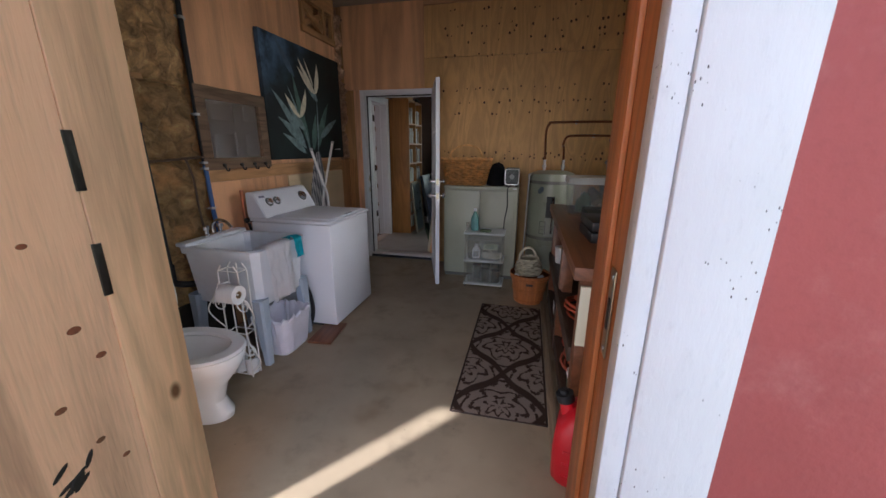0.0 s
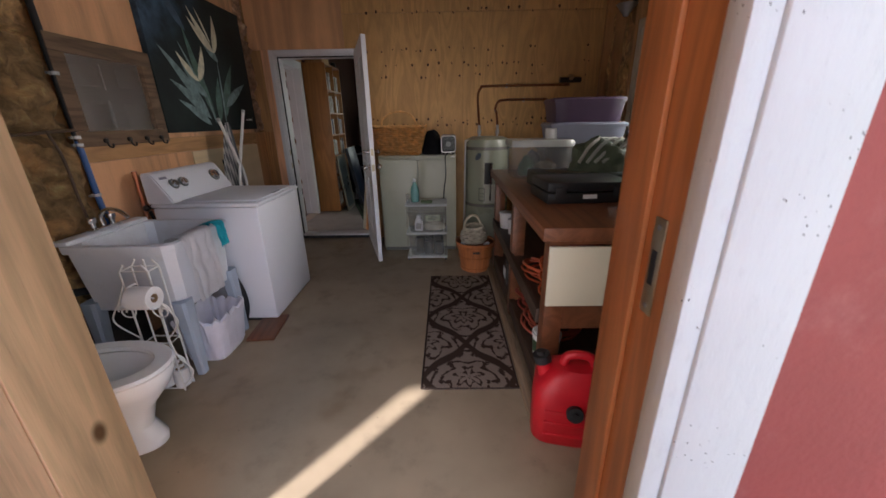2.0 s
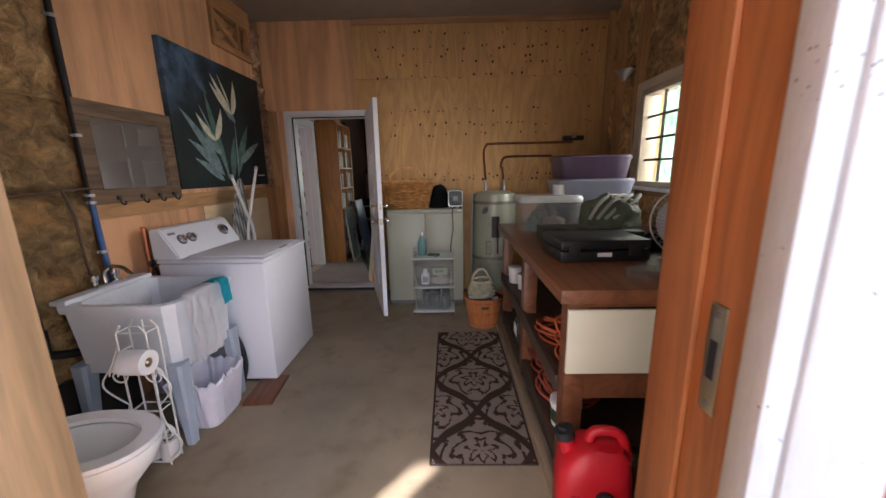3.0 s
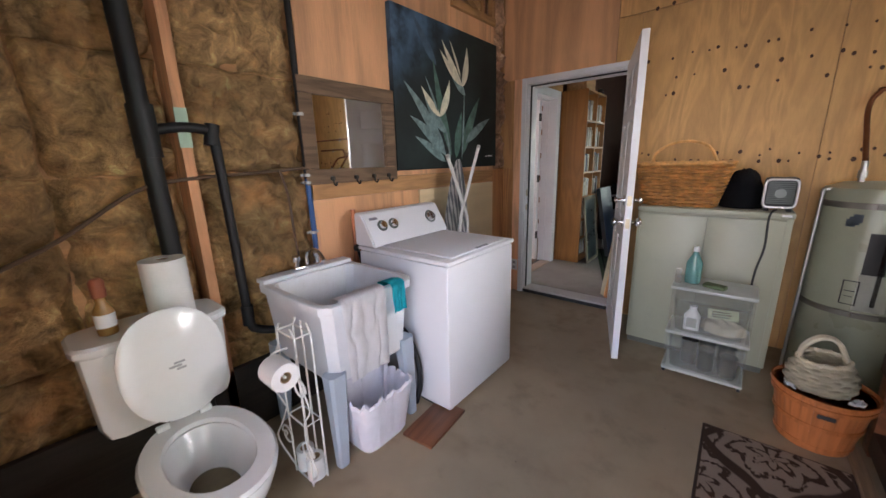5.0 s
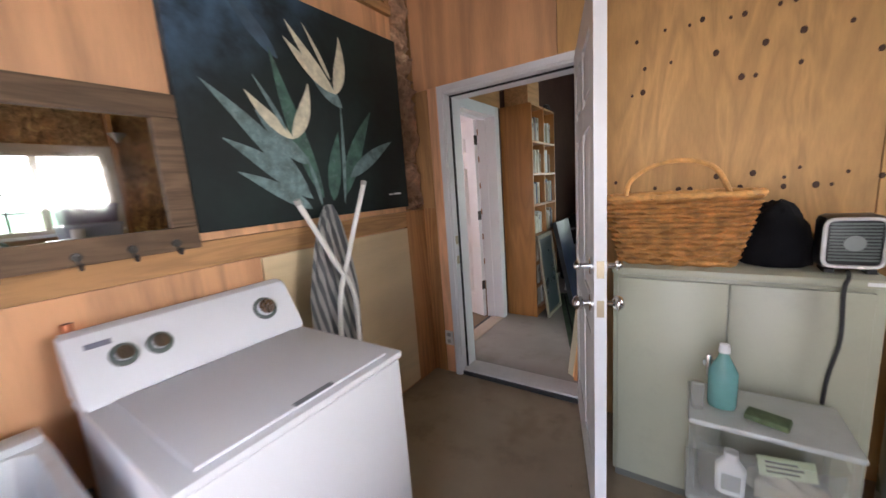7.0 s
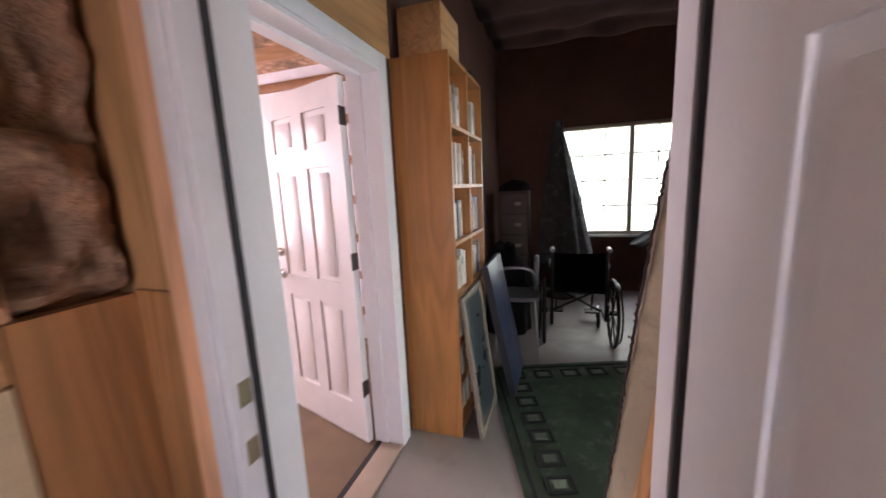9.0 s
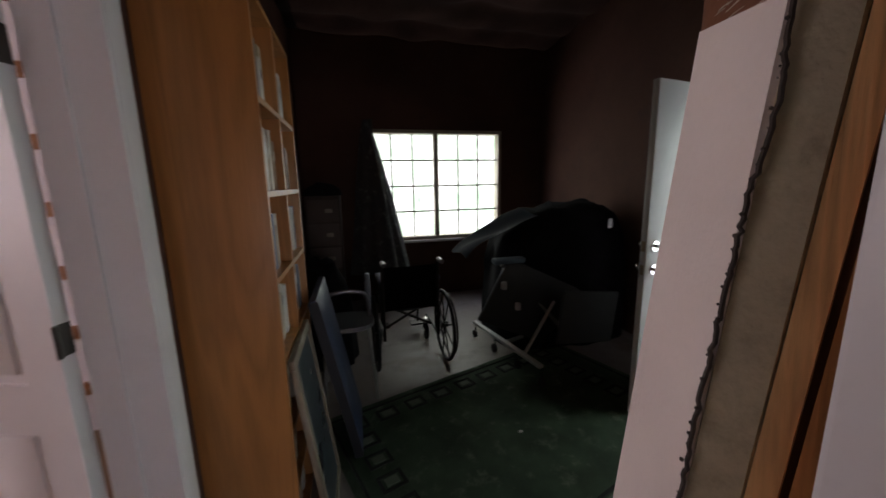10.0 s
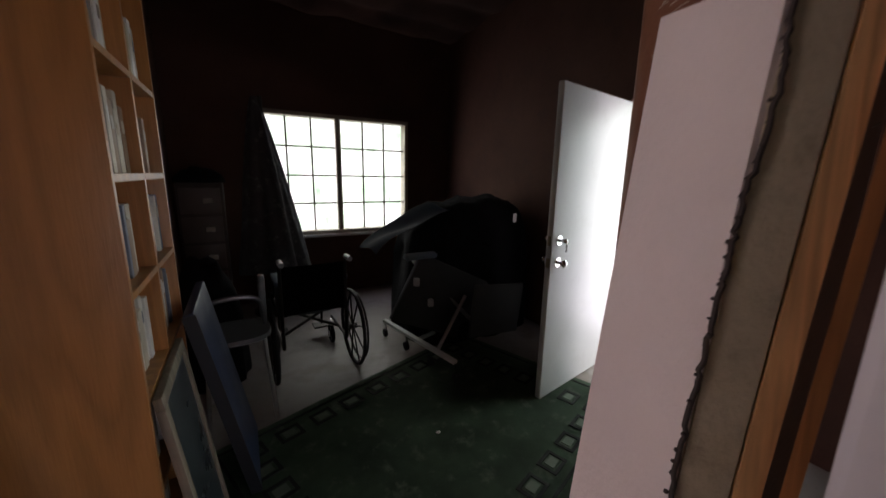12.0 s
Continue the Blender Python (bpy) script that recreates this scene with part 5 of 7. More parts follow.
def rim_ring(bm):
    pts = []
    for k in range(49):
        a = 2 * math.pi * k / 48
        ca, sa = math.cos(a), math.sin(a)
        q = (abs(ca) ** 7 + abs(sa) ** 7) ** (-1 / 7)
        pts.append((0.071 * ca * q, -0.043, 0.104 + 0.080 * sa * q))
    tube(bm, pts, 0.0065, 8)


made("rim", rim_ring, plain("silver_rim", (0.80, 0.80, 0.80), 0.25, 0.4), radio, "bright silver rim")
made("grille", lambda bm: [box(bm, -0.058, 0.058, -0.046, -0.041, 0.044 + i * 0.011, 0.050 + i * 0.011) for i in range(12)], FROST, radio, "dark slatted grille")
made("hub", lambda bm: cyl(bm, (0, -0.049, 0.104), (0, -0.044, 0.104), 0.026, seg=24), plain("grey_hub", (0.22, 0.24, 0.23), 0.5), radio)
for x in (-0.05, 0.05):
    made("foot", lambda bm: box(bm, x - 0.012, x + 0.012, -0.035, 0.05, 0.0, 0.014), RUBBER, radio)
cord = thing("power_cord", (0.22, 4.018, 1.02), "black power cord hanging down the cabinet front", "cable")
made("cord", lambda bm: tube(bm, smooth_line([(0.0, 0.09, 0.008), (-0.02, 0.0, 0.008), (-0.03, -0.008, -0.04), (-0.025, -0.006, -0.20), (-0.045, -0.008, -0.34), (-0.05, -0.006, -0.44)], 6), 0.006, 8), RUBBER, cord)

cart = thing("drawer_cart", (-0.005, 3.855, 0.0), "clear plastic drawer cart with white shelves and wheels", "drawer cart")
for z in (0.025, 0.275, 0.565):
    made("shelf", lambda bm: box(bm, -0.205, 0.205, -0.135, 0.135, z, z + 0.022, 0.009), PLASTIC_LID, cart, "cloudy white shelf")
for z in (0.05, 0.30):
    def drawer(bm, z=z):
        loft(bm, [(0, -0.004, 0.165, 0.115, z), (0, -0.004, 0.188, 0.128, z + 0.205), (0, -0.004, 0.184, 0.124, z + 0.205), (0, -0.004, 0.161, 0.111, z + 0.006)], 32, 9)
    made("drawer", drawer, CLEAR_PLASTIC, cart, "see-through plastic drawer")
for x in (-0.19, 0.19):
    for y in (-0.11, 0.11):
        made("post", lambda bm: cyl(bm, (x, y, 0.04), (x, y, 0.57), 0.009), CLEAR_PLASTIC, cart)
        made("wheel", lambda bm: cyl(bm, (x - 0.008, y, 0.0125), (x + 0.008, y, 0.0125), 0.0125), RUBBER, cart)
soap = thing("soap_bottle", (-0.115, 3.84, 0.588), "teal soap bottle with a white cap on the cart", "bottle")
made("body", lambda bm: loft(bm, [(0, 0, 0.038, 0.026, 0), (0, 0, 0.042, 0.03, 0.015), (0, 0, 0.042, 0.03, 0.13), (0, 0, 0.016, 0.014, 0.185), (0, 0, 0.013, 0.013, 0.20)], 20), BOTTLE_TEAL, soap)
made("cap", lambda bm: cyl(bm, (0, 0, 0.20), (0, 0, 0.228), 0.017, 0.014), PAPER, soap, "white cap")
jar = thing("glass_cup", (-0.185, 3.80, 0.588), "small clear cup on the cart", "cup")
made("cup", lambda bm: lathe(bm, [(0.018, 0), (0.02, 0.09), (0.018, 0.09), (0.016, 0.005)], seg=20), CLEAR_PLASTIC, jar)
sponge = thing("sponge", pose(0.0, 3.80, 0.588, 0, 0, -18), "dark green scouring sponge on the cart", "sponge")
made("foam", lambda bm: box(bm, -0.055, 0.055, -0.03, 0.03, 0.0, 0.022, 0.006), plain("green_sponge", (0.10, 0.14, 0.07), 0.9, 0, 0.3, 30, 150, 0.6), sponge)
det = thing("detergent_bottle", (-0.085, 3.79, 0.307), "white bottle with a label inside the drawer", "bottle")
made("body", lambda bm: loft(bm, [(0, 0, 0.04, 0.025, 0), (0, 0, 0.043, 0.028, 0.09), (0, 0, 0.02, 0.018, 0.125), (0, 0, 0.02, 0.018, 0.15)], 20, 3), PAPER, det)
made("label", lambda bm: box(bm, -0.026, 0.026, -0.0295, -0.0285, 0.02, 0.08), plain("grey_label", (0.35, 0.36, 0.34), 0.7), det)
note = thing("green_packet", pose(0.06, 3.83, 0.42, 62, 0, 12), "pale green printed packet tilted in the drawer", "packet")
made("packet", lambda bm: box(bm, -0.075, 0.075, -0.03, 0.03, -0.004, 0.004, 0.002), plain("pale_green_card", (0.46, 0.52, 0.34), 0.7), note)
made("print", lambda bm: [box(bm, -0.055, 0.03 + 0.012 * (i % 2), -0.018 + i * 0.014, -0.012 + i * 0.014, 0.004, 0.0048) for i in range(3)], INK, note)
rag = thing("rag_pile", (0.07, 3.85, 0.307), "heap of pale rags inside the drawer", "rags")
made("cloth", lambda bm: lump(bm, 0.10, 0.075, 0.095, 8.0, 0.25), plain("beige_rag", (0.46, 0.43, 0.34), 0.95, 0, 0.2), rag)
junk = thing("dark_tins", (0.03, 3.85, 0.062), "dark tins and bottles in the bottom drawer", "tins")
made("tins", lambda bm: [cyl(bm, (x, y, 0), (x, y, h), 0.045) for x, y, h in ((-0.11, 0, 0.15), (-0.02, -0.05, 0.13), (-0.02, 0.05, 0.16), (0.08, 0.03, 0.17), (0.09, -0.06, 0.12))], plain("dark_tin", (0.04, 0.045, 0.04), 0.35), junk)

wh = thing("water_heater", (0.64, 4.255, 0.0), "sage-green cylindrical water heater held by two steel straps", "water heater")
made("tank", lambda bm: lathe(bm, [(0.20, 0.0), (0.225, 0.02), (0.23, 0.05), (0.23, 1.13), (0.222, 1.16), (0.16, 1.185), (0.0, 1.19)], seg=44), HEATER, wh)
for z in (0.475, 1.06):
    made("strap", lambda bm: (lathe(bm, [(0.2315, z), (0.2335, z + 0.002), (0.2335, z + 0.030), (0.2315, z + 0.032)], seg=44), box(bm, -0.05, 0.05, -0.245, -0.228, z + 0.004, z + 0.028)), plain("strap_steel", (0.20, 0.19, 0.17), 0.45, 0.8, 0.2), wh, "dull steel strap")
ca_, sa_ = math.cos(radians(-96)), math.sin(radians(-96))


def on_tank(bm, deg, z0, z1, half, out):
    """A patch bent to the tank's side."""
    def f(u, v):
        a = radians(deg - half + 2 * half * u)
        return Vector((out * math.cos(a), out * math.sin(a), z0 + (z1 - z0) * v))
    sheet(bm, 8, 2, f, 0.002)


made("access_cover", lambda bm: on_tank(bm, -92, 0.72, 0.94, 10, 0.2335), plain("black_cover", (0.03, 0.03, 0.03), 0.4), wh, "dark access cover")
made("warning_label", lambda bm: on_tank(bm, -88, 0.52, 0.72, 15, 0.2325), plain("yellowed_label", (0.55, 0.56, 0.48), 0.5), wh, "pale printed label")
made("label_frame", lambda bm: [on_tank(bm, d, a, b, h, 0.236) for d, a, b, h in ((-108, 0.545, 0.55, 7), (-108, 0.675, 0.68, 7), (-115, 0.545, 0.68, 0.7), (-101, 0.545, 0.68, 0.7), (-108, 0.62, 0.625, 5), (-108, 0.59, 0.594, 4))], INK, wh, "framed print")
made("logo", lambda bm: [on_tank(bm, -122 + i * 3.0, 0.965 + 0.012 * i, 1.005 + 0.014 * i, 5.0 - 0.4 * abs(i - 1), 0.2345 + 0.0006 * i) for i in range(3)], plain("blue_grey_mark", (0.10, 0.13, 0.16), 0.5), wh, "dark slanted mark")
made("access_edge", lambda bm: on_tank(bm, -86, 0.55, 0.93, 2.2, 0.2355), CHROME, wh, "shiny metal strip")
for x in (-0.09, 0.10):
    made("riser", lambda bm: (cyl(bm, (x, 0.0, 1.17), (x, 0.0, 1.30), 0.014), cyl(bm, (x, 0, 1.21), (x, 0, 1.25), 0.02)), STEEL, wh, "steel flexible riser")
relief = thing("relief_pipe", (0.385, 4.16, 0.0), "thin pale discharge pipe standing beside the heater", "pipe")
made("pipe", lambda bm: tube(bm, [(0, 0, 0.0), (0.01, 0, 0.6), (0.018, 0, 1.12)], 0.009, 10), STEEL, relief)
made("elbow", lambda bm: tube(bm, smooth_line([(0.018, 0, 1.12), (0.02, 0.0, 1.15), (0.05, 0.02, 1.155)]), 0.011, 10), STEEL, relief)
for z0, x0, x1, drop in ((1.69, 0.55, 1.52, 1.30), (1.55, 0.74, 1.30, 1.30)):
    cp = thing("copper_pipe", (0, 4.505, 0), "tarnished copper water pipe bent along the plywood", "pipe", "heater pipes")
    made("run", lambda bm: tube(bm, smooth_line([(x0 + 0.0, -0.24, drop), (x0, -0.14, drop + 0.12), (x0, -0.02, z0 - 0.10), (x0 + 0.03, -0.005, z0 - 0.02), (x0 + 0.12, 0, z0), (x1 - 0.1, 0, z0), (x1, -0.02, z0 - 0.0)], 6), 0.0125, 10), COPPER, cp)
    made("clip", lambda bm: box(bm, x0 + 0.3, x0 + 0.32, 0.0, 0.024, z0 - 0.02, z0 + 0.02), STEEL, cp)
valve = thing("gate_valve", (1.50, 4.44, 1.73), "dark valve with a bright handle in the corner", "valve")
made("body", lambda bm: (cyl(bm, (-0.10, 0, 0), (0.12, 0, 0), 0.026), cyl(bm, (0, 0, 0), (0, -0.05, 0.02), 0.018)), DARK_METAL, valve)
made("handle", lambda bm: cyl(bm, (0.0, -0.055, 0.02), (0.0, -0.065, 0.024), 0.03), CHROME, valve)

lb = thing("laundry_basket", (0.465, 3.515, 0.0), "reddish slatted wooden basket holding cloths", "basket")
for i in range(26):
    a = 2 * math.pi * i / 26
    made("slat", lambda bm: loft(bm, [(0, 0, 0.016, 0.003, 0.0), (0, 0, 0.020, 0.003, 0.27)], 8, 6), WICKER_RED, lb).matrix_local = pose(0.128 * math.cos(a), 0.128 * math.sin(a), 0.004, 0, 0, math.degrees(a) + 90) @ pose(0, 0, 0, 9, 0, 0)
for r, z in ((0.134, 0.02), (0.152, 0.13), (0.172, 0.235), (0.177, 0.268)):
    made("hoop", lambda bm: lathe(bm, [(r + 0.002, z), (r + 0.007, z + 0.002), (r + 0.007, z + 0.018), (r + 0.002, z + 0.02), (r - 0.004, z + 0.01), (r + 0.002, z)], seg=36), WICKER_RED, lb)
made("bottom", lambda bm: cyl(bm, (0, 0, 0.004), (0, 0, 0.014), 0.128, seg=30), WICKER_RED, lb)
made("grip_hole", lambda bm: box(bm, -0.03, 0.03, -0.178, -0.172, 0.205, 0.225, 0.003), INK, lb)
cl = thing("crumpled_cloths", (0.465, 3.515, 0.09), "white and brown cloths heaped in the basket", "cloths")
made("brown_cloth", lambda bm: lump(bm, 0.135, 0.135, 0.15, 2.0, 0.15), plain("brown_cloth", (0.22, 0.11, 0.07), 0.95, 0, 0.25), cl)
for x, y, z, r in ((0.085, -0.07, 0.13, 35), (-0.10, -0.05, 0.13, -40), (0.03, 0.10, 0.12, 10)):
    c_ = made("white_cloth", lambda bm: lump(bm, 0.055, 0.028, 0.07, x * 40, 0.3, 20, 8), TOWEL, cl)
    c_.matrix_local = pose(x, y, z, 20, r, r * 2)
woven("cream_basket", pose(0.455, 3.53, 0.225, 5, -4, 10), "small cream woven basket sitting in the larger basket", 9, WICKER_WHITE, [(0, 0, 0.085, 0.075, 0.0), (0, 0, 0.125, 0.11, 0.08), (0, 0, 0.118, 0.103, 0.14), (0, 0, 0.085, 0.075, 0.195)], 2,
      [(-0.082, 0, 0.18), (-0.075, 0, 0.25), (-0.02, 0, 0.305), (0.04, 0, 0.285), (0.082, 0, 0.18)], 0.010)


# runner rug
def rug_paint():
    g = Graph("brown_damask_weave")
    x, y, z = g.xyz()
    u = g.math("DIVIDE", x, 0.52)
    v = g.math("DIVIDE", g.math("ADD", y, 0.325), 0.64)
    wob = g.math("MULTIPLY", g.math("SINE", g.math("MULTIPLY", u, 4 * math.pi)), 0.035)

    def near(w):
        return g.math("ABSOLUTE", g.math("SUBTRACT", g.math("FRACT", g.math("ADD", w, 0.5)), 0.5))
    line = g.math("MINIMUM", near(g.math("ADD", g.math("ADD", v, u), wob)), near(g.math("SUBTRACT", g.math("SUBTRACT", v, u), wob)))
    band = g.math("SUBTRACT", 1.0, g.step(line, 0.045, 0.07))
    curl = g.noise(22, 2, 0.4, None, 2.5)

    def medallion(p, q):
        q = g.math("MULTIPLY", q, 1.2)
        r = g.math("SQRT", g.math("ADD", g.math("MULTIPLY", p, p), g.math("MULTIPLY", q, q)))
        th = g.math("ARCTAN2", q, g.math("ABSOLUTE", p))
        pet = g.math("SINE", g.math("ADD", g.math("MULTIPLY", th, 6.0), g.math("MULTIPLY", r, 18.0)))
        rings = g.math("SINE", g.math("ADD", g.math("MULTIPLY", r, 42.0), g.math("MULTIPLY", pet, 1.9)))
        return r, g.step(g.math("ADD", rings, g.math("MULTIPLY", g.math("SUBTRACT", curl, 0.5), 3.0)), -0.75, -0.45)
    q1 = g.math("SUBTRACT", g.math("FRACT", v), 0.5)
    q2 = g.math("SUBTRACT", g.math("FRACT", g.math("ADD", v, 0.5)), 0.5)
    r1, m1 = medallion(u, q1)
    r2, m2 = medallion(g.math("SUBTRACT", g.math("ABSOLUTE", u), 0.5), q2)
    side = g.math("LESS_THAN", r2, r1)
    leaf = g.math("ADD", g.math("MULTIPLY", m1, g.math("SUBTRACT", 1.0, side)), g.math("MULTIPLY", m2, side))
    fac = g.math("MULTIPLY", leaf, g.math("SUBTRACT", 1.0, band))
    edge = g.math("MULTIPLY", g.step(g.math("ABSOLUTE", x), 0.251, 0.253), 1.0)
    fac = g.math("MULTIPLY", fac, g.math("SUBTRACT", 1.0, edge))
    weave = g.noise(320, 2)
    worn = g.noise(5, 4)
    col = g.mix(fac, (0.085, 0.048, 0.032), g.mix(worn, (0.40, 0.30, 0.23), (0.56, 0.45, 0.36)))
    col = g.mix(g.math("MULTIPLY", g.step(weave, 0.5, 0.8), 0.3), col, (0.09, 0.06, 0.05))
    return g.finish(col, 0.95, 0, g.math("ADD", weave, g.math("MULTIPLY", fac, 0.6)), 0.5, 0.003)


rug = thing("runner_rug", (0.312, 2.575, 0.0), "narrow brown and beige damask runner rug on the concrete", "rug")
made("carpet", lambda bm: sheet(bm, 24, 60, lambda u, v: Vector(((u - 0.5) * 0.516, (v - 0.5) * 1.46, 0.009 + lumpy(u * 2, v * 5, 0, 2, 0.002))), -0.007), rug_paint(), rug)
made("binding", lambda bm: tube(bm, [(-0.26, -0.732, 0.006), (0.26, -0.732, 0.006), (0.26, 0.732, 0.006), (-0.26, 0.732, 0.006), (-0.26, -0.732, 0.006)], 0.005, 6), plain("dark_binding", (0.05, 0.03, 0.022), 0.9), rug, "dark bound edge")

# ---------------------------------------------------------------- workbench and what is on it
# darker than the benchtop: the shade below it is put into this colour
SHELF_WOOD = timber("shaded_shelf_wood", (0.06, 0.035, 0.022), "y")
bench = thing("workbench", (0.0, 0.0, 0.0), "oiled wooden workbench with open shelves below", "workbench")
boxes("benchtop", [(0.605, 1.84, 1.73, 3.62, 0.865, 0.925)], BENCH_WOOD, bench, "", 0.006)
boxes("end_apron", [(0.64, 1.62, 1.752, 1.79, 0.845, 0.864)], BENCH_WOOD, bench)
for x in (0.645, 1.74):
    for y in (1.76, 2.62, 3.50):
        boxes("leg", [(x, x + 0.085, y, y + 0.085, 0.0, 0.864)], BENCH_WOOD, bench, "", 0.004)
boxes("cream_panel", [(0.64, 1.16, 1.735, 1.752, 0.555, 0.838)], CREAM, bench, "cream melamine side panel", 0.002)
boxes("lower_rail", [(0.655, 1.62, 1.765, 1.80, 0.42, 0.55)], BENCH_WOOD, bench)
boxes("shelf", [(0.65, 1.62, 1.85, 3.58, 0.44, 0.462)], SHELF_WOOD, bench)
boxes("front_rail", [(0.632, 0.66, 1.85, 3.58, 0.40, 0.48)], SHELF_WOOD, bench, "", 0.003)
boxes("floor_rail", [(0.645, 0.685, 1.85, 3.58, 0.03, 0.13)], SHELF_WOOD, bench, "", 0.003)
boxes("bottom_shelf", [(0.686, 1.62, 1.85, 3.58, 0.10, 0.12)], SHELF_WOOD, bench)
boxes("back_panel", [(1.80, 1.82, 1.85, 3.58, 0.13, 0.86)], timber("dark_back_panel", (0.08, 0.045, 0.03), "y"), bench)
floor_strip = thing("wood_strip", (0.59, 2.55, 0.0), "low wooden strip lying along the bench foot", "board")
boxes("strip", [(-0.012, 0.03, -0.95, 0.95, 0.0, 0.035)], timber("grey_strip", (0.30, 0.21, 0.13), "y"), floor_strip, "", 0.003)


def coil(name, m, r, turns, h, label, material=ORANGE_CORD, thick=0.007, seed=1):
    ob = thing(name, m, label, "extension cord", "coiled cords")
    rnd = random.Random(seed)
    pts = []
    n = turns * 18
    ph = [rnd.uniform(0, 6) for _ in range(4)]
    for i in range(n):
        a = 2 * math.pi * i / 18
        rr = r * (1 + 0.16 * math.sin(a * 0.31 + ph[0]) + 0.08 * math.sin(a * 1.13 + ph[1]))
        pts.append((rr * math.cos(a), rr * 0.95 * math.sin(a), thick + h * (0.5 + 0.5 * math.sin(a * 0.17 + ph[2])) * (0.6 + 0.4 * math.sin(a + ph[3]))))
    lo = min(p[2] for p in pts)
    made("cord", lambda bm: tube(bm, [(x, y, z - lo + thick) for x, y, z in pts], thick, 6), material, ob)
    return ob


coil("extension_cord", (0.85, 2.28, 0.463), 0.17, 7, 0.14, "dull orange extension cord in a loose coil", plain("dusty_orange_cord", (0.42, 0.08, 0.03), 0.6), seed=3)
coil("extension_cord", (0.84, 2.05, 0.463), 0.13, 6, 0.18, "bright orange extension cord in a loose coil", seed=5)
coil("extension_cord", (0.86, 2.55, 0.121), 0.15, 7, 0.10, "dull red extension cord on the bottom shelf", plain("dull_red_cord", (0.36, 0.06, 0.04), 0.5), seed=8)
coil("extension_cord", (0.84, 2.25, 0.121), 0.15, 6, 0.12, "dull red extension cord on the bottom shelf", plain("brick_red_cord", (0.42, 0.09, 0.05), 0.5), seed=9)
red_can = thing("red_box", (1.0, 2.15, 0.463), "dusty dark red box behind the cords", "box")
boxes("box", [(-0.02, 0.25, -0.2, 0.6, 0.0, 0.22)], plain("dark_red_card", (0.22, 0.035, 0.03), 0.6), red_can, "", 0.01)


def tub(name, m, r, h, label, body, band=None):
    ob = thing(name, m, label, "tub")
    made("body", lambda bm: lathe(bm, [(r * 0.86, 0), (r * 0.88, 0.006), (r, h - 0.02), (r * 1.04, h - 0.018), (r * 1.04, h), (r * 0.95, h), (r * 0.84, 0.01)], seg=28), body, ob)
    if band:
        made("label", lambda bm: lathe(bm, [(r * 0.915 + 0.002, h * 0.25), (r * 0.975 + 0.002, h * 0.75)], seg=28), band, ob, "dark green printed label")
        made("print", lambda bm: [box(bm, -0.03, 0.02 + 0.012 * (i % 2), -r * 0.99 - 0.004, -r * 0.93, h * 0.35 + i * 0.016, h * 0.35 + i * 0.016 + 0.007) for i in range(3)], PAPER, ob)
    made("lid", lambda bm: lathe(bm, [(r * 0.94, h - 0.006), (r * 0.9, h + 0.004), (0.0, h + 0.004)], seg=28), body, ob)
    return ob


tub("plastic_tub", (0.735, 1.975, 0.121), 0.075, 0.145, "white tub with a dark green label on the bottom shelf", PAPER, plain("dark_green_label", (0.03, 0.07, 0.03), 0.5))
for x, y, z, r, h in ((0.72, 3.32, 0.463, 0.062, 0.135), (0.76, 3.14, 0.463, 0.060, 0.12), (0.78, 3.42, 0.463, 0.05, 0.10)):
    tub("plastic_tub", (x, y, z), r, h, "white plastic food tub on the bench shelf", PAPER)
jug = thing("plastic_jug", (0.72, 2.93, 0.121), "cloudy clear plastic jug on the bottom shelf", "jug")
made("body", lambda bm: loft(bm, [(0, 0, 0.06, 0.075, 0), (0, 0, 0.066, 0.08, 0.02), (0, 0, 0.066, 0.08, 0.16), (0, 0, 0.03, 0.03, 0.24), (0, 0, 0.022, 0.022, 0.28)], 24, 4), CLEAR_PLASTIC, jug)
made("label", lambda bm: box(bm, -0.068, -0.066, -0.05, 0.05, 0.05, 0.13), PAPER, jug)
for x, y in ((0.83, 3.02), (0.88, 2.80)):
    dk = thing("dark_can", (x, y, 0.121), "dark paint can on the bottom shelf", "can")
    made("body", lambda bm: lathe(bm, [(0.07, 0), (0.075, 0.005), (0.075, 0.17), (0.078, 0.175), (0.07, 0.18), (0.0, 0.176)], seg=26), DARK_METAL, dk)

# fuel can and folded table by the entry
gas = thing("fuel_can", pose(0.715, 1.585, 0.0, 0, 0, -12), "red plastic fuel can with black caps on the floor", "fuel can")


def can_body(bm):
    loft(bm, [(0, 0, 0.125, 0.10, 0.0), (0, 0, 0.138, 0.112, 0.02), (0, 0, 0.140, 0.114, 0.16), (0.0, 0, 0.132, 0.108, 0.27), (0.02, 0, 0.105, 0.09, 0.335), (0.03, 0, 0.07, 0.06, 0.36)], 32, 4.5)


made("body", can_body, RED_PLASTIC, gas)
made("rib", lambda bm: [box(bm, -0.09, 0.09, -0.118, -0.108, 0.06 + i * 0.06, 0.075 + i * 0.06, 0.004) for i in range(3)], RED_PLASTIC, gas)
made("carry_handle", lambda bm: tube(bm, smooth_line([(-0.02, 0.0, 0.34), (0.0, 0, 0.40), (0.09, 0, 0.40), (0.125, 0, 0.30)], 6), 0.020, 12), RED_PLASTIC, gas)
made("filler_neck", lambda bm: cyl(bm, (-0.085, 0.0, 0.29), (-0.105, 0, 0.36), 0.034, 0.03), RED_PLASTIC, gas)
made("filler_cap", lambda bm: (cyl(bm, (-0.105, 0, 0.36), (-0.115, 0, 0.395), 0.037, seg=22), cyl(bm, (-0.115, 0, 0.395), (-0.119, 0, 0.41), 0.018)), RUBBER, gas, "black screw cap")
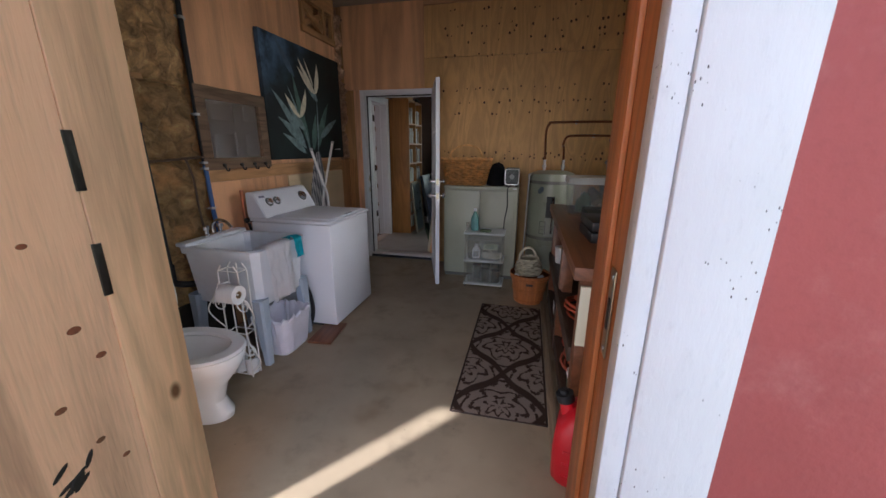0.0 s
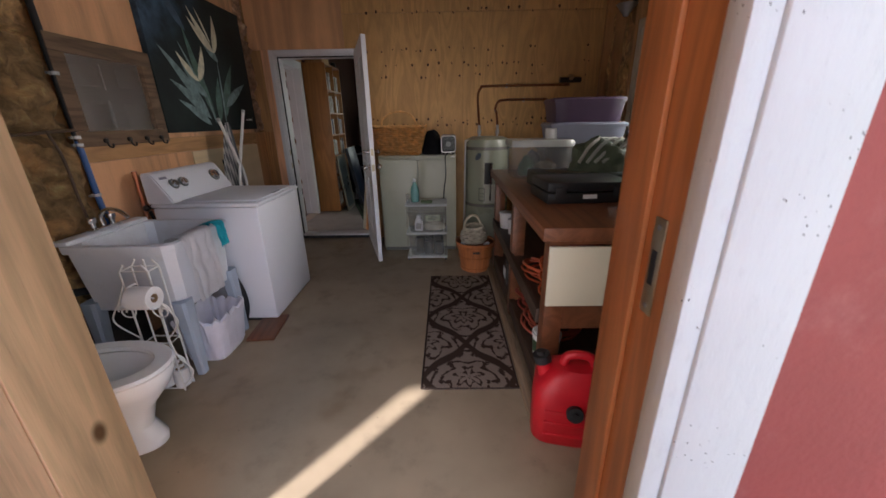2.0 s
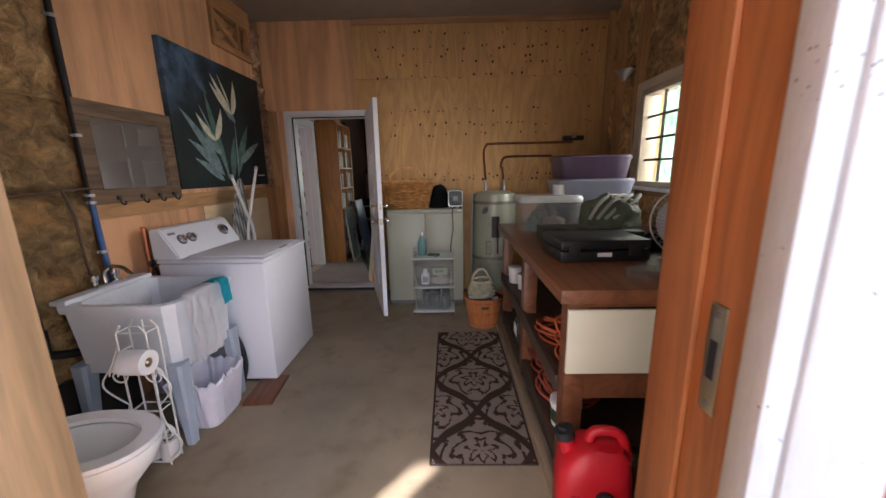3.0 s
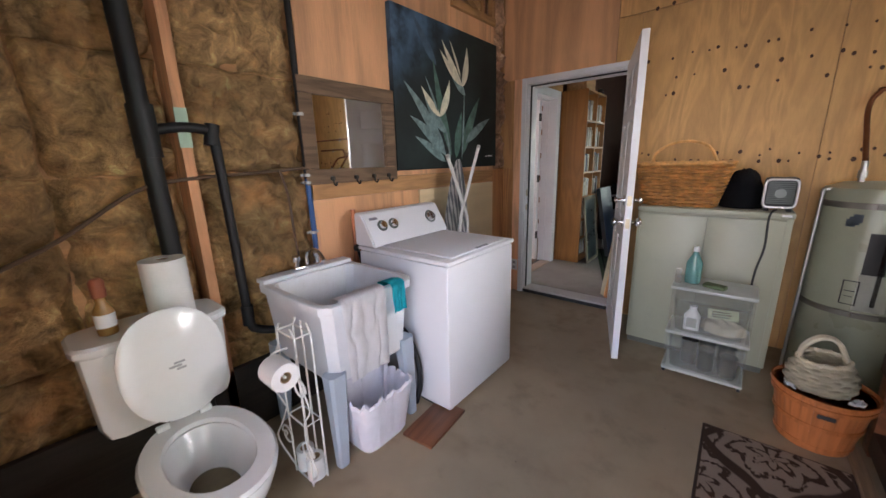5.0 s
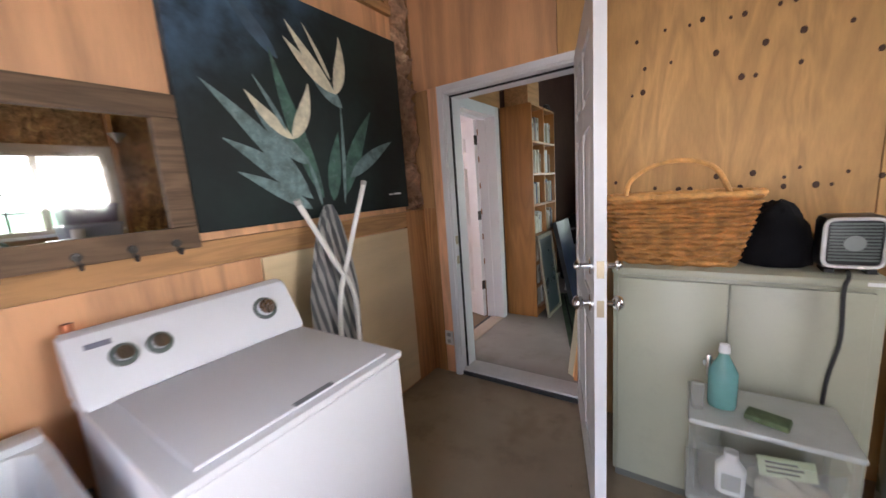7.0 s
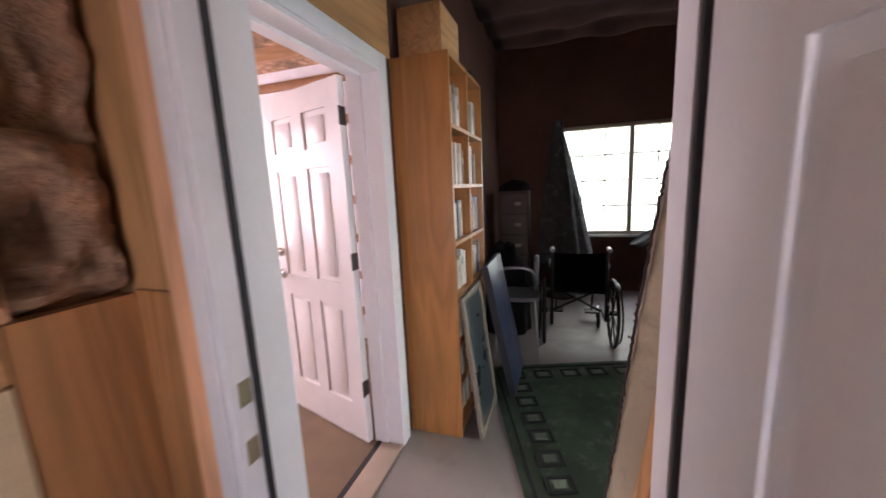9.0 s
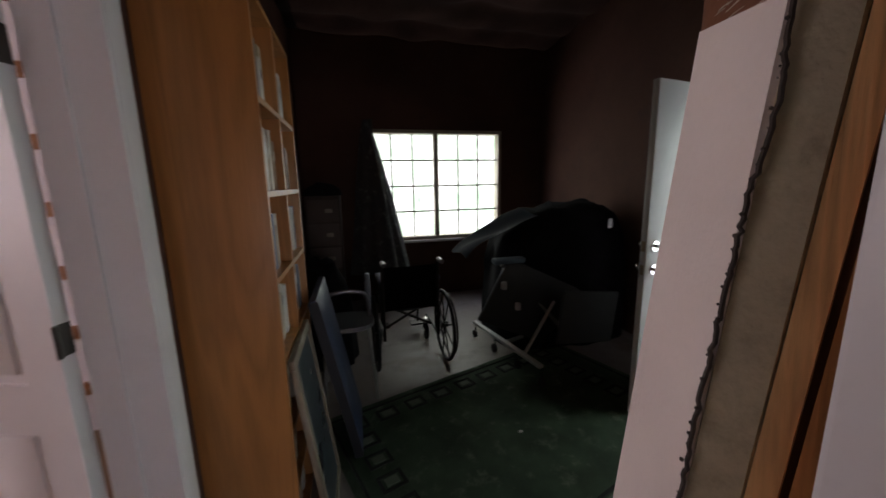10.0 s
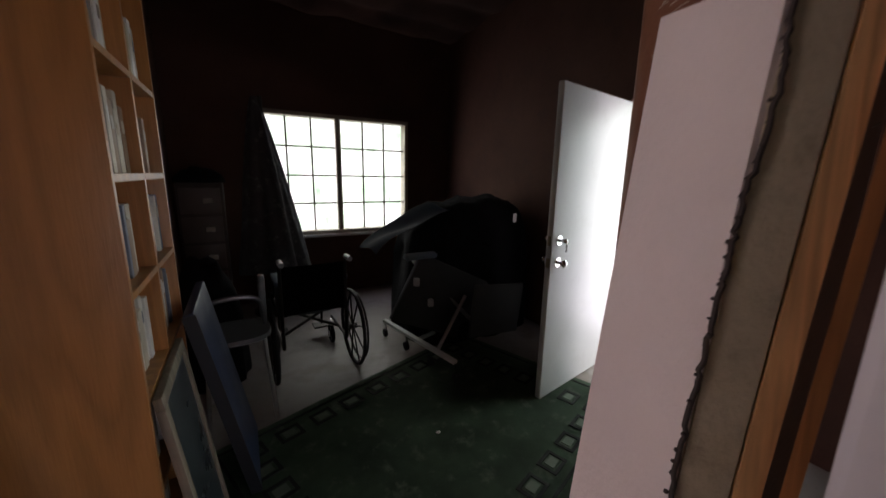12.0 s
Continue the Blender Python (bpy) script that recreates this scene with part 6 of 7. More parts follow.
made("side_cap", lambda bm: (cyl(bm, (0.03, -0.105, 0.20), (0.03, -0.135, 0.205), 0.034, seg=22), cyl(bm, (0.03, -0.135, 0.205), (0.03, -0.15, 0.207), 0.016)), RUBBER, gas, "black screw cap")
fold = thing("folded_panel", pose(0.84, 1.36, 0.0, 8, 0, 68), "dark green folding panel with a silver edge leaning by the wall", "panel")
boxes("panel", [(-0.33, 0.33, -0.02, 0.02, 0.01, 0.62)], plain("dark_green_laminate", (0.025, 0.04, 0.035), 0.4), fold, "", 0.004)
boxes("edge", [(-0.335, -0.33, -0.024, 0.024, 0.0, 0.63), (0.33, 0.335, -0.024, 0.024, 0.0, 0.63), (-0.33, 0.33, -0.024, 0.024, 0.6205, 0.63)], STEEL, fold, "silver edging")


def tote(name, m, w, d, h, label, body, lid_mat, lid_h=0.03):
    ob = thing(name, m, label, "storage box")
    made("body", lambda bm: loft(bm, [(0, 0, w * 0.45, d * 0.45, 0), (0, 0, w * 0.46, d * 0.46, 0.01), (0, 0, w * 0.495, d * 0.495, h - 0.012), (0, 0, w * 0.485, d * 0.485, h - 0.012), (0, 0, w * 0.445, d * 0.445, 0.012)], 32, 9), body, ob)
    made("lid", lambda bm: (loft(bm, [(0, 0, w * 0.51, d * 0.51, h - 0.012), (0, 0, w * 0.515, d * 0.515, h + lid_h * 0.4), (0, 0, w * 0.49, d * 0.49, h + lid_h)], 32, 9)), lid_mat, ob)
    return ob


tote("storage_box", (0.92, 3.20, 0.926), 0.46, 0.36, 0.245, "cloudy clear storage box with a white lid on the bench", CLEAR_PLASTIC, PLASTIC_LID, 0.035)
fill = thing("box_contents", (0.92, 3.20, 0.942), "green and beige odds and ends inside the clear box", "clutter")
for x, y, rx, h, c in ((-0.10, -0.05, 0.06, 0.14, (0.04, 0.09, 0.05)), (0.05, -0.06, 0.09, 0.10, (0.20, 0.17, 0.13)), (0.12, 0.05, 0.05, 0.15, (0.16, 0.09, 0.06)), (-0.02, 0.07, 0.07, 0.16, (0.10, 0.10, 0.09))):
    o_ = made("bundle", lambda bm: lump(bm, rx, 0.055, h, x * 50 + 3, 0.25, 22, 8), plain("contents_cloth", c, 0.8, 0, 0.3), fill)
    o_.location = (x, y, 0)
tote("storage_box", (1.28, 3.40, 0.926), 0.58, 0.42, 0.19, "dark storage box under the plum ones", plain("dark_tote", (0.05, 0.05, 0.06), 0.5), plain("dark_lid", (0.06, 0.06, 0.07), 0.5))
tote("storage_box", (1.30, 3.36, 1.152), 0.58, 0.40, 0.15, "pale lilac plastic storage box", LILAC, LILAC, 0.02)
tote("storage_box", (1.29, 3.36, 1.325), 0.54, 0.38, 0.155, "plum-coloured plastic storage box on top", PURPLE, PURPLE, 0.02)
cup = thing("white_canister", (0.96, 3.46, 1.172 + 0.04), "small white canister standing on the clear box", "canister")
cup.location = (1.02, 3.22, 0.926 + 0.245 + 0.035)
made("body", lambda bm: lathe(bm, [(0.045, 0), (0.048, 0.005), (0.048, 0.07), (0.05, 0.075), (0.04, 0.08), (0, 0.08)], seg=24), PAPER, cup)
case = thing("tool_case", pose(0.93, 2.33, 0.926, 0, 0, 3), "black plastic tool case with a small white label", "case")
boxes("base", [(-0.21, 0.26, -0.16, 0.16, 0.0, 0.06)], plain("black_case_plastic", (0.014, 0.015, 0.016), 0.4), case, "", 0.012)
boxes("cover", [(-0.21, 0.26, -0.16, 0.16, 0.0625, 0.115)], plain("black_cover_plastic", (0.016, 0.017, 0.018), 0.4), case, "", 0.012)
boxes("label", [(-0.02, 0.055, -0.1625, -0.1605, 0.028, 0.050)], PAPER, case, "small white label")
for x in (-0.17, 0.14):
    boxes("latch", [(x, x + 0.06, -0.170, -0.1605, 0.03, 0.09)], RUBBER, case, "", 0.003)
case2 = thing("tool_case", pose(1.05, 2.70, 0.926), "dark green tool case with pale papers on top", "case")
boxes("base", [(-0.28, 0.30, -0.17, 0.17, 0.0, 0.10)], plain("dark_green_case", (0.025, 0.035, 0.028), 0.45), case2, "", 0.012)
pap = thing("paper_sheet", pose(1.0, 2.65, 1.028, 0, 0, 20), "curled sheet of pale paper on the case", "paper")
made("sheet", lambda bm: sheet(bm, 10, 8, lambda u, v: Vector(((u - 0.5) * 0.28, (v - 0.5) * 0.15, 0.004 + 0.012 * (u - 0.5) ** 2 + 0.004 * math.sin(u * 7))), 0.001), plain("beige_paper", (0.42, 0.36, 0.27), 0.8), pap)
gb = thing("mesh_bag", (1.22, 2.74, 1.028), "heap of green mesh bag and tools on the bench", "bag")
made("bag", lambda bm: lump(bm, 0.20, 0.14, 0.19, 6.0, 0.28, 36, 14), GREEN_BAG, gb)
for i in range(4):
    made("strap", lambda bm: tube(bm, smooth_line([(-0.18 + 0.05 * i, -0.12, 0.06), (-0.10 + 0.07 * i, -0.09, 0.17), (0.02 + 0.05 * i, -0.02, 0.20), (0.15, 0.05 * i - 0.05, 0.15)]), 0.011, 6), plain("pale_strap", (0.42, 0.44, 0.38), 0.8), gb)
gl = thing("work_gloves", pose(0.98, 2.52, 1.03), "dark work gloves and small tools heaped on the bench", "gloves")
gl.location = (1.25, 2.33, 1.043)
gl.location = (1.36, 2.45, 0.926)
made("glove", lambda bm: lump(bm, 0.10, 0.06, 0.09, 9.0, 0.35, 24, 9), BLACK_CLOTH, gl)
fan = thing("desk_fan", pose(1.34, 2.16, 0.926, 0, 0, -55), "round grey desk fan on the bench end", "fan")
made("stand", lambda bm: (lathe(bm, [(0.10, 0), (0.10, 0.015), (0.03, 0.03), (0.015, 0.04)], seg=24), cyl(bm, (0, 0, 0.03), (0, 0, 0.14), 0.014)), FAN_GREY, fan)


def grille(bm):
    for k in range(30):
        a = 2 * math.pi * k / 30
        ca, sa = math.cos(a), math.sin(a)
        tube(bm, [(0.03 * ca, -0.065, 0.20 + 0.03 * sa), (0.12 * ca, -0.06, 0.20 + 0.12 * sa), (0.165 * ca, -0.01, 0.20 + 0.165 * sa), (0.12 * ca, 0.05, 0.20 + 0.12 * sa)], 0.0018, 4)
    tube(bm, [(0.167 * math.cos(2 * math.pi * k / 40), -0.01, 0.20 + 0.167 * math.sin(2 * math.pi * k / 40)) for k in range(41)], 0.005, 6)


made("grille", grille, STEEL, fan)
made("blades", lambda bm: cyl(bm, (0, -0.025, 0.20), (0, -0.015, 0.20), 0.13, seg=30), FAN_GREY, fan, "grey translucent blades at rest")
made("motor", lambda bm: cyl(bm, (0, 0.0, 0.20), (0, 0.09, 0.20), 0.05, 0.04), FAN_GREY, fan)
film_ = thing("plastic_bag", (1.06, 1.92, 0.926), "crumpled clear plastic bag on the bench end", "bag")
made("film", lambda bm: lump(bm, 0.11, 0.08, 0.04, 5.0, 0.5, 40, 12), CLEAR_PLASTIC, film_)
lampc = thing("clamp_lamp", (1.79, 3.84, 2.25), "bare aluminium clamp lamp on a stud", "lamp")
made("shade", lambda bm: lathe(bm, [(0.02, 0.0), (0.03, 0.02), (0.085, 0.09), (0.082, 0.09), (0.026, 0.022)], (-0.05, 0, -0.09), 28), STEEL, lampc)
made("clamp", lambda bm: (cyl(bm, (-0.05, 0, -0.05), (0.03, 0, 0.0), 0.01), box(bm, 0.0, 0.03, -0.015, 0.015, -0.02, 0.03)), DARK_METAL, lampc)


# ---------------------------------------------------------------- storage room: things
CX, CY = -1.775, 5.79
case_b = thing("bookcase", (CX, CY, F2), "tall oak bookcase filled with books", "bookcase")
BW, BD, BH, T = 0.72, 0.315, 2.095, 0.020
boxes("side_panel", [(0, BD, 0, T, 0, BH)], OAK, case_b, "", 0.001)
boxes("side_panel", [(0, BD, BW - T, BW, 0, BH)], OAK, case_b, "", 0.001)
boxes("divider", [(0.006, BD - 0.001, BW / 2 - T / 2, BW / 2 + T / 2, 0.06, BH - T)], OAK, case_b)
boxes("back_panel", [(0, 0.005, T, BW - T, 0.06, BH - T)], OAK, case_b)
SHELVES = [0.06, 0.30, 0.535, 0.82, 1.125, 1.43, 1.735, BH - T]
for z in SHELVES:
    boxes("shelf", [(0.0055, BD - 0.0005, T, BW / 2 - T / 2, z, z + T), (0.0055, BD - 0.0005, BW / 2 + T / 2, BW - T, z, z + T)], OAK, case_b)
boxes("plinth", [(0.02, BD - 0.01, T, BW - T, 0, 0.06)], OAK, case_b)
rnd = random.Random(11)
covers = [plain("book_cover", c, 0.6, 0, 0.15, 9) for c in ((0.62, 0.60, 0.54), (0.55, 0.50, 0.40), (0.40, 0.36, 0.30), (0.66, 0.65, 0.62), (0.20, 0.16, 0.14), (0.30, 0.20, 0.13), (0.13, 0.15, 0.20), (0.48, 0.42, 0.30))]
for z0, z1 in zip(SHELVES, SHELVES[1:]):
    for y0, y1 in ((T, BW / 2 - T / 2), (BW / 2 + T / 2, BW - T)):
        y = y0 + 0.004
        end = y1 - rnd.choice((0.01, 0.01, 0.06))
        while True:
            w = rnd.uniform(0.022, 0.048)
            if y + w > end:
                break
            h, d = min(z1 - z0 - T - 0.015, rnd.uniform(0.17, 0.245)), rnd.uniform(0.13, 0.19)
            bk = thing("book", (CX + BD - 0.025 - d - rnd.uniform(0, 0.02), CY + y, F2 + z0 + T + 0.0005), "book standing on the bookcase shelf", "book", "shelved books")
            boxes("cover", [(0, d, 0, w, 0, h)], rnd.choice(covers), bk, "", 0.002)
            if rnd.random() < 0.5:
                boxes("spine_label", [(d - 0.0004, d + 0.0010, w * 0.2, w * 0.8, h * 0.6, h * 0.78)], rnd.choice(covers), bk)
            y += w + rnd.uniform(0.0005, 0.003)
boxx = thing("wooden_box", (-1.63, 6.02, F2 + BH), "brown wooden box standing on the bookcase", "box")
boxes("box", [(-0.12, 0.12, -0.16, 0.16, 0.001, 0.26)], STUD_Y, boxx, "", 0.004)
tin = thing("small_lamp_head", (-1.52, 6.42, F2 + BH), "small dark fitting with a bright stud on the bookcase", "ornament")
made("body", lambda bm: lathe(bm, [(0.04, 0.0), (0.045, 0.02), (0.03, 0.07), (0.0, 0.08)], seg=20), DARK_METAL, tin)
made("stud", lambda bm: ball(bm, (0.03, -0.02, 0.04), 0.008), CHROME, tin)

frame_pic = thing("framed_picture", pose(-1.350, 6.005, F2, 0, -6.5, 0), "framed picture leaning against the bookcase", "picture")
for r in ((-0.012, 0.012, -0.20, 0.24, 0.0, 0.04), (-0.012, 0.012, -0.20, 0.24, 0.80, 0.84), (-0.012, 0.012, -0.20, -0.16, 0.0405, 0.7995), (-0.012, 0.012, 0.20, 0.24, 0.0405, 0.7995)):
    boxes("frame", [r], timber("greyed_frame_wood", (0.22, 0.18, 0.13), "z"), frame_pic, "", 0.003)
boxes("print", [(-0.006, 0.004, -0.16, 0.20, 0.04, 0.80)], plain("grey_blue_print", (0.035, 0.045, 0.05), 0.3, 0, 0.3, 4), frame_pic, "dull grey-blue picture behind glass")
blue = thing("padded_board", pose(-1.235, 6.51, F2, 0, -11, 0), "dark blue padded board leaning on the bookcase end", "board")
boxes("pad", [(-0.02, 0.02, -0.24, 0.26, 0.0, 0.93)], plain("slate_blue_vinyl", (0.02, 0.03, 0.065), 0.4), blue, "", 0.008)
boxes("edge", [(-0.024, 0.024, -0.2405, -0.235, 0.01, 0.92)], MAT_DARK, blue)
stool = thing("shower_stool", (-1.28, 6.98, F2), "grey plastic shower seat with metal legs and arms", "stool")
made("seat", lambda bm: loft(bm, [(0, 0, 0.17, 0.16, 0.50), (0, 0, 0.185, 0.175, 0.51), (0, 0, 0.18, 0.17, 0.535)], 28, 3), plain("grey_seat_plastic", (0.05, 0.052, 0.056), 0.35), stool)
made("backrest", lambda bm: box(bm, 0.13, 0.17, -0.03, 0.03, 0.60, 0.86, 0.015), plain("pale_backrest", (0.18, 0.20, 0.23), 0.3), stool)
for x in (-0.14, 0.14):
    for y in (-0.13, 0.13):
        made("leg", lambda bm: cyl(bm, (x * 1.25, y * 1.25, 0), (x, y, 0.51), 0.012), STEEL, stool)
made("arm", lambda bm: tube(bm, smooth_line([(-0.15, -0.14, 0.52), (-0.16, -0.15, 0.72), (-0.05, -0.16, 0.78), (0.12, -0.15, 0.76), (0.15, -0.12, 0.60)]), 0.014), plain("dull_arm_metal", (0.16, 0.16, 0.17), 0.35, 0.8), stool)
blk = thing("black_bundle", (-1.47, 7.50, F2), "heap of black bags in the dark corner", "bags")
made("bag", lambda bm: lump(bm, 0.24, 0.22, 0.88, 4.0, 0.12), BLACK_CLOTH, blk)

wc = thing("wheelchair", pose(-0.795, 7.26, F2, 0, 0, 2), "black folding wheelchair with spoked wheels", "wheelchair")


def torus(bm, c, r, t, seg=48):
    tube(bm, [(c[0], c[1] + r * math.cos(2 * math.pi * k / seg), c[2] + r * math.sin(2 * math.pi * k / seg)) for k in range(seg + 1)], t, 8)


for s in (-1, 1):
    x = 0.285 * s
    w = made("wheel", lambda bm: cyl(bm, (x - 0.03, 0, 0.30), (x + 0.03, 0, 0.30), 0.022), DARK_METAL, wc)
    made("tyre", lambda bm: torus(bm, (x, 0, 0.30), 0.286, 0.014), RUBBER, w, "black rubber tyre")
    made("push_rim", lambda bm: torus(bm, (x + 0.035 * s, 0, 0.30), 0.255, 0.008), DARK_METAL, w, "dark metal push rim")
    for k in range(9):
        a = 2 * math.pi * k / 9
        made("spoke", lambda bm: cyl(bm, (x, 0.02 * math.cos(a), 0.30 + 0.02 * math.sin(a)), (x, 0.28 * math.cos(a), 0.30 + 0.28 * math.sin(a)), 0.006), DARK_METAL, w)
    x2 = 0.22 * s
    cw = made("caster", lambda bm: torus(bm, (x2, 0.42, 0.085), 0.07, 0.015, 28), RUBBER, wc, "small black caster")
    made("fork", lambda bm: (cyl(bm, (x2, 0.42, 0.085), (x2, 0.40, 0.22), 0.012), cyl(bm, (x2 - 0.02, 0.42, 0.085), (x2 + 0.02, 0.42, 0.085), 0.03)), CHROME, cw)
    made("side_frame", lambda bm: (tube(bm, smooth_line([(x2, -0.06, 0.25), (x2, -0.06, 0.50), (x2, -0.07, 0.84), (x2, -0.10, 0.88), (x2, -0.19, 0.885)]), 0.012), tube(bm, [(x2, -0.06, 0.48), (x2, 0.40, 0.48)], 0.011), tube(bm, [(x2, -0.06, 0.25), (x2, 0.40, 0.25)], 0.011)), DARK_METAL, wc)
    made("grip", lambda bm: cyl(bm, (x2, -0.09, 0.884), (x2, -0.20, 0.886), 0.018), plain("grey_grip", (0.3, 0.31, 0.33), 0.4), wc, "grey hand grip")
    made("armrest", lambda bm: box(bm, x2 - 0.03, x2 + 0.03, -0.04, 0.24, 0.70, 0.735, 0.012), plain("slate_armrest", (0.10, 0.13, 0.18), 0.35), wc)
    made("skirt_guard", lambda bm: box(bm, x2 - 0.006, x2 + 0.006, -0.04, 0.26, 0.46, 0.69, 0.003), MAT_DARK, wc)
    made("footrest", lambda bm: (tube(bm, smooth_line([(x2 * 0.8, 0.38, 0.46), (x2 * 0.8, 0.52, 0.40), (x2 * 0.8, 0.60, 0.12)]), 0.011), box(bm, x2 * 0.8 - 0.07, x2 * 0.8 + 0.07, 0.56, 0.68, 0.09, 0.105)), DARK_METAL, wc)
made("backrest", lambda bm: sheet(bm, 14, 8, lambda u, v: Vector(((u - 0.5) * 0.46, -0.055 + 0.04 * math.sin(u * math.pi), 0.48 + 0.36 * v - 0.015 * math.sin(u * math.pi) * v)), 0.01), BLACK_CLOTH, wc, "black sling backrest")
made("seat", lambda bm: sheet(bm, 12, 8, lambda u, v: Vector(((u - 0.5) * 0.44, -0.04 + 0.42 * v, 0.49 - 0.02 * math.sin(u * math.pi))), 0.01), BLACK_CLOTH, wc, "black sling seat")
made("cross_brace", lambda bm: (cyl(bm, (-0.22, 0.15, 0.25), (0.22, 0.15, 0.48), 0.011), cyl(bm, (0.22, 0.17, 0.25), (-0.22, 0.17, 0.48), 0.011)), DARK_METAL, wc)

robe = thing("covered_umbrella", (-1.01, 8.72, F2), "tall folded patio umbrella under a patterned grey cover", "umbrella")


def cover(bm):
    def f(u, v):
        a = 2 * math.pi * u
        z = 2.17 - 1.72 * v
        r = 0.03 + 0.32 * v ** 0.85
        r *= 1 + 0.10 * math.sin(a * 5 + v * 2) + 0.05 * math.sin(a * 11)
        return Vector((r * math.cos(a) * 0.95 + 0.08 * v, r * math.sin(a) * 0.55, z))
    sheet(bm, 60, 30, f)
    bmesh.ops.remove_doubles(bm, verts=bm.verts, dist=0.0005)


made("cover", cover, ROBE, robe)
made("pole", lambda bm: cyl(bm, (0.05, 0, 0.0), (0.05, 0, 2.18), 0.02), DARK_METAL, robe)
made("foot", lambda bm: lathe(bm, [(0.20, 0.0), (0.20, 0.03), (0.05, 0.06), (0.04, 0.2)], (0.05, 0, 0), 24), DARK_METAL, robe)
tower = thing("drawer_tower", (-1.50, 8.55, F2), "dark drawer tower with pale handles in the corner", "drawers")
boxes("body", [(-0.17, 0.17, -0.17, 0.17, 0.0, 1.36)], plain("dark_brown_case", (0.06, 0.045, 0.04), 0.5), tower, "", 0.006)
for i in range(5):
    boxes("drawer", [(-0.15, 0.15, -0.186, -0.1705, 0.10 + i * 0.25, 0.32 + i * 0.25)], plain("dim_drawer_front", (0.10, 0.08, 0.07), 0.5), tower, "", 0.004)
    boxes("handle", [(0.02, 0.09, -0.198, -0.1865, 0.19 + i * 0.25, 0.23 + i * 0.25)], plain("pale_handle", (0.5, 0.46, 0.40), 0.4), tower, "", 0.003)
hat = thing("black_bag", (-1.50, 8.55, F2 + 1.361), "black bag on top of the drawer tower", "bag")
made("cloth", lambda bm: lump(bm, 0.19, 0.17, 0.13, 12.0, 0.15), BLACK_CLOTH, hat)

# folded bed with its mattress
bed = thing("folding_bed", (0.15, 0.05, F2), "folded adjustable bed frame with a pale end and casters", "bed")
made("end_board", lambda bm: box(bm, -0.155, 0.155, -0.03, 0.03, -0.02, 0.02, 0.012, pose(-0.19, 6.98, 0.865, 16, 4, 18)), BED_PLASTIC, bed, "pale blue-grey end board")
made("deck", lambda bm: box(bm, -0.02, 0.90, -0.02, 0.02, -0.28, 0.28, 0.008, pose(-0.28, 7.03, 0.62, 6, 26, 8)), plain("dull_grey_deck", (0.05, 0.053, 0.056), 0.5), bed, "dull grey sloping deck")
made("side_panel", lambda bm: box(bm, -0.25, 0.30, -0.015, 0.015, -0.24, 0.18, 0.01, pose(0.38, 6.78, 0.44, 0, 8, 8)), plain("dim_grey_panel", (0.05, 0.053, 0.056), 0.5), bed)
A, B = Vector((-0.282, 7.55, 0.14)), Vector((-0.095, 6.60, 0.16))
made("base_bar", lambda bm: box(bm, -0.02, 0.02, -0.484, 0.484, -0.014, 0.014, 0.004, Matrix.Translation((A + B) / 2) @ pose(0, 0, 0, 0, 0, math.degrees(math.atan2(0.187, 0.95)))), plain("white_bar", (0.62, 0.63, 0.62), 0.4), bed, "white steel base bar")
for p in (A, A * 0.65 + B * 0.35, A * 0.3 + B * 0.7, B):
    cst = made("caster", lambda bm: (cyl(bm, p + Vector((0, 0, -0.015)), Vector((p.x + 0.01, p.y - 0.01, 0.05)), 0.010)), CHROME, bed)
    made("wheel", lambda bm: cyl(bm, (p.x - 0.012, p.y - 0.01, 0.035), (p.x + 0.016, p.y - 0.01, 0.035), 0.035), RUBBER, cst)
made("crossbar", lambda bm: (tube(bm, [(-0.19, 7.08, 0.13), (0.55, 7.35, 0.13)], 0.018), tube(bm, [(-0.1, 6.85, 0.14), (0.2, 6.95, 0.50)], 0.016), tube(bm, [(-0.22, 7.05, 0.82), (0.35, 7.1, 0.22)], 0.018), tube(bm, [(0.55, 7.35, 0.0), (0.55, 7.35, 0.6)], 0.02)), STEEL, bed)
for x, y, z in ((-0.25, 6.93, 0.68), (-0.13, 6.93, 0.50)):
    made("latch", lambda bm: box(bm, x - 0.02, x + 0.02, y - 0.02, y + 0.02, z - 0.03, z + 0.03, 0.008), plain("white_latch", (0.6, 0.6, 0.6), 0.4), bed)
mat_ = thing("mattress", (0.0, 0.0, F2), "dark blue vinyl mattress folded over the bed", "mattress")


def mattress(bm):
    def f(u, v):
        x = -0.36 + 0.63 * u
        z = 0.88 + 0.33 * u ** 0.8
        return Vector((x, 7.12 + 0.45 * v + 0.03 * math.sin(u * 9), z + 0.02 * math.sin(v * 5 + u * 4)))
    sheet(bm, 40, 16, f, 0.11)


made("pad", mattress, MAT_BLUE, mat_)
heap = thing("black_blanket", (0.68, 7.62, F2), "black blankets heaped over the folded bed", "blanket")


def heap_skin(bm):
    def f(u, v):
        th, ph = 2 * math.pi * u, v * math.pi / 2
        ca, sa = math.cos(th), math.sin(th)
        k = (abs(ca) ** 4 + abs(sa) ** 4) ** -0.25 * math.cos(ph) ** 0.45
        x, y = 0.64 * ca * k, 0.46 * sa * k
        wob = lumpy(x * 3, y * 3, v * 2, 1.6, 0.06) + lumpy(x * 8, y * 8, v * 6, 1.5, 0.025)
        return Vector((x + wob, y + wob * 0.7, (1.24 + 0.11 * x) * math.sin(ph) ** 0.55 + wob * v))
    sheet(bm, 64, 26, f)
    bmesh.ops.remove_doubles(bm, verts=bm.verts, dist=0.0005)


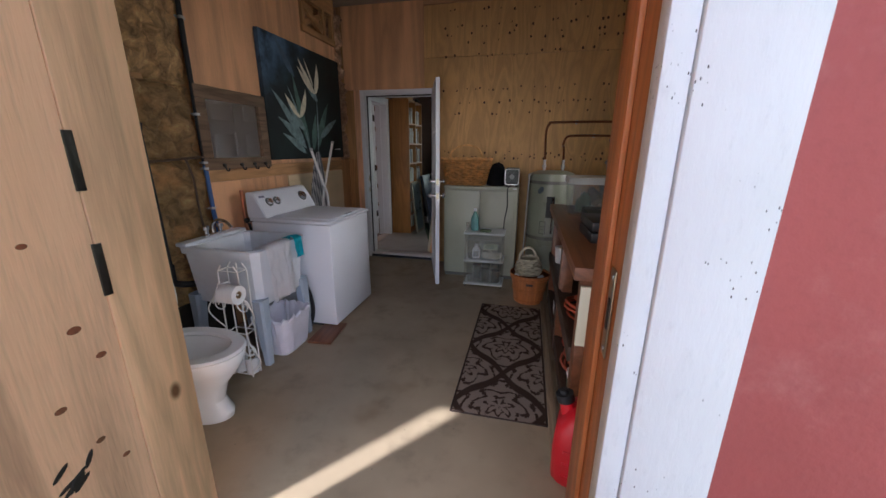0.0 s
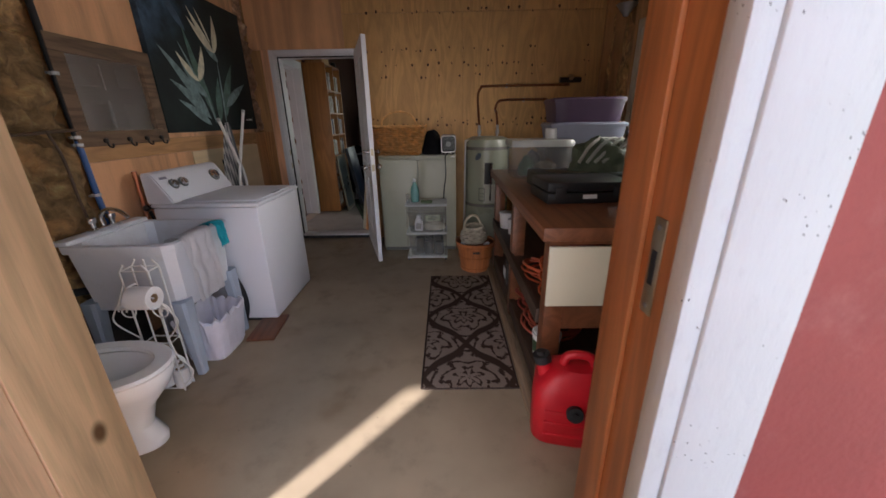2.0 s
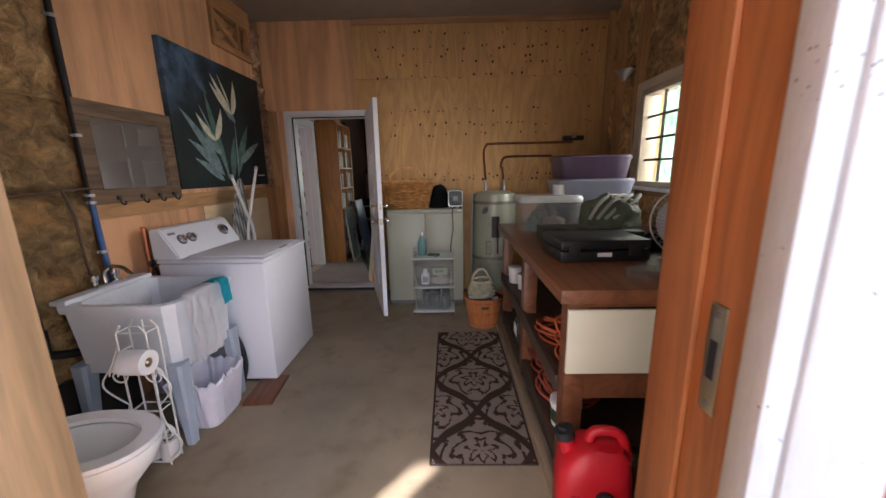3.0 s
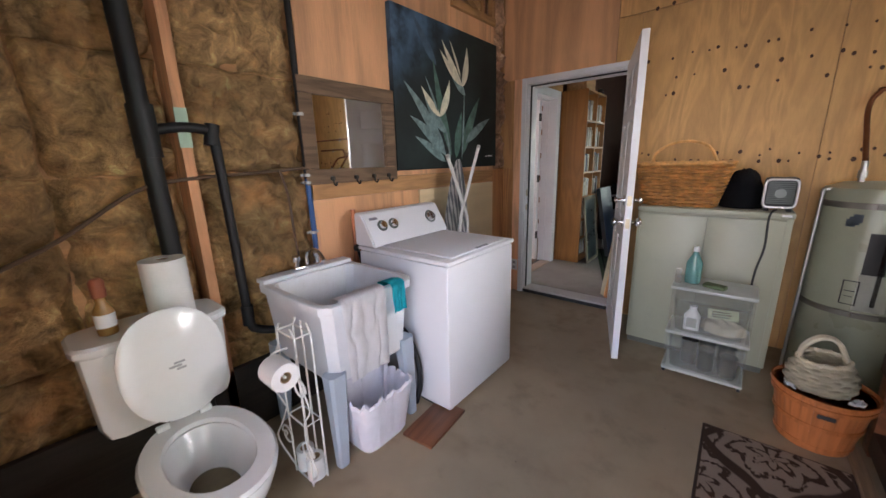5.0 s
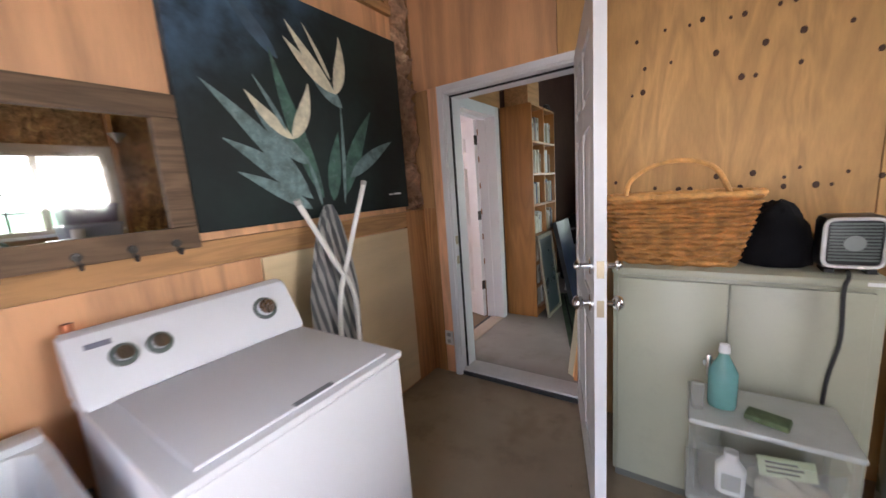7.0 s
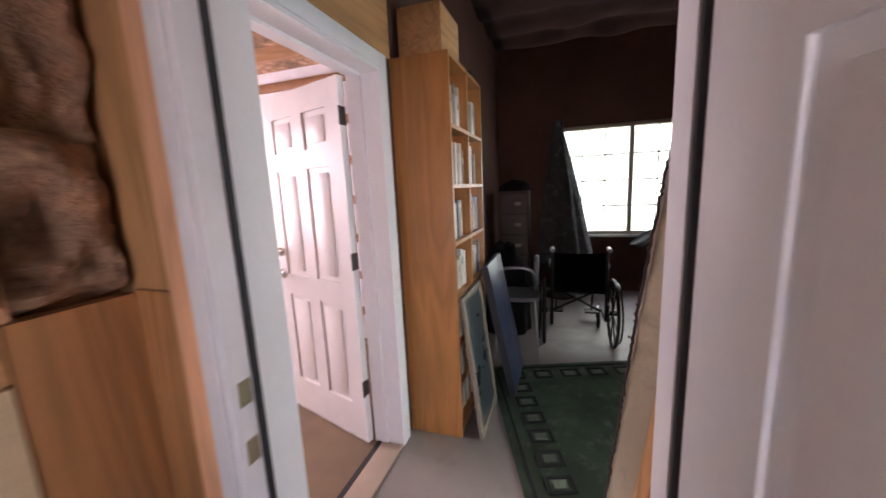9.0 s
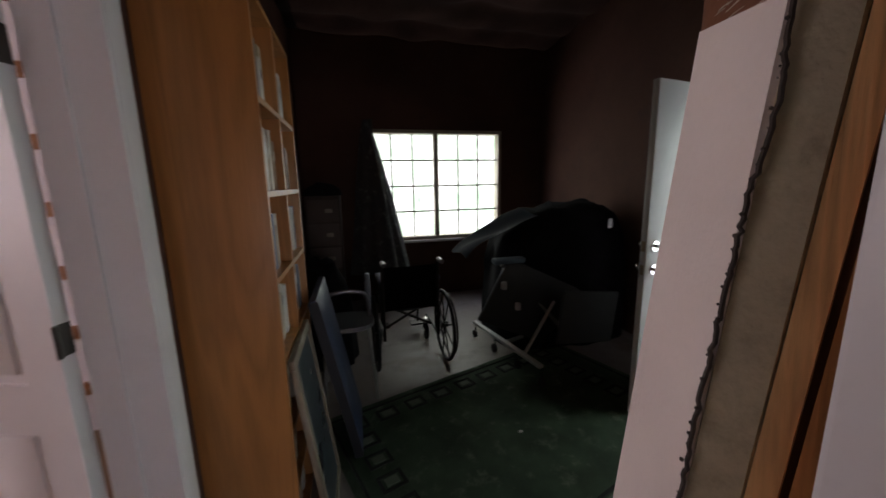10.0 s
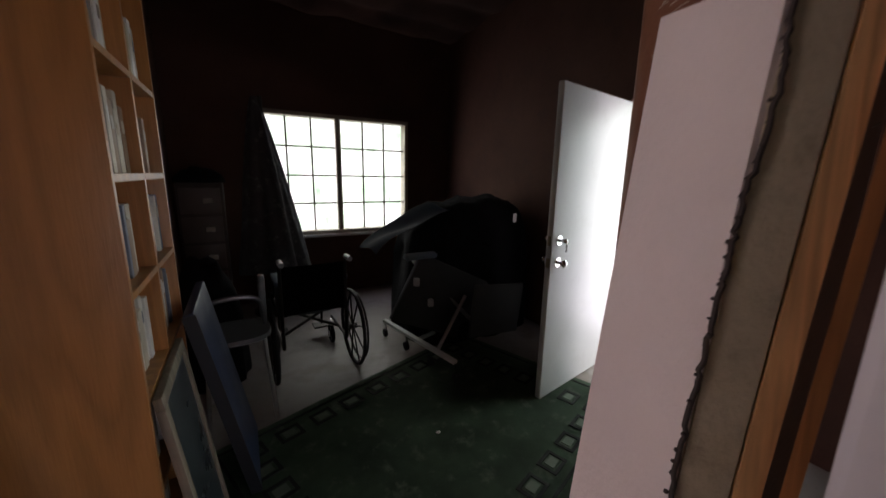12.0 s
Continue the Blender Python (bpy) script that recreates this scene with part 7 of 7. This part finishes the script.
made("cloth", heap_skin, BLACK_CLOTH, heap)
made("tag", lambda bm: box(bm, -0.02, 0.02, -0.004, 0.004, -0.04, 0.04, 0.002, pose(0.27, -0.475, 1.10, 0, 0, 6)), PAPER, heap, "small white tag")

# green rug with a border of squares
rug2 = thing("green_rug", pose(-0.99, 5.215, F2, 0, 0, 19), "dark green rug with a border of black squares", "rug")
GREEN = plain("green_pile", (0.065, 0.105, 0.065), 0.95, 0, 0.4, 4, 240, 0.6, (0.20, 0.23, 0.17), 0.75)
made("carpet", lambda bm: sheet(bm, 40, 30, lambda u, v: Vector((u * 2.1, v * 1.5, 0.010 + lumpy(u * 4, v * 3, 1, 2, 0.002))), -0.008), GREEN, rug2)
BLACK_PILE = plain("black_pile", (0.012, 0.014, 0.012), 0.95, 0, 0.3, 6, 200, 0.5)
PALE_PILE = plain("sage_pile", (0.16, 0.20, 0.15), 0.95, 0, 0.2, 6, 200, 0.5)


spots = [(0.12 + i * 0.205, y) for i in range(9) for y in (0.10, 1.29)] + [(x, 0.27 + i * 0.17) for i in range(6) for x in (0.12, 1.76)]
ring_me = box_me = None
for x, y in spots:
    if ring_me is None:
        o1 = made("border_square", lambda bm: [box(bm, *r, 0.011, 0.0150) for r in ((0, 0.135, 0, 0.018), (0, 0.135, 0.092, 0.11), (0, 0.018, 0.0182, 0.0918), (0.117, 0.135, 0.0182, 0.0918))], BLACK_PILE, rug2, "black square outline")
        o2 = made("square_centre", lambda bm: box(bm, 0.034, 0.101, 0.03, 0.08, 0.011, 0.0152), PALE_PILE, rug2, "sage square centre")
        ring_me, box_me = o1.data, o2.data
    else:
        o1, o2 = new("border_square", ring_me), new("square_centre", box_me)
        o1.parent = o2.parent = rug2
    o1.location = o2.location = (x, y, 0)
made("border_line", lambda bm: [box(bm, *r, 0.011, 0.0148) for r in ((0.05, 2.05, 0.045, 0.06), (0.05, 2.05, 1.44, 1.455), (0.045, 0.06, 0.06, 1.44), (2.04, 2.055, 0.06, 1.44))], BLACK_PILE, rug2)
crumb = thing("paper_scrap", (-0.311, 6.226, F2 + 0.013), "tiny white scrap lying on the rug", "scrap")
made("scrap", lambda bm: lump(bm, 0.014, 0.010, 0.006, 3.0, 0.4, 12, 5), PAPER, crumb)

# sheets and lumber standing beside the doorway
stack = thing("drywall_offcut", (0, 0, F2), "thick torn-edged pale board standing beside the doorway", "board")


def prism(bm, corners, z0, z1, lean=0.08, rise=0.0, steps=1):
    """An upright board over a four-cornered plan that leans as it rises."""
    rows = []
    for k in range(steps + 1):
        t = k / steps
        row = []
        for i, (x, y) in enumerate(corners):
            z = z0 + (z1 + (rise if i in (1, 2) else 0.0) - z0) * t
            row.append(bm.verts.new((x + (z - 1.23) * lean, y, z)))
        rows.append(row)
    n = len(corners)
    for a, b in zip(rows, rows[1:]):
        for i in range(n):
            bm.faces.new((a[i], a[(i + 1) % n], b[(i + 1) % n], b[i]))
    bm.faces.new(rows[0][::-1])
    bm.faces.new(rows[-1])


made("white_face", lambda bm: prism(bm, [(-0.681, 5.002), (-0.752, 4.825), (-0.734, 4.818), (-0.663, 4.995)], 0.0, 1.697, 0.115, -0.028), PANEL_PINK, stack, "pale paper face")
made("core", lambda bm: prism(bm, [(-0.748, 4.820), (-0.701, 4.786), (-0.63, 4.80), (-0.63, 4.86), (-0.71, 4.86)], 0.0, 1.70, 0.125), PANEL_TAN, stack, "stained tan face")


def torn(bm):
    """A ragged band of torn paper that winds up the edge of the board."""
    rnd_ = random.Random(4)
    pts = []
    z = 0.01
    while z < 1.668:
        bulge = 0.007 * math.exp(-((z - 1.55) / 0.07) ** 2) - 0.002 * math.sin(z * 7)
        pts.append((-0.7545 + (z - 1.23) * 0.115 + bulge + rnd_.uniform(-0.002, 0.002), 4.821 - 0.7 * bulge + rnd_.uniform(-0.002, 0.002), z))
        z += rnd_.uniform(0.005, 0.012)
    tube(bm, pts, 0.0032, 5)
    for p in pts[::2]:
        bmesh.ops.create_icosphere(bm, subdivisions=1, radius=rnd_.uniform(0.0012, 0.0035), matrix=Matrix.Translation(Vector(p) + Vector((rnd_.uniform(-0.006, 0.002), rnd_.uniform(0.0, 0.004), 0))))


made("torn_edge", torn, plain("torn_dark_paper", (0.05, 0.04, 0.035), 0.95), stack, "ragged dark torn edge")
for cs, z1, m_, lab in (([(-0.699, 4.783), (-0.672, 4.765), (-0.62, 4.79), (-0.65, 4.81)], 2.35, timber("pale_batten", (0.80, 0.47, 0.21), "z"), "pale sawn batten leaning beside the doorway"),
                        ([(-0.684, 4.749), (-0.667, 4.738), (-0.60, 4.75), (-0.61, 4.763)], 2.45, timber("orange_batten", (0.66, 0.28, 0.10), "z"), "orange fir batten leaning beside the doorway")):
    bt = thing("batten", (0, 0, F2), lab, "board")
    made("board", lambda bm: prism(bm, cs, 0.0, z1, 0.13), m_, bt)
bale = thing("wrapped_bale", (-0.30, 5.00, F2), "brown paper insulation bale wrapped in shiny clear film", "bale")


def bale_body(bm):
    loft(bm, [(0, 0, 0.19, 0.14, 0.0), (0, 0, 0.20, 0.15, 0.04), (0, 0, 0.20, 0.15, 2.30), (0, 0, 0.18, 0.13, 2.36)], 40, 7)


made("paper", bale_body, plain("brown_kraft_paper", (0.20, 0.085, 0.045), 0.45, 0, 0.25, 6, 60, 0.3), bale)
rnd = random.Random(17)


def film_folds(bm):
    for _ in range(150):
        x, z = rnd.uniform(-0.14, 0.12), rnd.uniform(1.55, 2.25)
        d = rnd.uniform(0.015, 0.045)
        tube(bm, [(x, -0.153, z), (x + d * 0.6, -0.155, z + d * 0.20), (x + d, -0.152, z + d * rnd.uniform(0.2, 0.5))], rnd.uniform(0.0006, 0.0013), 4)
        y = rnd.uniform(-0.08, 0.08)
        tube(bm, [(-0.2005, y + d * 0.5, z), (-0.2015, y, z + d * 0.2), (-0.2005, y - d * 0.5, z + d * 0.35)], rnd.uniform(0.0006, 0.0013), 4)


made("film_fold", film_folds, plain("glossy_clear_film", (0.62, 0.55, 0.45), 0.12, 0, 0.1), bale, "shiny creases of clear film").name = "film_fold"
tagged(bpy.data.objects["film_fold"], "shiny creases of clear film", kind="stuff")

# ---------------------------------------------------------------- side room: things
rack = thing("slatted_crate", (-4.35, 6.72, F2), "low dark crate with white upright slats", "crate")
boxes("base", [(-0.42, 0.42, -0.12, 0.12, 0.0, 0.03)], WIRE_WHITE, rack, "", 0.004)
boxes("top_rail", [(-0.42, 0.42, -0.12, 0.12, 0.54, 0.575)], WIRE_WHITE, rack, "", 0.004)
boxes("back", [(-0.40, 0.40, 0.05, 0.08, 0.031, 0.539)], plain("dark_inside", (0.05, 0.05, 0.05), 0.6), rack)
for i in range(5):
    boxes("slat", [(-0.40 + i * 0.175, -0.33 + i * 0.175, -0.115, -0.085, 0.031, 0.539)], WIRE_WHITE, rack, "", 0.004)
bsk = thing("leather_bag", (-4.15, 6.70, F2 + 0.576), "soft brown leather bag on the crate", "bag")
made("bag", lambda bm: lump(bm, 0.26, 0.12, 0.24, 7.0, 0.15), plain("brown_leather", (0.30, 0.15, 0.09), 0.5), bsk)
made("strap", lambda bm: tube(bm, smooth_line([(-0.2, 0, 0.16), (-0.1, 0, 0.30), (0.1, 0, 0.30), (0.22, 0, 0.14)]), 0.012), RUBBER, bsk)
bkt = thing("black_bucket", (-3.62, 6.45, F2), "black bucket on the carpet behind the door", "bucket")
made("body", lambda bm: lathe(bm, [(0.13, 0), (0.17, 0.42), (0.162, 0.42), (0.122, 0.01)], seg=28), RUBBER, bkt)
clock = thing("wall_plate", (-4.08, 6.923, 1.52), "round pale plate hung on the log wall", "plate")
made("plate", lambda bm: cyl(bm, (0, 0, 0), (0, -0.02, 0), 0.13, 0.12, 32), plain("tan_plate", (0.55, 0.48, 0.36), 0.4), clock)
coat = thing("blue_coat", pose(-2.27, 5.87, 1.66, 0, 0, 162), "blue garment hanging behind the door", "coat")
made("cloth", lambda bm: sheet(bm, 24, 24, lambda u, v: Vector(((u - 0.5) * 0.34, 0.05 * math.sin(u * 14) * (0.4 + v), -0.95 * v)), 0.012), plain("blue_cloth", (0.10, 0.22, 0.42), 0.9, 0, 0.2), coat)
made("peg", lambda bm: cyl(bm, (0, 0.0, -0.01), (0, 0.08, 0.0), 0.012), DARK_METAL, coat)
curtain = thing("curtain", (-4.93, 5.9, F2), "yellowish curtain on the pale wall", "curtain")
made("cloth", lambda bm: sheet(bm, 50, 10, lambda u, v: Vector((0.03 + 0.03 * math.sin(u * 38), (u - 0.5) * 1.2, 2.38 * v)), 0.008), plain("yellow_cloth", (0.55, 0.50, 0.30), 0.9), curtain)
